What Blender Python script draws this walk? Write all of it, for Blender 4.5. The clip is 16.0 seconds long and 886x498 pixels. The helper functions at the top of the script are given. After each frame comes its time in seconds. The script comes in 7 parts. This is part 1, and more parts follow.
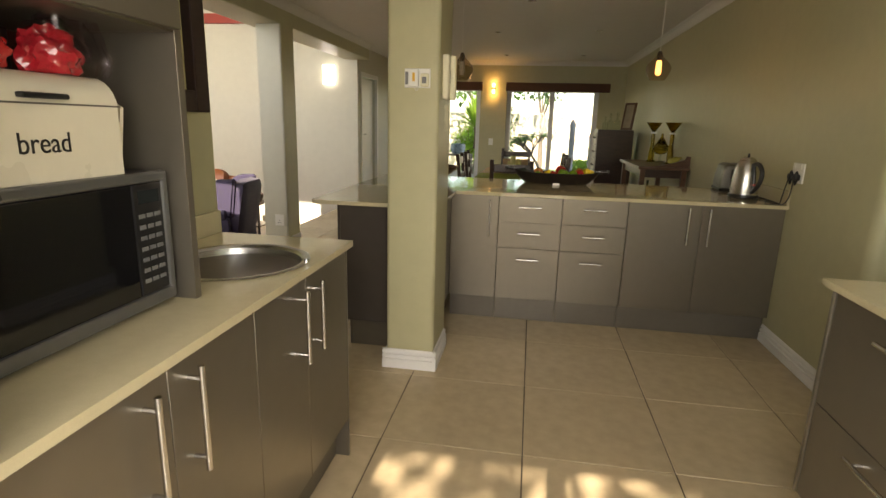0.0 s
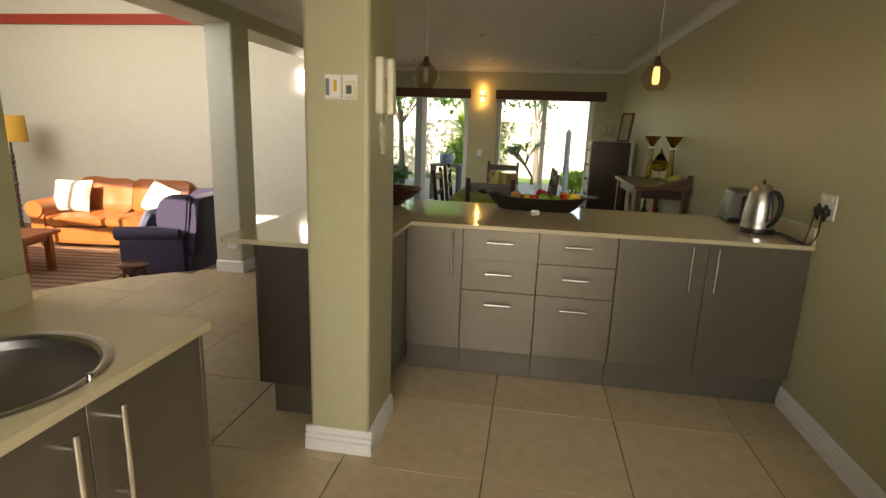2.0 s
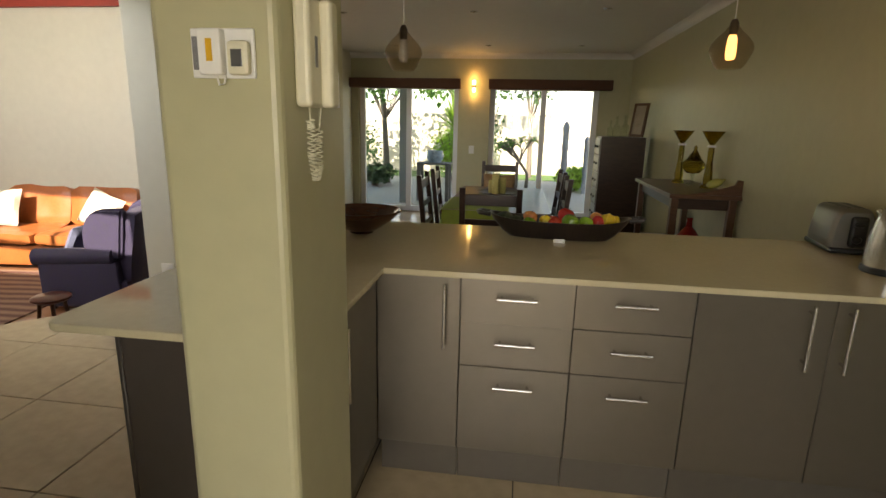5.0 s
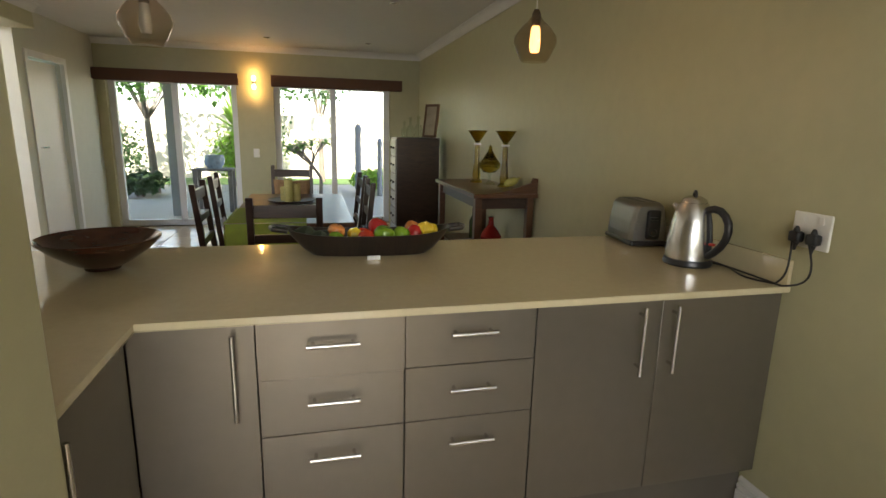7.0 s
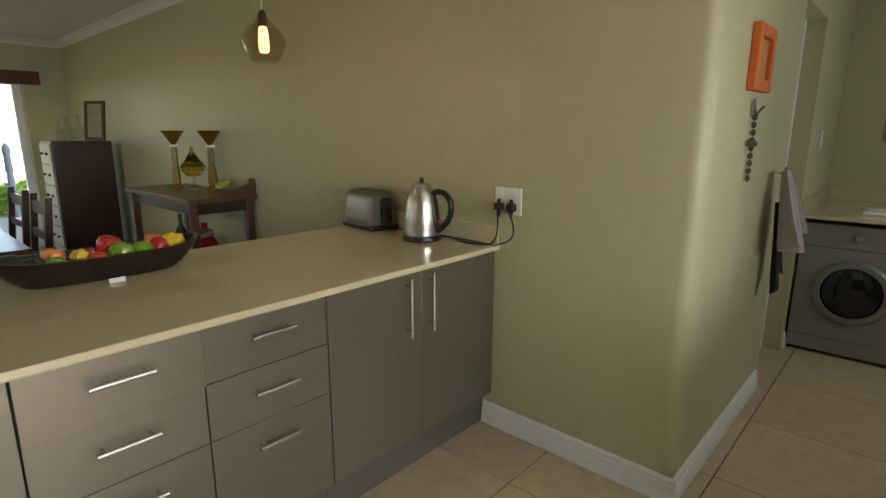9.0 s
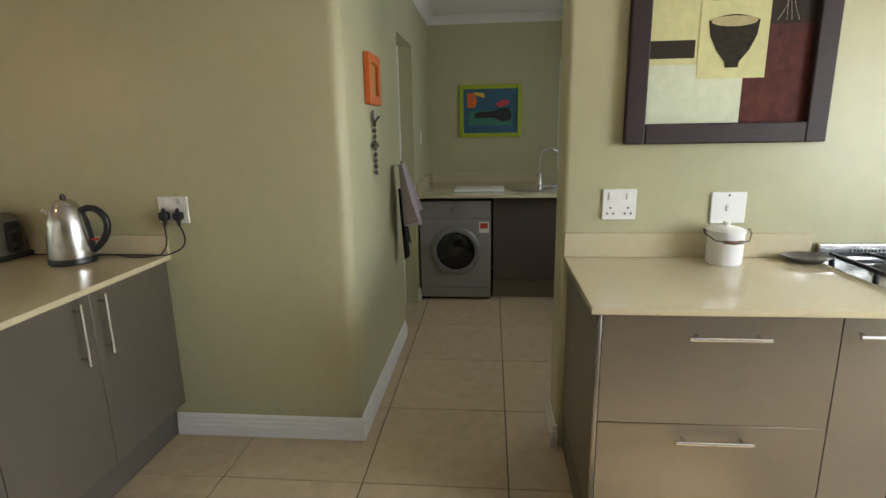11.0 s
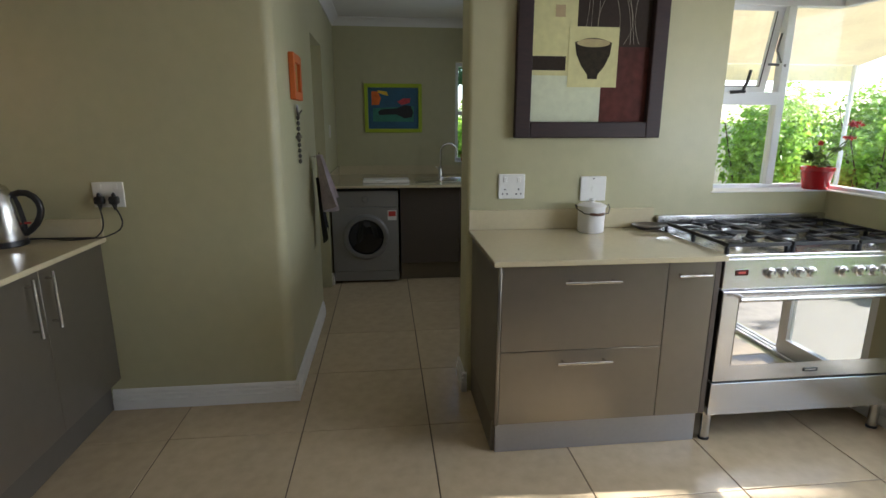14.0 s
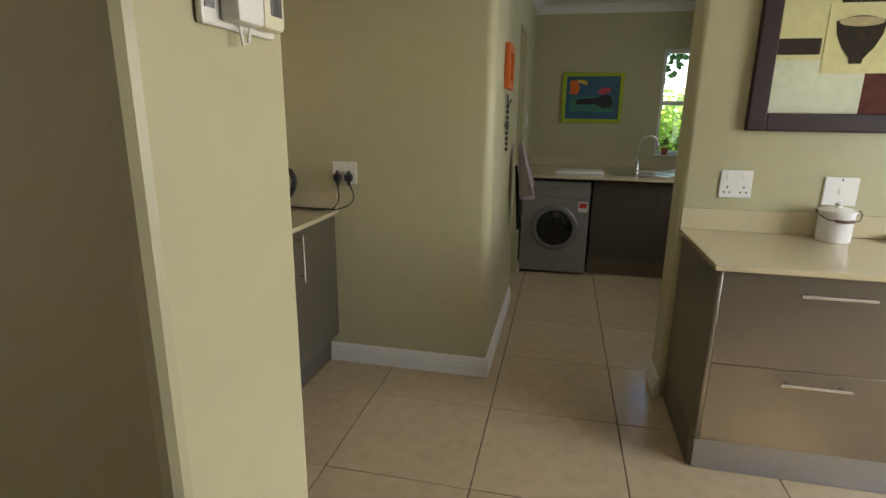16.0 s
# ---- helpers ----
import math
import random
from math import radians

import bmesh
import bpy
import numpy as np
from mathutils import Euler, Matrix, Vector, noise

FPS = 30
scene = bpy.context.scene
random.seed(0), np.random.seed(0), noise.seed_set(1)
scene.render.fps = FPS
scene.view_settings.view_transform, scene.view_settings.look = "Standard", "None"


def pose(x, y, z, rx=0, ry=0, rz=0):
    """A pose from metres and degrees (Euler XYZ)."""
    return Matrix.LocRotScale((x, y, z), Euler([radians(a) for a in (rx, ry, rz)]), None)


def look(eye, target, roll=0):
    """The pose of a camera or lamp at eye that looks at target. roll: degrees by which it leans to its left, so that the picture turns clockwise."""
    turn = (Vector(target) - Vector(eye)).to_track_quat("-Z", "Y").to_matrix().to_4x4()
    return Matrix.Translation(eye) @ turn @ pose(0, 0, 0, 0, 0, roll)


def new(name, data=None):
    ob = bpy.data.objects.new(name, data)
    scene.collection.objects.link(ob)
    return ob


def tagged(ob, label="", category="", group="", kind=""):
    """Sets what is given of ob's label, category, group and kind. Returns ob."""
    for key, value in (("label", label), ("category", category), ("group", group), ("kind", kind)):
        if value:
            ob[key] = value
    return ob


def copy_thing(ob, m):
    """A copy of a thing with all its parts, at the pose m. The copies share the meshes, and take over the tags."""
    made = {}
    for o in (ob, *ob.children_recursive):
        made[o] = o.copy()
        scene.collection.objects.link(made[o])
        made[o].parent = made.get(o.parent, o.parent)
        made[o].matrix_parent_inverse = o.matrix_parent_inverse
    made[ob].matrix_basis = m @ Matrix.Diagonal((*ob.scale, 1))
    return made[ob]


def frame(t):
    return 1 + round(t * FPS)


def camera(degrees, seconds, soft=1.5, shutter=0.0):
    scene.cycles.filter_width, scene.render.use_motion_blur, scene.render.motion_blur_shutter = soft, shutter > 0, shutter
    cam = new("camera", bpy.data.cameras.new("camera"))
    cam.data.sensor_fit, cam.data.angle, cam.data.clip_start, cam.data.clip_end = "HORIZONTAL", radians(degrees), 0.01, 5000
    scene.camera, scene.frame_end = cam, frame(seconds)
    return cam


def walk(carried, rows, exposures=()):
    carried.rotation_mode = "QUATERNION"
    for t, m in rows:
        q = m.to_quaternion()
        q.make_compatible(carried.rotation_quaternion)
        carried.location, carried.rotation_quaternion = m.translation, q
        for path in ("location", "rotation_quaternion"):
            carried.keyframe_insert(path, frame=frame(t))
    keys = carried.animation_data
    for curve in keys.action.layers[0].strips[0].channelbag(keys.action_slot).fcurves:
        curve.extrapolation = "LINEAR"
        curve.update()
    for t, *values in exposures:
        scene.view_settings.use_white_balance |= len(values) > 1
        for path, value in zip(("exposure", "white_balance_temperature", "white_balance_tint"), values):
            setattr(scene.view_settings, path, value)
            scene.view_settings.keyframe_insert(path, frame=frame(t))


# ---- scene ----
cam = camera(79.9, 16.0)
PATH = [
    (0, (0.077, 0.031, 1.325), (-0.229, 1.953, 0.863), 1.60),
    (0.5, (0.082, 0.209, 1.345), (-0.203, 2.139, 0.909), 1.91),
    (1, (0.126, 0.379, 1.354), (-0.162, 2.311, 0.922), 1.98),
    (1.5, (0.178, 0.553, 1.370), (-0.119, 2.484, 0.940), 2.06),
    (2, (0.231, 0.694, 1.395), (-0.077, 2.620, 0.953), 2.00),
    (2.5, (0.258, 0.850, 1.427), (-0.061, 2.771, 0.968), 1.87),
    (3, (0.203, 1.039, 1.439), (-0.111, 2.956, 0.963), 1.29),
    (5.5, (0.043, 1.787, 1.402), (-0.185, 3.721, 0.946), 1.44),
    (6, (0.010, 1.891, 1.388), (0.023, 3.841, 0.941), 1.58),
    (6.5, (0.042, 2.016, 1.386), (0.270, 3.953, 0.941), 1.59),
    (7, (0.048, 2.096, 1.388), (0.525, 3.988, 0.952), 1.40),
    (7.5, (-0.006, 2.173, 1.387), (0.740, 3.978, 0.958), 1.19),
    (8, (-0.097, 2.281, 1.377), (0.848, 3.991, 0.949), 0.98),
    (8.5, (-0.144, 2.228, 1.372), (1.043, 3.780, 0.945), 0.46),
    (9, (-0.259, 2.128, 1.388), (1.189, 3.439, 0.958), 0.11),
    (9.5, (-0.331, 2.084, 1.401), (1.371, 3.040, 0.964), 0.22),
    (10, (-0.387, 2.048, 1.419), (1.445, 2.718, 0.977), -0.40),
    (12.5, (-0.812, 2.106, 1.435), (1.123, 1.878, 0.984), -0.45),
    (13, (-0.856, 2.103, 1.421), (1.077, 1.865, 0.969), -0.37),
    (13.5, (-0.893, 2.131, 1.416), (1.040, 1.898, 0.960), -0.11),
    (14, (-0.968, 2.181, 1.419), (0.967, 1.969, 0.958), 0.08),
    (14.5, (-1.045, 2.228, 1.413), (0.891, 2.046, 0.947), 0.27),
    (15, (-1.061, 2.285, 1.398), (0.876, 2.178, 0.914), 0.40),
    (15.5, (-1.024, 2.317, 1.404), (0.911, 2.430, 0.908), 0.60),
    (16, (-1.015, 2.333, 1.413), (0.876, 2.749, 0.913), 0.76),
]
walk(cam, [(t, look(eye, target, roll)) for t, eye, target, roll in PATH], exposures=[(0, 1.81, 7700, 15), (3, 1.79, 7700, 15), (5.5, 1.8, 7100, 15), (7, 2.3, 6700, 14), (8.5, 2.3, 6700, 13), (9.0, 2.38, 6500, 12), (9.5, 2.75, 6300, 10), (10.1, 2.75, 6400, 13), (12.5, 1.86, 5800, 14), (14.5, 1.75, 5900, 15), (16, 2.17, 6500, 15)])

# ---- world, sun, light ----
SUN_ELEV, SUN_AZ = 33.5, -3.0   # sunlight travels towards +y, turned by SUN_AZ degrees
world = bpy.data.worlds.new("sky")
scene.world = world
world.use_nodes = True
wn = world.node_tree
sky = wn.nodes.new("ShaderNodeTexSky")
sky.sky_type, sky.sun_disc = "NISHITA", False
sky.sun_elevation, sky.sun_rotation = radians(SUN_ELEV), radians(180 + SUN_AZ)
wn.links.new(sky.outputs[0], wn.nodes["Background"].inputs[0])
wn.nodes["Background"].inputs[1].default_value = 0.15
sun = new("sun", bpy.data.lights.new("sun", "SUN"))
sun.data.energy, sun.data.angle, sun.data.color = 5.0, radians(0.5), (1.0, 0.93, 0.82)
sun.matrix_world = pose(0, 0, 20, 90 - SUN_ELEV, 0, SUN_AZ)


def window_light(name, m, w, h, power):
    """An area lamp in an opening, in the colour of sky light."""
    d = bpy.data.lights.new(name, "AREA")
    d.shape, d.size, d.size_y, d.energy, d.color = "RECTANGLE", w, h, power, (0.93, 0.97, 1.0)
    o = new(name, d)
    o.matrix_world = m
    return o


window_light("door_sky_light", pose(0.1, -0.37, 1.45, 90), 1.25, 0.85, 9.5)
window_light("living_sky_light", pose(-5.3, 3.42, 2.6, 90), 3.6, 1.6, 36.0)
# fill lamp added to brighten the scullery, in an unseen, invented opening
window_light("scullery_sky_light", pose(3.0, 0.85, 1.5, 90), 0.9, 0.9, 1.8)


# ---- materials ----
def material(name, color, rough=0.5, metal=0.0, var=0.08, scale=6.0, bump=0.0, bscale=200.0, spec=0.5, coat=0.0, emit=0.0,
             island=0.0, rnd=0.0, aniso=0.0):
    m = bpy.data.materials.new(name)
    m.use_nodes = True
    t = m.node_tree
    b = t.nodes["Principled BSDF"]
    b.inputs["Base Color"].default_value = (*color, 1)
    b.inputs["Roughness"].default_value, b.inputs["Metallic"].default_value = rough, metal
    b.inputs["Specular IOR Level"].default_value = spec
    b.inputs["Coat Weight"].default_value, b.inputs["Coat Roughness"].default_value = coat, 0.04
    b.inputs["Anisotropic"].default_value = aniso
    co = t.nodes.new("ShaderNodeTexCoord")
    if var or rnd:
        n1 = t.nodes.new("ShaderNodeTexNoise")
        n1.inputs["Scale"].default_value, n1.inputs["Detail"].default_value = scale, 6
        t.links.new(co.outputs["Object"], n1.inputs["Vector"])
        n2 = t.nodes.new("ShaderNodeTexNoise")
        n2.inputs["Scale"].default_value, n2.inputs["Detail"].default_value = scale * 9, 3
        t.links.new(co.outputs["Object"], n2.inputs["Vector"])
        mix = t.nodes.new("ShaderNodeMath")
        mix.operation = "ADD"
        t.links.new(n1.outputs[0], mix.inputs[0])
        t.links.new(n2.outputs[0], mix.inputs[1])
        rng = t.nodes.new("ShaderNodeMapRange")
        rng.inputs[1].default_value, rng.inputs[2].default_value = 0.6, 1.4
        rng.inputs[3].default_value, rng.inputs[4].default_value = 1 - var, 1 + var
        t.links.new(mix.outputs[0], rng.inputs[0])
        last = rng.outputs[0]
        if rnd:
            info = t.nodes.new("ShaderNodeObjectInfo")
            r2 = t.nodes.new("ShaderNodeMapRange")
            r2.inputs[3].default_value, r2.inputs[4].default_value = 1 - rnd, 1 + rnd
            t.links.new(info.outputs["Random"], r2.inputs[0])
            mm = t.nodes.new("ShaderNodeMath")
            mm.operation = "MULTIPLY"
            t.links.new(last, mm.inputs[0])
            t.links.new(r2.outputs[0], mm.inputs[1])
            last = mm.outputs[0]
        if island:
            geo = t.nodes.new("ShaderNodeNewGeometry")
            r3 = t.nodes.new("ShaderNodeMapRange")
            r3.inputs[3].default_value, r3.inputs[4].default_value = 1 - island, 1 + island
            t.links.new(geo.outputs["Random Per Island"], r3.inputs[0])
            m3 = t.nodes.new("ShaderNodeMath")
            m3.operation = "MULTIPLY"
            t.links.new(last, m3.inputs[0])
            t.links.new(r3.outputs[0], m3.inputs[1])
            last = m3.outputs[0]
        sc = t.nodes.new("ShaderNodeVectorMath")
        sc.operation = "SCALE"
        sc.inputs[0].default_value = color
        t.links.new(last, sc.inputs["Scale"])
        t.links.new(sc.outputs[0], b.inputs["Base Color"])
        rr = t.nodes.new("ShaderNodeMapRange")
        rr.inputs[1].default_value, rr.inputs[2].default_value = 0.3, 0.7
        rr.inputs[3].default_value, rr.inputs[4].default_value = rough * 0.85, min(1, rough * 1.15)
        t.links.new(n1.outputs[0], rr.inputs[0])
        t.links.new(rr.outputs[0], b.inputs["Roughness"])
    if bump:
        nb = t.nodes.new("ShaderNodeTexNoise")
        nb.inputs["Scale"].default_value, nb.inputs["Detail"].default_value = bscale, 4
        t.links.new(co.outputs["Object"], nb.inputs["Vector"])
        bp = t.nodes.new("ShaderNodeBump")
        bp.inputs["Strength"].default_value, bp.inputs["Distance"].default_value = bump, 0.004
        t.links.new(nb.outputs[0], bp.inputs["Height"])
        t.links.new(bp.outputs[0], b.inputs["Normal"])
    if emit:
        b.inputs["Emission Color"].default_value = (*color, 1)
        b.inputs["Emission Strength"].default_value = emit
    return m


def wood(name, a, b, rough=0.35, stretch=(2, 2, 14), coat=0.0):
    """Wood grain that runs along the axis with the small stretch factor."""
    m = material(name, a, rough, var=0, coat=coat)
    t = m.node_tree
    co, mp, nz, rp = (t.nodes.new(k) for k in ("ShaderNodeTexCoord", "ShaderNodeMapping", "ShaderNodeTexNoise", "ShaderNodeValToRGB"))
    mp.inputs["Scale"].default_value = stretch
    nz.inputs["Scale"].default_value, nz.inputs["Detail"].default_value, nz.inputs["Distortion"].default_value = 4, 8, 1.2
    rp.color_ramp.elements[0].position, rp.color_ramp.elements[1].position = 0.3, 0.7
    rp.color_ramp.elements[0].color, rp.color_ramp.elements[1].color = (*a, 1), (*b, 1)
    t.links.new(co.outputs["Object"], mp.inputs["Vector"])
    t.links.new(mp.outputs[0], nz.inputs["Vector"])
    t.links.new(nz.outputs[0], rp.inputs[0])
    t.links.new(rp.outputs[0], t.nodes["Principled BSDF"].inputs["Base Color"])
    return m


def glass(name, color=(1, 1, 1), rough=0.0, ior=1.45, thin=False):
    m = bpy.data.materials.new(name)
    m.use_nodes = True
    t = m.node_tree
    b = t.nodes["Principled BSDF"]
    if thin:
        tr, gl, mx, fr, pw, ad = (t.nodes.new(k) for k in ("ShaderNodeBsdfTransparent", "ShaderNodeBsdfGlossy", "ShaderNodeMixShader", "ShaderNodeLayerWeight", "ShaderNodeMath", "ShaderNodeMath"))
        pw.operation, ad.operation = "POWER", "MULTIPLY_ADD"
        pw.inputs[1].default_value, ad.inputs[1].default_value, ad.inputs[2].default_value = 4.0, 0.5, 0.035
        tr.inputs[0].default_value = (*color, 1)
        gl.inputs["Roughness"].default_value = rough
        t.links.new(fr.outputs["Facing"], pw.inputs[0])
        t.links.new(pw.outputs[0], ad.inputs[0])
        t.links.new(ad.outputs[0], mx.inputs[0])
        t.links.new(tr.outputs[0], mx.inputs[1])
        t.links.new(gl.outputs[0], mx.inputs[2])
        t.links.new(mx.outputs[0], t.nodes["Material Output"].inputs[0])
    else:
        b.inputs["Base Color"].default_value = (*color, 1)
        b.inputs["Transmission Weight"].default_value, b.inputs["Roughness"].default_value, b.inputs["IOR"].default_value = 1.0, rough, ior
    return m


PAINT = material("sage_paint", (0.475, 0.45, 0.275), 0.42, var=0.05, scale=1.5, bump=0.12, bscale=90)
PAINT_IN = material("cream_paint", (0.59, 0.58, 0.485), 0.6, var=0.04, scale=1.2, bump=0.1, bscale=90)
WHITE = material("white_paint", (0.80, 0.79, 0.76), 0.4, var=0.03, scale=3)
CEIL = material("ceiling_paint", (0.74, 0.72, 0.68), 0.7, var=0.03, scale=1)
RED_PAINT = material("red_paint", (0.33, 0.035, 0.02), 0.5, var=0.06)
CAB = material("taupe_laminate", (0.208, 0.184, 0.145), 0.36, metal=0.65, var=0.05, scale=2, spec=0.5)
CAB_DARK = material("dark_taupe_laminate", (0.075, 0.06, 0.048), 0.4, var=0.06, scale=2)
KICK = material("brushed_plinth", (0.42, 0.42, 0.43), 0.38, metal=0.7, var=0.05)
# taupe laminate darkened in colour for the shade on the recessed plinths
CAB_IN_SHADE = material("taupe_laminate_in_shade", (0.15, 0.132, 0.105), 0.42, metal=0.3, var=0.06, scale=3)
QUARTZ = material("cream_quartz", (0.57, 0.50, 0.325), 0.075, var=0.05, scale=40, spec=0.55, coat=0.2)
TILE = material("cream_floor_tile", (0.53, 0.425, 0.272), 0.22, var=0.13, scale=1.8, rnd=0.045, bump=0.03, bscale=30)
GROUT = material("dark_grout", (0.085, 0.065, 0.045), 0.9, var=0.1, scale=20)
STEEL = material("brushed_steel", (0.60, 0.59, 0.57), 0.27, metal=1.0, var=0)
CHROME = material("chrome", (0.75, 0.75, 0.76), 0.08, metal=1.0, var=0)
IRON = material("black_cast_iron", (0.015, 0.015, 0.016), 0.5, var=0.1, scale=40, bump=0.2)
BLACK = material("black_plastic", (0.012, 0.012, 0.013), 0.35, var=0)
PLASTIC = material("white_plastic", (0.80, 0.79, 0.74), 0.35, var=0.02)
CREAM_PL = material("aged_cream_plastic", (0.72, 0.68, 0.50), 0.4, var=0.03)
ALU = material("white_aluminium", (0.78, 0.79, 0.80), 0.35, var=0.02)
DARKWOOD = wood("dark_wood", (0.022, 0.011, 0.007), (0.05, 0.024, 0.014), 0.3)
MIDWOOD = wood("brown_wood", (0.07, 0.032, 0.016), (0.13, 0.06, 0.03), 0.3)
REDWOOD = wood("orange_wood", (0.27, 0.055, 0.018), (0.36, 0.09, 0.03), 0.28)
PALE_SHEET = material("white_sheet", (0.75, 0.74, 0.70), 0.8, var=0.03)
GLASS = glass("window_glass", (0.97, 0.99, 0.98), thin=True)


# ---- mesh helpers ----
def box(bm, x0, x1, y0, y1, z0, z1, bev=0.0, seg=2):
    vs = [bm.verts.new((x, y, z)) for x in (x0, x1) for y in (y0, y1) for z in (z0, z1)]
    fs = [bm.faces.new([vs[i] for i in f]) for f in ((0, 1, 3, 2), (4, 6, 7, 5), (0, 4, 5, 1), (2, 3, 7, 6), (0, 2, 6, 4), (1, 5, 7, 3))]
    if bev:
        es = list({e for f in fs for e in f.edges})
        bmesh.ops.bevel(bm, geom=es, offset=bev, segments=seg, affect="EDGES", profile=0.5)
    return bm


def cube(*a, **k):
    return box(bmesh.new(), *a, **k)


def lathe(bm, prof, n=32, c=(0, 0, 0), sx=1.0, sy=1.0):
    """Turns a list of (radius, height) round the z axis."""
    rings = []
    for r, z in prof:
        if r < 1e-5:
            rings.append([bm.verts.new((c[0], c[1], c[2] + z))])
        else:
            rings.append([bm.verts.new((c[0] + sx * r * math.cos(2 * math.pi * i / n), c[1] + sy * r * math.sin(2 * math.pi * i / n), c[2] + z)) for i in range(n)])
    for a, b in zip(rings, rings[1:]):
        for i in range(n):
            j = (i + 1) % n
            if len(a) == 1 and len(b) > 1:
                bm.faces.new((a[0], b[i], b[j]))
            elif len(b) == 1 and len(a) > 1:
                bm.faces.new((a[i], a[j], b[0]))
            elif len(a) > 1:
                bm.faces.new((a[i], a[j], b[j], b[i]))
    return bm


def tube(bm, pts, r, n=10, r_end=None):
    """A round bar along a line of points."""
    pts = [Vector(p) for p in pts]
    rings, up = [], None
    for k, p in enumerate(pts):
        d = (pts[min(k + 1, len(pts) - 1)] - pts[max(k - 1, 0)]).normalized()
        if up is None:
            up = Vector((0, 0, 1)) if abs(d.z) < 0.9 else Vector((1, 0, 0))
        s = d.cross(up).normalized()
        up = s.cross(d).normalized()
        rr = r if r_end is None else r + (r_end - r) * k / (len(pts) - 1)
        rings.append([bm.verts.new(p + rr * (math.cos(2 * math.pi * i / n) * s + math.sin(2 * math.pi * i / n) * up)) for i in range(n)])
    for a, b in zip(rings, rings[1:]):
        for i in range(n):
            j = (i + 1) % n
            bm.faces.new((a[i], a[j], b[j], b[i]))
    bm.faces.new(rings[0][::-1])
    bm.faces.new(rings[-1])
    return bm


def prism(bm, poly, z0, z1):
    """A flat outline (x, y) raised from z0 to z1."""
    lo, hi = [bm.verts.new((x, y, z0)) for x, y in poly], [bm.verts.new((x, y, z1)) for x, y in poly]
    bm.faces.new(lo[::-1])
    bm.faces.new(hi)
    for i in range(len(poly)):
        j = (i + 1) % len(poly)
        bm.faces.new((lo[i], lo[j], hi[j], hi[i]))
    return bm


def moved(bm, m):
    bmesh.ops.transform(bm, matrix=m, verts=bm.verts)
    return bm


def mesh_of(name, bm, mat, smooth=True):
    me = bpy.data.meshes.new(name)
    bmesh.ops.recalc_face_normals(bm, faces=bm.faces)
    bm.to_mesh(me)
    bm.free()
    me.materials.append(mat)
    if smooth:
        areas = [p.area for p in me.polygons]
        big = max(1e-4, 15 * sorted(areas)[len(areas) // 2])
        me.set_sharp_from_angle(angle=radians(35))
        me.polygons.foreach_set("use_smooth", [a < big for a in areas])
    return me


def part(name, bm, mat, parent, label="", smooth=True):
    o = new(name, mesh_of(name, bm, mat, smooth))
    o.parent = parent
    if label:
        tagged(o, label)
    return o


def thing(name, m, label, category, group=""):
    o = new(name)
    o.matrix_world = m
    return tagged(o, label, category, group)


def single(name, bm, mat, label, category, m=None, group=""):
    o = new(name, mesh_of(name, bm, mat))
    if m is not None:
        o.matrix_world = m
    return tagged(o, label, category, group)


def setting(name, bm, mat, label="", category="", smooth=False):
    return tagged(new(name, mesh_of(name, bm, mat, smooth)), label, category, kind="structure")


def arc(cx, cy, r, a0, a1, n=8):
    return [(cx + r * math.cos(radians(a0 + (a1 - a0) * i / n)), cy + r * math.sin(radians(a0 + (a1 - a0) * i / n))) for i in range(n + 1)]


# ---- the place in numbers ----
CEIL_Z, BEAM_Z = 2.44, 2.225
EAST_X, CORNER_Y = 1.637, 2.671          # wall beside the kettle, and its corner into the scullery
STOVE_X, STOVE_END = 1.64, 1.775       # wall behind the stove, and its free end
SOUTH_Y = -0.19
FAR_Y = 10.05
BACK_X = 4.73                          # scullery's back wall
WEST_X, WEST_END = -1.095, 1.872        # wall behind the round sink, and its free end
LIVING_Y, LIVING_Z = 8.12, -0.36
TOP_Z = 0.895


def wall_with_holes(name, axis, at, thick, a0, a1, z0, z1, holes, mat, label):
    """A wall along x or y, with openings (start, end, bottom, top) through it."""
    bm = bmesh.new()
    cuts = sorted(holes)
    def put(u0, u1, w0, w1):
        if u1 - u0 > 1e-4 and w1 - w0 > 1e-4:
            if axis == "x":
                box(bm, u0, u1, min(at, at + thick), max(at, at + thick), w0, w1)
            else:
                box(bm, min(at, at + thick), max(at, at + thick), u0, u1, w0, w1)
    u = a0
    for h0, h1, w0, w1 in cuts:
        put(u, h0, z0, z1)
        put(h0, h1, z0, w0)
        put(h0, h1, w1, z1)
        u = h1
    put(u, a1, z0, z1)
    return setting(name, bm, mat, label, "wall")


wall_with_holes("wall_east", "y", EAST_X, 0.25, CORNER_Y + 0.23, FAR_Y + 0.2, -0.1, CEIL_Z + 0.1, [], PAINT, "long sage green plastered wall beside the counter")
DOOR_A, DOOR_B = 2.97, 3.62
bmw = bmesh.new()
pts = arc(EAST_X + 0.055, CORNER_Y + 0.055, 0.055, 180, 270, 8) + [(DOOR_A, CORNER_Y), (DOOR_A, CORNER_Y + 0.23), (EAST_X, CORNER_Y + 0.23)]
prism(bmw, pts, -0.1, 2.5)
box(bmw, DOOR_A, DOOR_B, CORNER_Y, CORNER_Y + 0.229, 2.03, 2.5)
box(bmw, DOOR_B, BACK_X + 0.2, CORNER_Y, CORNER_Y + 0.229, -0.1, 2.5)
setting("wall_passage", bmw, PAINT, "sage green passage wall with a rounded corner and a doorway", "wall", True)
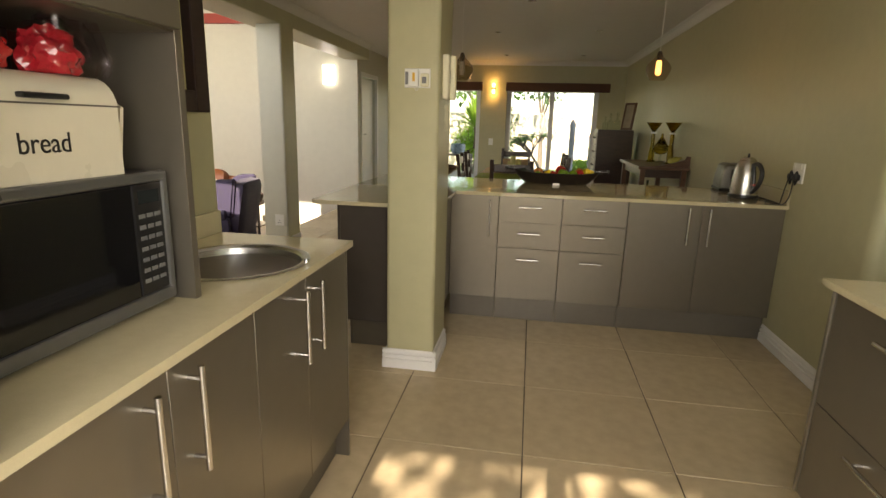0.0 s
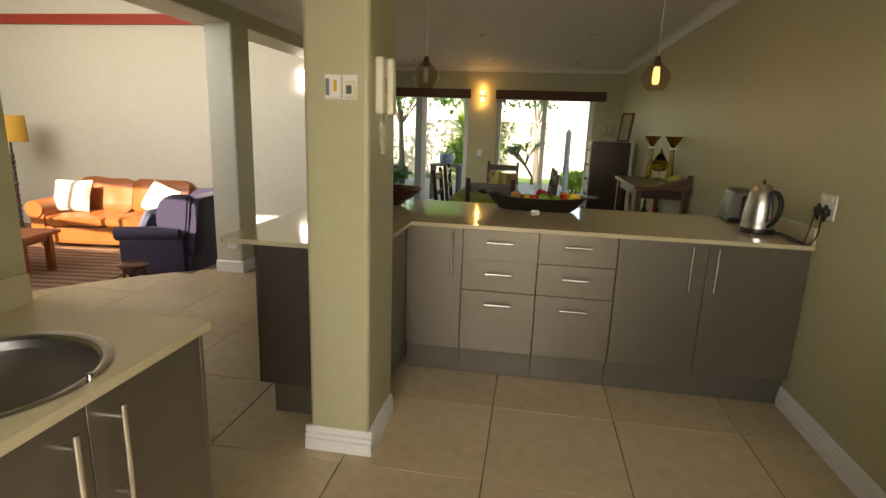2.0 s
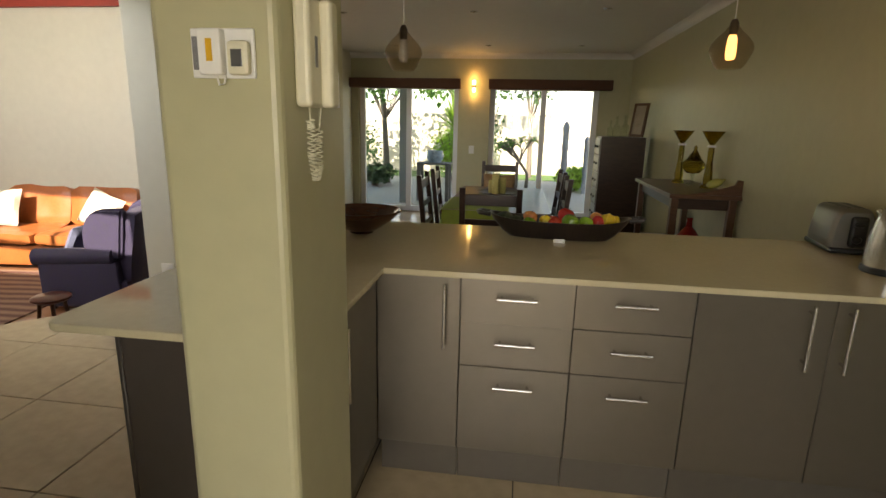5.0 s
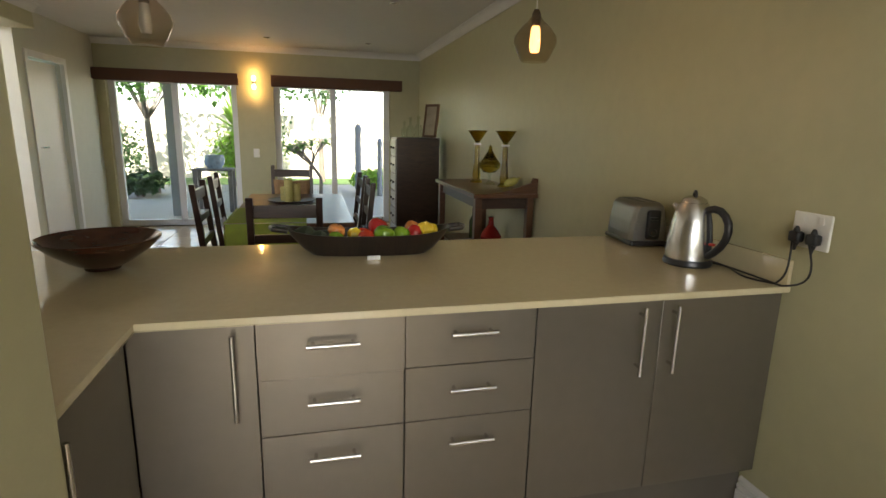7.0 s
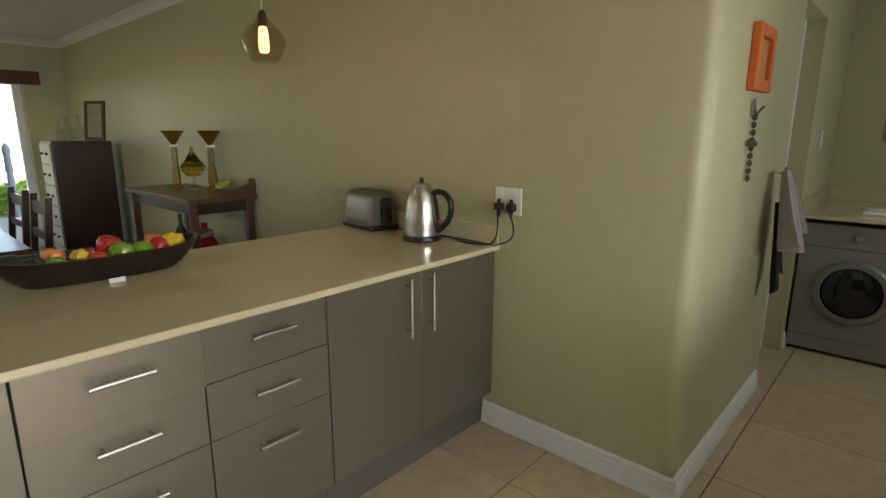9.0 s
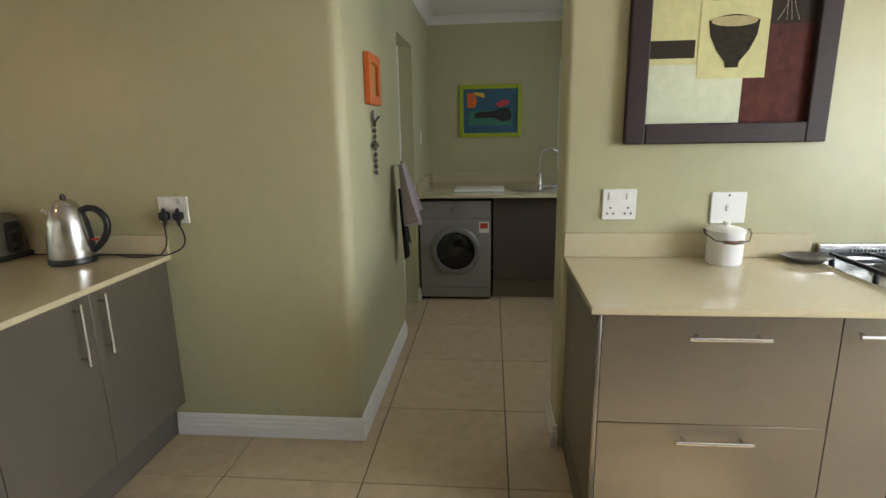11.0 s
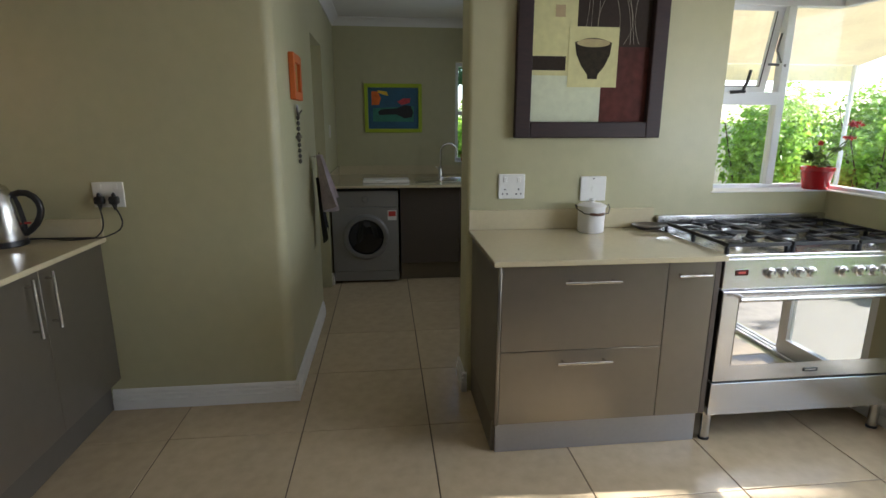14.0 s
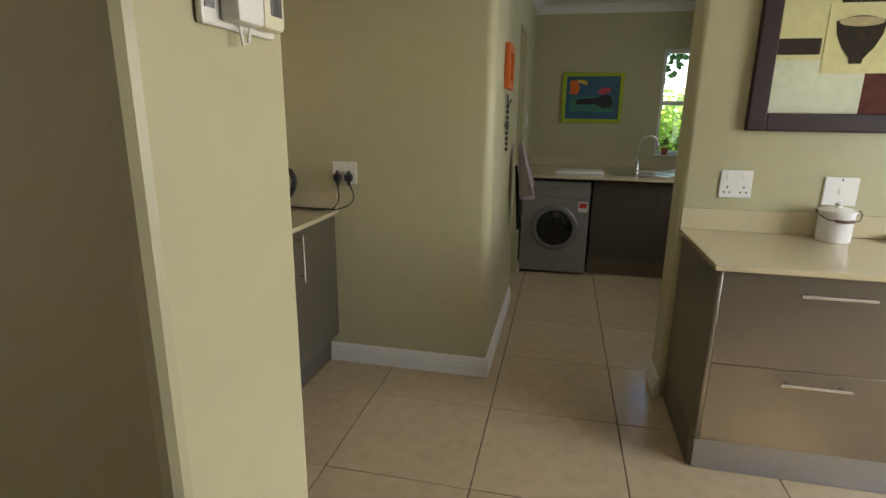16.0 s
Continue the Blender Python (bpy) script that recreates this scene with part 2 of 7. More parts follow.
wall_with_holes("wall_scullery_back", "y", BACK_X, 0.2, 0.75, CORNER_Y, -0.1, 2.5, [(0.92, 1.43, 1.02, 2.04)], PAINT, "sage green back wall of the scullery with a window")
# the opening is unseen, added to hold the scullery fill lamp
wall_with_holes("wall_scullery_south", "x", 0.75, 0.2, STOVE_X + 0.2, BACK_X, -0.1, 2.5, [(2.5, 3.5, 1.0, 2.0)], PAINT, "sage green side wall of the scullery")
bmw = bmesh.new()
prism(bmw, [(STOVE_X, 0.47), (STOVE_X + 0.2, 0.47), (STOVE_X + 0.2, STOVE_END)] + arc(STOVE_X + 0.025, STOVE_END - 0.025, 0.025, 90, 180, 5), -0.1, 2.45)
box(bmw, STOVE_X, STOVE_X + 0.2, SOUTH_Y - 0.2, 0.47, -0.1, 1.0695)
box(bmw, STOVE_X, STOVE_X + 0.2, SOUTH_Y - 0.2, 0.47, 2.09, 2.45)
setting("wall_stove", bmw, PAINT, "sage green wall behind the stove with a corner window", "wall", True)
wall_with_holes("wall_south", "x", SOUTH_Y, -0.2, -1.37, STOVE_X, -0.1, 2.45, [(-0.60, 0.80, 0.0, 1.95), (0.95, STOVE_X, 1.07, 2.09)], PAINT, "sage green outer wall with a glass door and a corner window")
wall_with_holes("wall_sink", "y", WEST_X, -0.16, SOUTH_Y, WEST_END, -0.1, CEIL_Z + 0.1, [], PAINT, "sage green wall end beside the round sink")
wall_with_holes("wall_far", "x", FAR_Y, 0.2, -2.8, EAST_X, -0.1, CEIL_Z + 0.1, [(-2.49, -0.90, 0.0, 2.0), (-0.42, 1.20, 0.0, 2.0)], PAINT, "sage green far wall of the dining area with two sliding doors")
wall_with_holes("wall_dining_west", "y", -2.60, -0.2, LIVING_Y, FAR_Y, -0.1, CEIL_Z + 0.1, [(8.33, 9.13, 0.0, 2.02)], PAINT_IN, "cream wall beside the dining area with a white door")
wall_with_holes("wall_living_far", "x", LIVING_Y, 0.2, -8.6, -2.80, LIVING_Z - 0.1, 2.246, [], PAINT_IN, "cream living room wall")
wall_with_holes("wall_living_far_upper", "x", LIVING_Y + 0.05, 0.15, -8.6, -2.80, 2.246, 2.74, [], PAINT_IN, "upper part of the cream living room wall, set back")
wall_with_holes("trim_red_band", "x", LIVING_Y - 0.02, 0.22, -8.6, -2.80, 2.74, 2.88, [], RED_PAINT, "dark red painted band below the living room roof")
wall_with_holes("wall_living_top", "x", LIVING_Y + 0.05, 0.15, -8.6, -2.80, 2.88, 3.6, [], PAINT_IN, "cream gable above the red band")
wall_with_holes("wall_living_west", "y", -8.4, -0.2, 3.4, LIVING_Y, LIVING_Z - 0.1, 3.6, [], PAINT_IN, "cream side wall of the living room")
wall_with_holes("wall_living_south", "x", 3.6, -0.2, -8.4, -3.3, LIVING_Z - 0.1, 3.6, [(-7.2, -3.4, 1.7, 3.5)], PAINT_IN, "cream living room wall with a high window band")
setting("wall_hall_north", cube(-3.5, -2.83, 2.7, 2.9, -0.4, 3.6), PAINT_IN, "cream wall end of the hall", "wall")
setting("wall_hall_side", cube(-3.5, -3.3, 2.9, 3.4, -0.4, 3.6), PAINT_IN, "cream wall end beside the living room", "wall")
wall_with_holes("wall_hall_west", "y", -2.83, -0.2, 0.9, 2.9, -0.1, 2.4, [], PAINT_IN, "cream wall of the hall")
wall_with_holes("wall_hall_south", "x", 1.1, -0.2, -2.83, WEST_X - 0.16, -0.1, 2.4, [], PAINT_IN, "cream end wall of the hall")
setting("ceiling", cube(-2.41, STOVE_X + 0.2, SOUTH_Y - 0.2, FAR_Y + 0.2, CEIL_Z, CEIL_Z + 0.1), CEIL, "flat white plastered ceiling", "ceiling")
setting("ceiling_hall", cube(-3.03, -2.41, 0.9, LIVING_Y, CEIL_Z + 0.02, CEIL_Z + 0.12), CEIL, "flat white ceiling of the hall", "ceiling")
setting("ceiling_scullery", cube(STOVE_X + 0.2, BACK_X + 0.2, 0.75, CORNER_Y + 0.2, 2.44, 2.54), CEIL, "flat white ceiling of the scullery", "ceiling")
setting("ceiling_dining_edge", cube(-2.8, -2.41, LIVING_Y, FAR_Y + 0.2, CEIL_Z + 0.01, CEIL_Z + 0.1), CEIL, "flat white ceiling edge", "ceiling")
setting("ceiling_living", cube(-8.6, -2.60, 2.7, LIVING_Y + 0.2, 3.6, 3.7), CEIL, "high white living room ceiling", "ceiling")
setting("wall_living_east", cube(-2.79, -2.61, 2.9, LIVING_Y, CEIL_Z + 0.1, 3.6), PAINT_IN, "cream wall above the beam", "wall")
setting("beam", cube(-2.79, -2.41, 2.9, LIVING_Y, BEAM_Z, CEIL_Z + 0.02, bev=0.01), PAINT, "plastered beam between kitchen and living room", "beam")
# sage only on the kitchen side; the brightly lit sides are coloured cream
setting("pillar_living_side", cube(-2.3995, -2.395, 5.18, 5.45, -0.05, BEAM_Z), PAINT, "sage painted kitchen side of the living room pillar", "pillar")
setting("pillar_living", cube(-2.66, -2.40, 5.17, 5.46, -0.35, BEAM_Z, bev=0.012), PAINT_IN, "square plastered pillar carrying the beam, cream for its brightly lit sides", "pillar")
setting("pillar_kitchen", cube(-0.646, -0.384, 2.671, 3.057, -0.05, CEIL_Z, bev=0.018, seg=3), PAINT, "square sage green kitchen pillar", "pillar")

# floor slab under the tiles, and the lower living room floor
EDGE = [(-2.83, 5.15), (-3.0, 5.03), (-3.35, 4.68), (-3.6, 4.36), (-3.9, 4.08), (-4.4, 3.4), (-4.5, 2.9)]
setting("floor", prism(bmesh.new(), [(-4.5, 2.9), (-2.83, 2.9), (-2.83, SOUTH_Y), (BACK_X, SOUTH_Y), (BACK_X, FAR_Y), (-2.83, FAR_Y)] + EDGE[:-1], -0.4, -0.004), GROUT, "dark grout between cream floor tiles", "floor")
setting("floor_living", cube(-8.6, -2.7, 2.7, LIVING_Y + 0.2, LIVING_Z - 0.1, LIVING_Z), wood("floor_boards", (0.16, 0.07, 0.035), (0.24, 0.11, 0.05), 0.35, (14, 2, 2)), "warm brown wooden living room floor", "floor")

# ---- kitchen units ----
def bar_handle(parent, x, z, length, upright=True, y=0.0, r=0.0068, off=0.031):
    """A round steel bar handle on two posts, in front of a face at the local plane y."""
    bm = bmesh.new()
    a = length / 2
    ends = [(x, z - a), (x, z + a)] if upright else [(x - a, z), (x + a, z)]
    tube(bm, [(ends[0][0], y - off, ends[0][1]), (ends[1][0], y - off, ends[1][1])], r, 12)
    for k in (0.12, 0.88):
        px, pz = ends[0][0] + k * (ends[1][0] - ends[0][0]), ends[0][1] + k * (ends[1][1] - ends[0][1])
        tube(bm, [(px, y, pz), (px, y - off, pz)], r * 0.8, 8)
    return part("handle", bm, STEEL, parent, "brushed steel bar handle")


def unit(name, m, width, depth, z0, z1, fronts, label, category="cabinet", group="", plinth=True, front_mat=None, plinth_mat=None):
    """A cabinet whose front lies on the local plane y = 0 and faces -y. fronts: kind, x0, x1, z0, z1, handle x, handle z, length, upright."""
    front_mat = front_mat or CAB
    t = thing(name, m, label, category, group)
    part("body", cube(0.001, width - 0.001, 0.0215, depth, z0, z1), CAB_DARK, t)
    if plinth:
        part("plinth", cube(0.001, width - 0.001, 0.055, 0.07, 0.002, z0 - 0.001), plinth_mat or CAB_IN_SHADE, t)
    for kind, x0, x1, a, b, hx, hz, ln, up in fronts:
        f = part(kind, cube(x0 + 0.0013, x1 - 0.0013, 0.0, 0.02, a + 0.0013, b - 0.0013, bev=0.0012, seg=1), front_mat, t)
        if ln:
            bar_handle(f, hx, hz, ln, up)
    return t


FRONT_Y, BASE_Z, FRONT_Z = 3.524, 0.168, 0.871


def drawers(w):
    return [("drawer", 0, w, 0.70, FRONT_Z, w * 0.5, 0.806, 0.145, False), ("drawer", 0, w, 0.523, 0.70, w * 0.5, 0.628, 0.145, False),
            ("drawer", 0, w, BASE_Z, 0.523, w * 0.5, 0.452, 0.145, False)]


unit("base_cabinet", pose(-0.43, FRONT_Y, 0), 0.318, 0.55, BASE_Z, FRONT_Z, [("door", 0, 0.318, BASE_Z, FRONT_Z, 0.262, 0.722, 0.25, True)],
     "taupe laminate corner cabinet under the cream worktop", group="counter cabinets")
ajar = unit("drawer_cabinet", pose(-0.111, FRONT_Y, 0), 0.411, 0.55, BASE_Z, FRONT_Z, drawers(0.411), "taupe laminate cabinet with three drawers, the top one ajar", group="counter cabinets")
next(c for c in ajar.children if abs(max(v.co.z for v in c.data.vertices) - FRONT_Z) < 0.01 and c.name.startswith("drawer")).location.y = -0.012
unit("drawer_cabinet", pose(0.301, FRONT_Y, 0), 0.411, 0.55, BASE_Z, FRONT_Z, drawers(0.411), "taupe laminate cabinet with three drawers", group="counter cabinets")
unit("base_cabinet", pose(0.713, FRONT_Y, 0), 0.92, 0.55, BASE_Z, FRONT_Z,
     [("door", 0, 0.444, BASE_Z, FRONT_Z, 0.362, 0.735, 0.235, True), ("door", 0.444, 0.92, BASE_Z, FRONT_Z, 0.485, 0.735, 0.235, True)],
     "wide taupe laminate cabinet with two doors against the wall", group="counter cabinets")
unit("base_cabinet", pose(-0.43, 3.03, 0, 0, 0, 90), 0.487, 0.53, BASE_Z, FRONT_Z, [("door", 0.032, 0.487, BASE_Z, FRONT_Z, 0.062, 0.695, 0.245, True)],
     "taupe laminate cabinet behind the pillar", group="counter cabinets")
clad = thing("peninsula_cladding", pose(0, 0, 0), "dark brown laminate cladding of the peninsula counter", "cladding")
part("end_panel", cube(-0.981, -0.650, 2.888, 2.96, 0.168, FRONT_Z, bev=0.002, seg=1), CAB_DARK, clad)
part("end_plinth", cube(-0.925, -0.650, 2.925, 2.958, 0.002, 0.166), CAB, clad)
part("side_plinth", cube(-0.94, -0.926, 2.925, 4.1, 0.002, 0.166), CAB_IN_SHADE, clad)
part("back_panel", cube(-0.996, 1.63, 4.13, 4.16, 0.002, FRONT_Z), CAB_DARK, clad)
part("side_panel", cube(-0.996, -0.982, 2.888, 4.128, 0.168, FRONT_Z), CAB_DARK, clad)


def side_panel(owner, bm, mat):
    """A panel given in the place's own numbers, as a part of a cabinet."""
    return part("end_panel", moved(bm, owner.matrix_world.inverted()), mat, owner)


def worktop(name, poly, label, z=TOP_Z):
    bm = prism(bmesh.new(), poly, z - 0.022, z)
    es = [e for e in bm.edges if abs(e.verts[0].co.z - e.verts[1].co.z) < 1e-6]
    bmesh.ops.bevel(bm, geom=es, offset=0.002, segments=2, affect="EDGES")
    return single(name, bm, QUARTZ, label, "worktop")


worktop("worktop", [(-0.397, 3.499), (1.635, 3.499), (1.635, 4.42), (-1.12, 4.42)] + arc(-1.08, 2.833, 0.04, 180, 270, 6) + [(-0.649, 2.793), (-0.649, 3.061), (-0.397, 3.061)],
        "glossy cream quartz worktop on the L-shaped counter")
single("upstand", cube(1.619, 1.6355, 3.503, 4.42, TOP_Z + 0.0005, 0.985, bev=0.002), QUARTZ, "low cream quartz upstand along the wall", "upstand")

# sink counter beside the pillar
SX = -0.575
unit("sink_cabinet", pose(SX, 0.50, 0, 0, 0, 90), 0.677, 0.5, BASE_Z, FRONT_Z,
     [("door", 0, 0.352, BASE_Z, FRONT_Z, 0.285, 0.725, 0.235, True), ("door", 0.352, 0.677, BASE_Z, FRONT_Z, 0.413, 0.725, 0.235, True)],
     "taupe laminate cabinet with two doors under the microwave", group="sink cabinets")
sinkcab = unit("sink_cabinet", pose(SX, 1.178, 0, 0, 0, 90), 0.665, 0.5, BASE_Z, FRONT_Z,
     [("door", 0, 0.31, BASE_Z, FRONT_Z, 0.251, 0.72, 0.23, True), ("door", 0.31, 0.665, BASE_Z, FRONT_Z, 0.366, 0.72, 0.23, True)],
     "taupe laminate cabinet with two doors under the round sink", group="sink cabinets")
side_panel(sinkcab, cube(WEST_X + 0.005, SX, 1.844, 1.858, 0.002, FRONT_Z, bev=0.001, seg=1), CAB)

# round sink set into its worktop
SINK = (-0.80, 1.485)
RS = 0.205
bm = bmesh.new()
ring_n = 48
xs0, xs1, ys0, ys1 = WEST_X + 0.002, -0.553, 0.47, 1.864
def edge_point(a):
    """Where a ray from the sink's middle meets the worktop's outline."""
    dx, dy = math.cos(a), math.sin(a)
    ks = [((xs1 if dx > 0 else xs0) - SINK[0]) / dx if abs(dx) > 1e-9 else 1e9, ((ys1 if dy > 0 else ys0) - SINK[1]) / dy if abs(dy) > 1e-9 else 1e9]
    k = min(ks)
    return SINK[0] + k * dx, SINK[1] + k * dy
angles = sorted([2 * math.pi * i / ring_n for i in range(ring_n)] + [math.atan2(y - SINK[1], x - SINK[0]) % (2 * math.pi) for x in (xs0, xs1) for y in (ys0, ys1)])
rings = {}
for z in (TOP_Z, TOP_Z - 0.022):
    rings[z] = ([bm.verts.new((SINK[0] + RS * math.cos(a), SINK[1] + RS * math.sin(a), z)) for a in angles], [bm.verts.new((*edge_point(a), z)) for a in angles])
n = len(angles)
for i in range(n):
    j = (i + 1) % n
    (ti, to), (li, lo) = rings[TOP_Z], rings[TOP_Z - 0.022]
    bm.faces.new((ti[i], to[i], to[j], ti[j]))
    bm.faces.new((li[j], lo[j], lo[i], li[i]))
    bm.faces.new((to[i], lo[i], lo[j], to[j]))
    bm.faces.new((ti[j], li[j], li[i], ti[i]))
single("worktop", bm, QUARTZ, "glossy cream quartz worktop with a round sink cut-out", "worktop")
sink = thing("round_sink", pose(SINK[0], SINK[1], TOP_Z), "round stainless steel sink set into the worktop", "sink")
part("basin", lathe(bmesh.new(), [(0.222, 0.0015), (0.224, 0.004), (0.215, 0.006), (0.203, 0.004), (0.196, -0.004), (0.19, -0.06), (0.175, -0.13), (0.14, -0.155), (0.03, -0.16), (0.0, -0.161)], 48), STEEL, sink)
part("drain", lathe(bmesh.new(), [(0.035, -0.158), (0.03, -0.155), (0.012, -0.157), (0.0, -0.157)], 24), CHROME, sink)
part("overflow_clip", lathe(bmesh.new(), [(0.0, 0.0), (0.007, 0.0), (0.007, 0.012), (0.0, 0.014)], 12, (0.218, 0.03, 0.004)), CHROME, sink)

single("upstand", cube(WEST_X + 0.002, WEST_X + 0.018, 1.16, 1.864, TOP_Z + 0.0005, 0.98, bev=0.002), QUARTZ, "low cream quartz upstand behind the round sink", "upstand")
gt = thing("mixer_tap", pose(-1.03, 1.30, TOP_Z + 0.0005), "chrome gooseneck mixer tap beside the round sink", "tap")
part("base", lathe(bmesh.new(), [(0, 0), (0.026, 0), (0.025, 0.008), (0.02, 0.07), (0.013, 0.08), (0, 0.08)], 24), CHROME, gt)
part("spout", tube(bmesh.new(), [(0, 0, 0.075), (0, 0, 0.30)] + [(0.045 * (1 - math.cos(radians(a))), 0.085 * (1 - math.cos(radians(a))), 0.30 + 0.09 * math.sin(radians(a))) for a in range(15, 181, 15)] + [(0.09, 0.17, 0.27)], 0.010, 12), CHROME, gt)
part("lever", tube(bmesh.new(), [(0.012, -0.015, 0.05), (0.035, -0.05, 0.075)], 0.006, 8), CHROME, gt)

# tall housing over the worktop: side panels, niche, upper cupboard
single("pantry_side", cube(WEST_X + 0.003, -0.535, 0.435, 0.467, 0.002, 2.2, bev=0.001, seg=1), CAB, "tall taupe laminate side panel", "panel")
housing = thing("microwave_housing", pose(-0.70, 0.47, TOP_Z), "taupe laminate housing with an open niche over the worktop", "cabinet")
part("side_panel", cube(-0.385, 0.0, 0.668, 0.69, 0.0, 1.31, bev=0.001, seg=1), CAB, housing)
part("back", cube(-0.394, -0.386, 0.0, 0.69, 0.0, 1.31), CAB, housing)
part("top_board", cube(-0.385, -0.002, 0.0, 0.667, 0.605, 0.629), CAB, housing)
for a, b in ((0.0, 0.333), (0.335, 0.668)):
    part("door", cube(-0.001, 0.018, a + 0.001, b - 0.001, 0.61, 1.31, bev=0.001, seg=1), CAB, housing)

# microwave
MW = material("silver_trim", (0.17, 0.17, 0.165), 0.3, metal=0.6, var=0.04)
DARKGLASS = material("black_glass", (0.006, 0.006, 0.007), 0.04, var=0, spec=0.6)
mw = thing("microwave_oven", pose(-0.735, 0.61, TOP_Z + 0.001) @ Matrix.Diagonal((1, 1, 0.92, 1)), "silver-rimmed microwave oven with a black glass door", "microwave")
part("body", cube(-0.30, -0.02, 0.0, 0.51, 0.012, 0.335, bev=0.006), material("dark_grey_case", (0.05, 0.05, 0.052), 0.4, var=0.04), mw)
fr = bmesh.new()
box(fr, -0.02, 0.0, 0.0, 0.51, 0.012, 0.045, bev=0.006)
box(fr, -0.02, 0.0, 0.0, 0.51, 0.312, 0.337, bev=0.006)
box(fr, -0.02, 0.0, 0.492, 0.51, 0.03, 0.33, bev=0.006)
box(fr, -0.02, 0.0, 0.0, 0.02, 0.03, 0.33, bev=0.006)
part("front_frame", fr, MW, mw, "silver front rim")
part("door_glass", cube(-0.018, -0.003, 0.021, 0.398, 0.046, 0.311, bev=0.003), DARKGLASS, mw, "black glass door")
pan = part("control_panel", cube(-0.018, -0.004, 0.402, 0.491, 0.046, 0.311, bev=0.003), BLACK, mw, "black control panel")
part("display", cube(-0.004, -0.0025, 0.415, 0.478, 0.265, 0.295), material("dim_display", (0.02, 0.025, 0.025), 0.1, var=0), pan)
KEY = material("grey_key", (0.16, 0.16, 0.16), 0.5, var=0)
for r in range(7):
    for c in range(3):
        part("key", cube(-0.0045, -0.0025, 0.413 + c * 0.024, 0.431 + c * 0.024, 0.075 + r * 0.026, 0.0845 + r * 0.026), KEY, pan)
for y in (0.04, 0.47):
    for x in (-0.27, -0.05):
        part("foot", lathe(bmesh.new(), [(0, 0), (0.012, 0), (0.012, 0.014), (0, 0.014)], 12, (x, y, 0)), BLACK, mw)

# bread bin on the microwave
ENAMEL = material("cream_enamel", (0.70, 0.64, 0.50), 0.28, var=0.03, scale=4)
bb = thing("bread_bin", pose(-0.745, 0.645, TOP_Z + 0.3115) @ Matrix.Diagonal((1, 1, 1.1, 1)), "cream enamel bread bin lettered bread, on the microwave", "bread bin")
prof = [(0.0, 0.0), (0.0, 0.12)] + [(-0.05 + 0.05 * math.cos(radians(a)), 0.12 + 0.05 * math.sin(radians(a))) for a in range(15, 91, 15)] + [(-0.21, 0.17), (-0.25, 0.13), (-0.25, 0.0)]
bm = bmesh.new()
lo = [bm.verts.new((x, 0.0, z)) for x, z in prof]
hi = [bm.verts.new((x, 0.375, z)) for x, z in prof]
bm.faces.new(lo); bm.faces.new(hi[::-1])
for i in range(len(prof)):
    j = (i + 1) % len(prof)
    bm.faces.new((lo[i], lo[j], hi[j], hi[i]))
es = [e for e in bm.edges if e.verts[0].co.y == e.verts[1].co.y]
bmesh.ops.bevel(bm, geom=es, offset=0.016, segments=4, affect="EDGES")
part("body", bm, ENAMEL, bb)
part("lid_seam", cube(0.0, 0.0012, 0.012, 0.365, 0.1195, 0.1225), material("seam_shadow", (0.12, 0.10, 0.08), 0.6, var=0), bb)
h = bmesh.new()
box(h, -0.004, 0.014, 0.145, 0.235, 0.128, 0.137, bev=0.003)
part("handle", h, BLACK, bb, "black lid handle")
cu = bpy.data.curves.new("lettering", "FONT")
cu.body, cu.size, cu.align_x, cu.extrude = "bread", 0.046, "CENTER", 0.0006
tmp = new("lettering_source", cu)
me = bpy.data.meshes.new_from_object(tmp)
bpy.data.objects.remove(tmp)
me.materials.append(material("black_print", (0.02, 0.018, 0.016), 0.5, var=0))
lt = new("lettering", me)
lt.parent = bb
lt.matrix_local = Matrix.Translation((0.0015, 0.185, 0.046)) @ Matrix(((0, 0, 1, 0), (1, 0, 0, 0), (0, 1, 0, 0), (0, 0, 0, 1)))
tagged(lt, "black lettering")

# crumpled plastic bread bags on top
def bag(name, c, r, mat, label, seed, twist=1.0):
    bm = bmesh.new()
    bmesh.ops.create_icosphere(bm, subdivisions=4, radius=1)
    for v in bm.verts:
        p = v.co.copy()
        k = 1 + 0.28 * noise.noise(p * 2.1 + Vector((seed, 0, 0))) + 0.16 * noise.noise(p * 5 + Vector((0, seed, 0)))
        z = p.z * k
        up = max(0, z)
        s = 1 - 0.25 * up + (0.75 * max(0, up - 0.55)) * twist
        v.co = Vector((p.x * k * s * r[0], p.y * k * s * r[1], max(-0.62, z) * r[2] + 0.62 * r[2]))
    return single(name, bm, mat, label, "bag", pose(*c))


CLEAR = glass("clear_film", (0.95, 0.9, 0.92), 0.12, thin=True, ior=1.6)
bag("bread_bag", (-0.814, 0.931, TOP_Z + 0.499), (0.045, 0.06, 0.05), material("red_film", (0.45, 0.02, 0.03), 0.18, var=0.25, scale=14, coat=0.5), "red and clear plastic bread bag on the bin", 3.1)
bag("bread_bag", (-0.819, 0.986, TOP_Z + 0.499), (0.05, 0.075, 0.085), CLEAR, "crumpled clear plastic bread bag on the bin", 5.3)
bag("bread_bag", (-0.809, 0.771, TOP_Z + 0.499), (0.045, 0.065, 0.048), material("bright_red_film", (0.55, 0.03, 0.03), 0.18, var=0.25, scale=14, coat=0.5), "crumpled bright red plastic bread bag on the bin", 7.7)
bag("plastic_wrap", (-0.809, 0.941, TOP_Z + 0.523), (0.045, 0.06, 0.05), CLEAR, "clear crumpled plastic wrapping above a bread bag", 5.3)

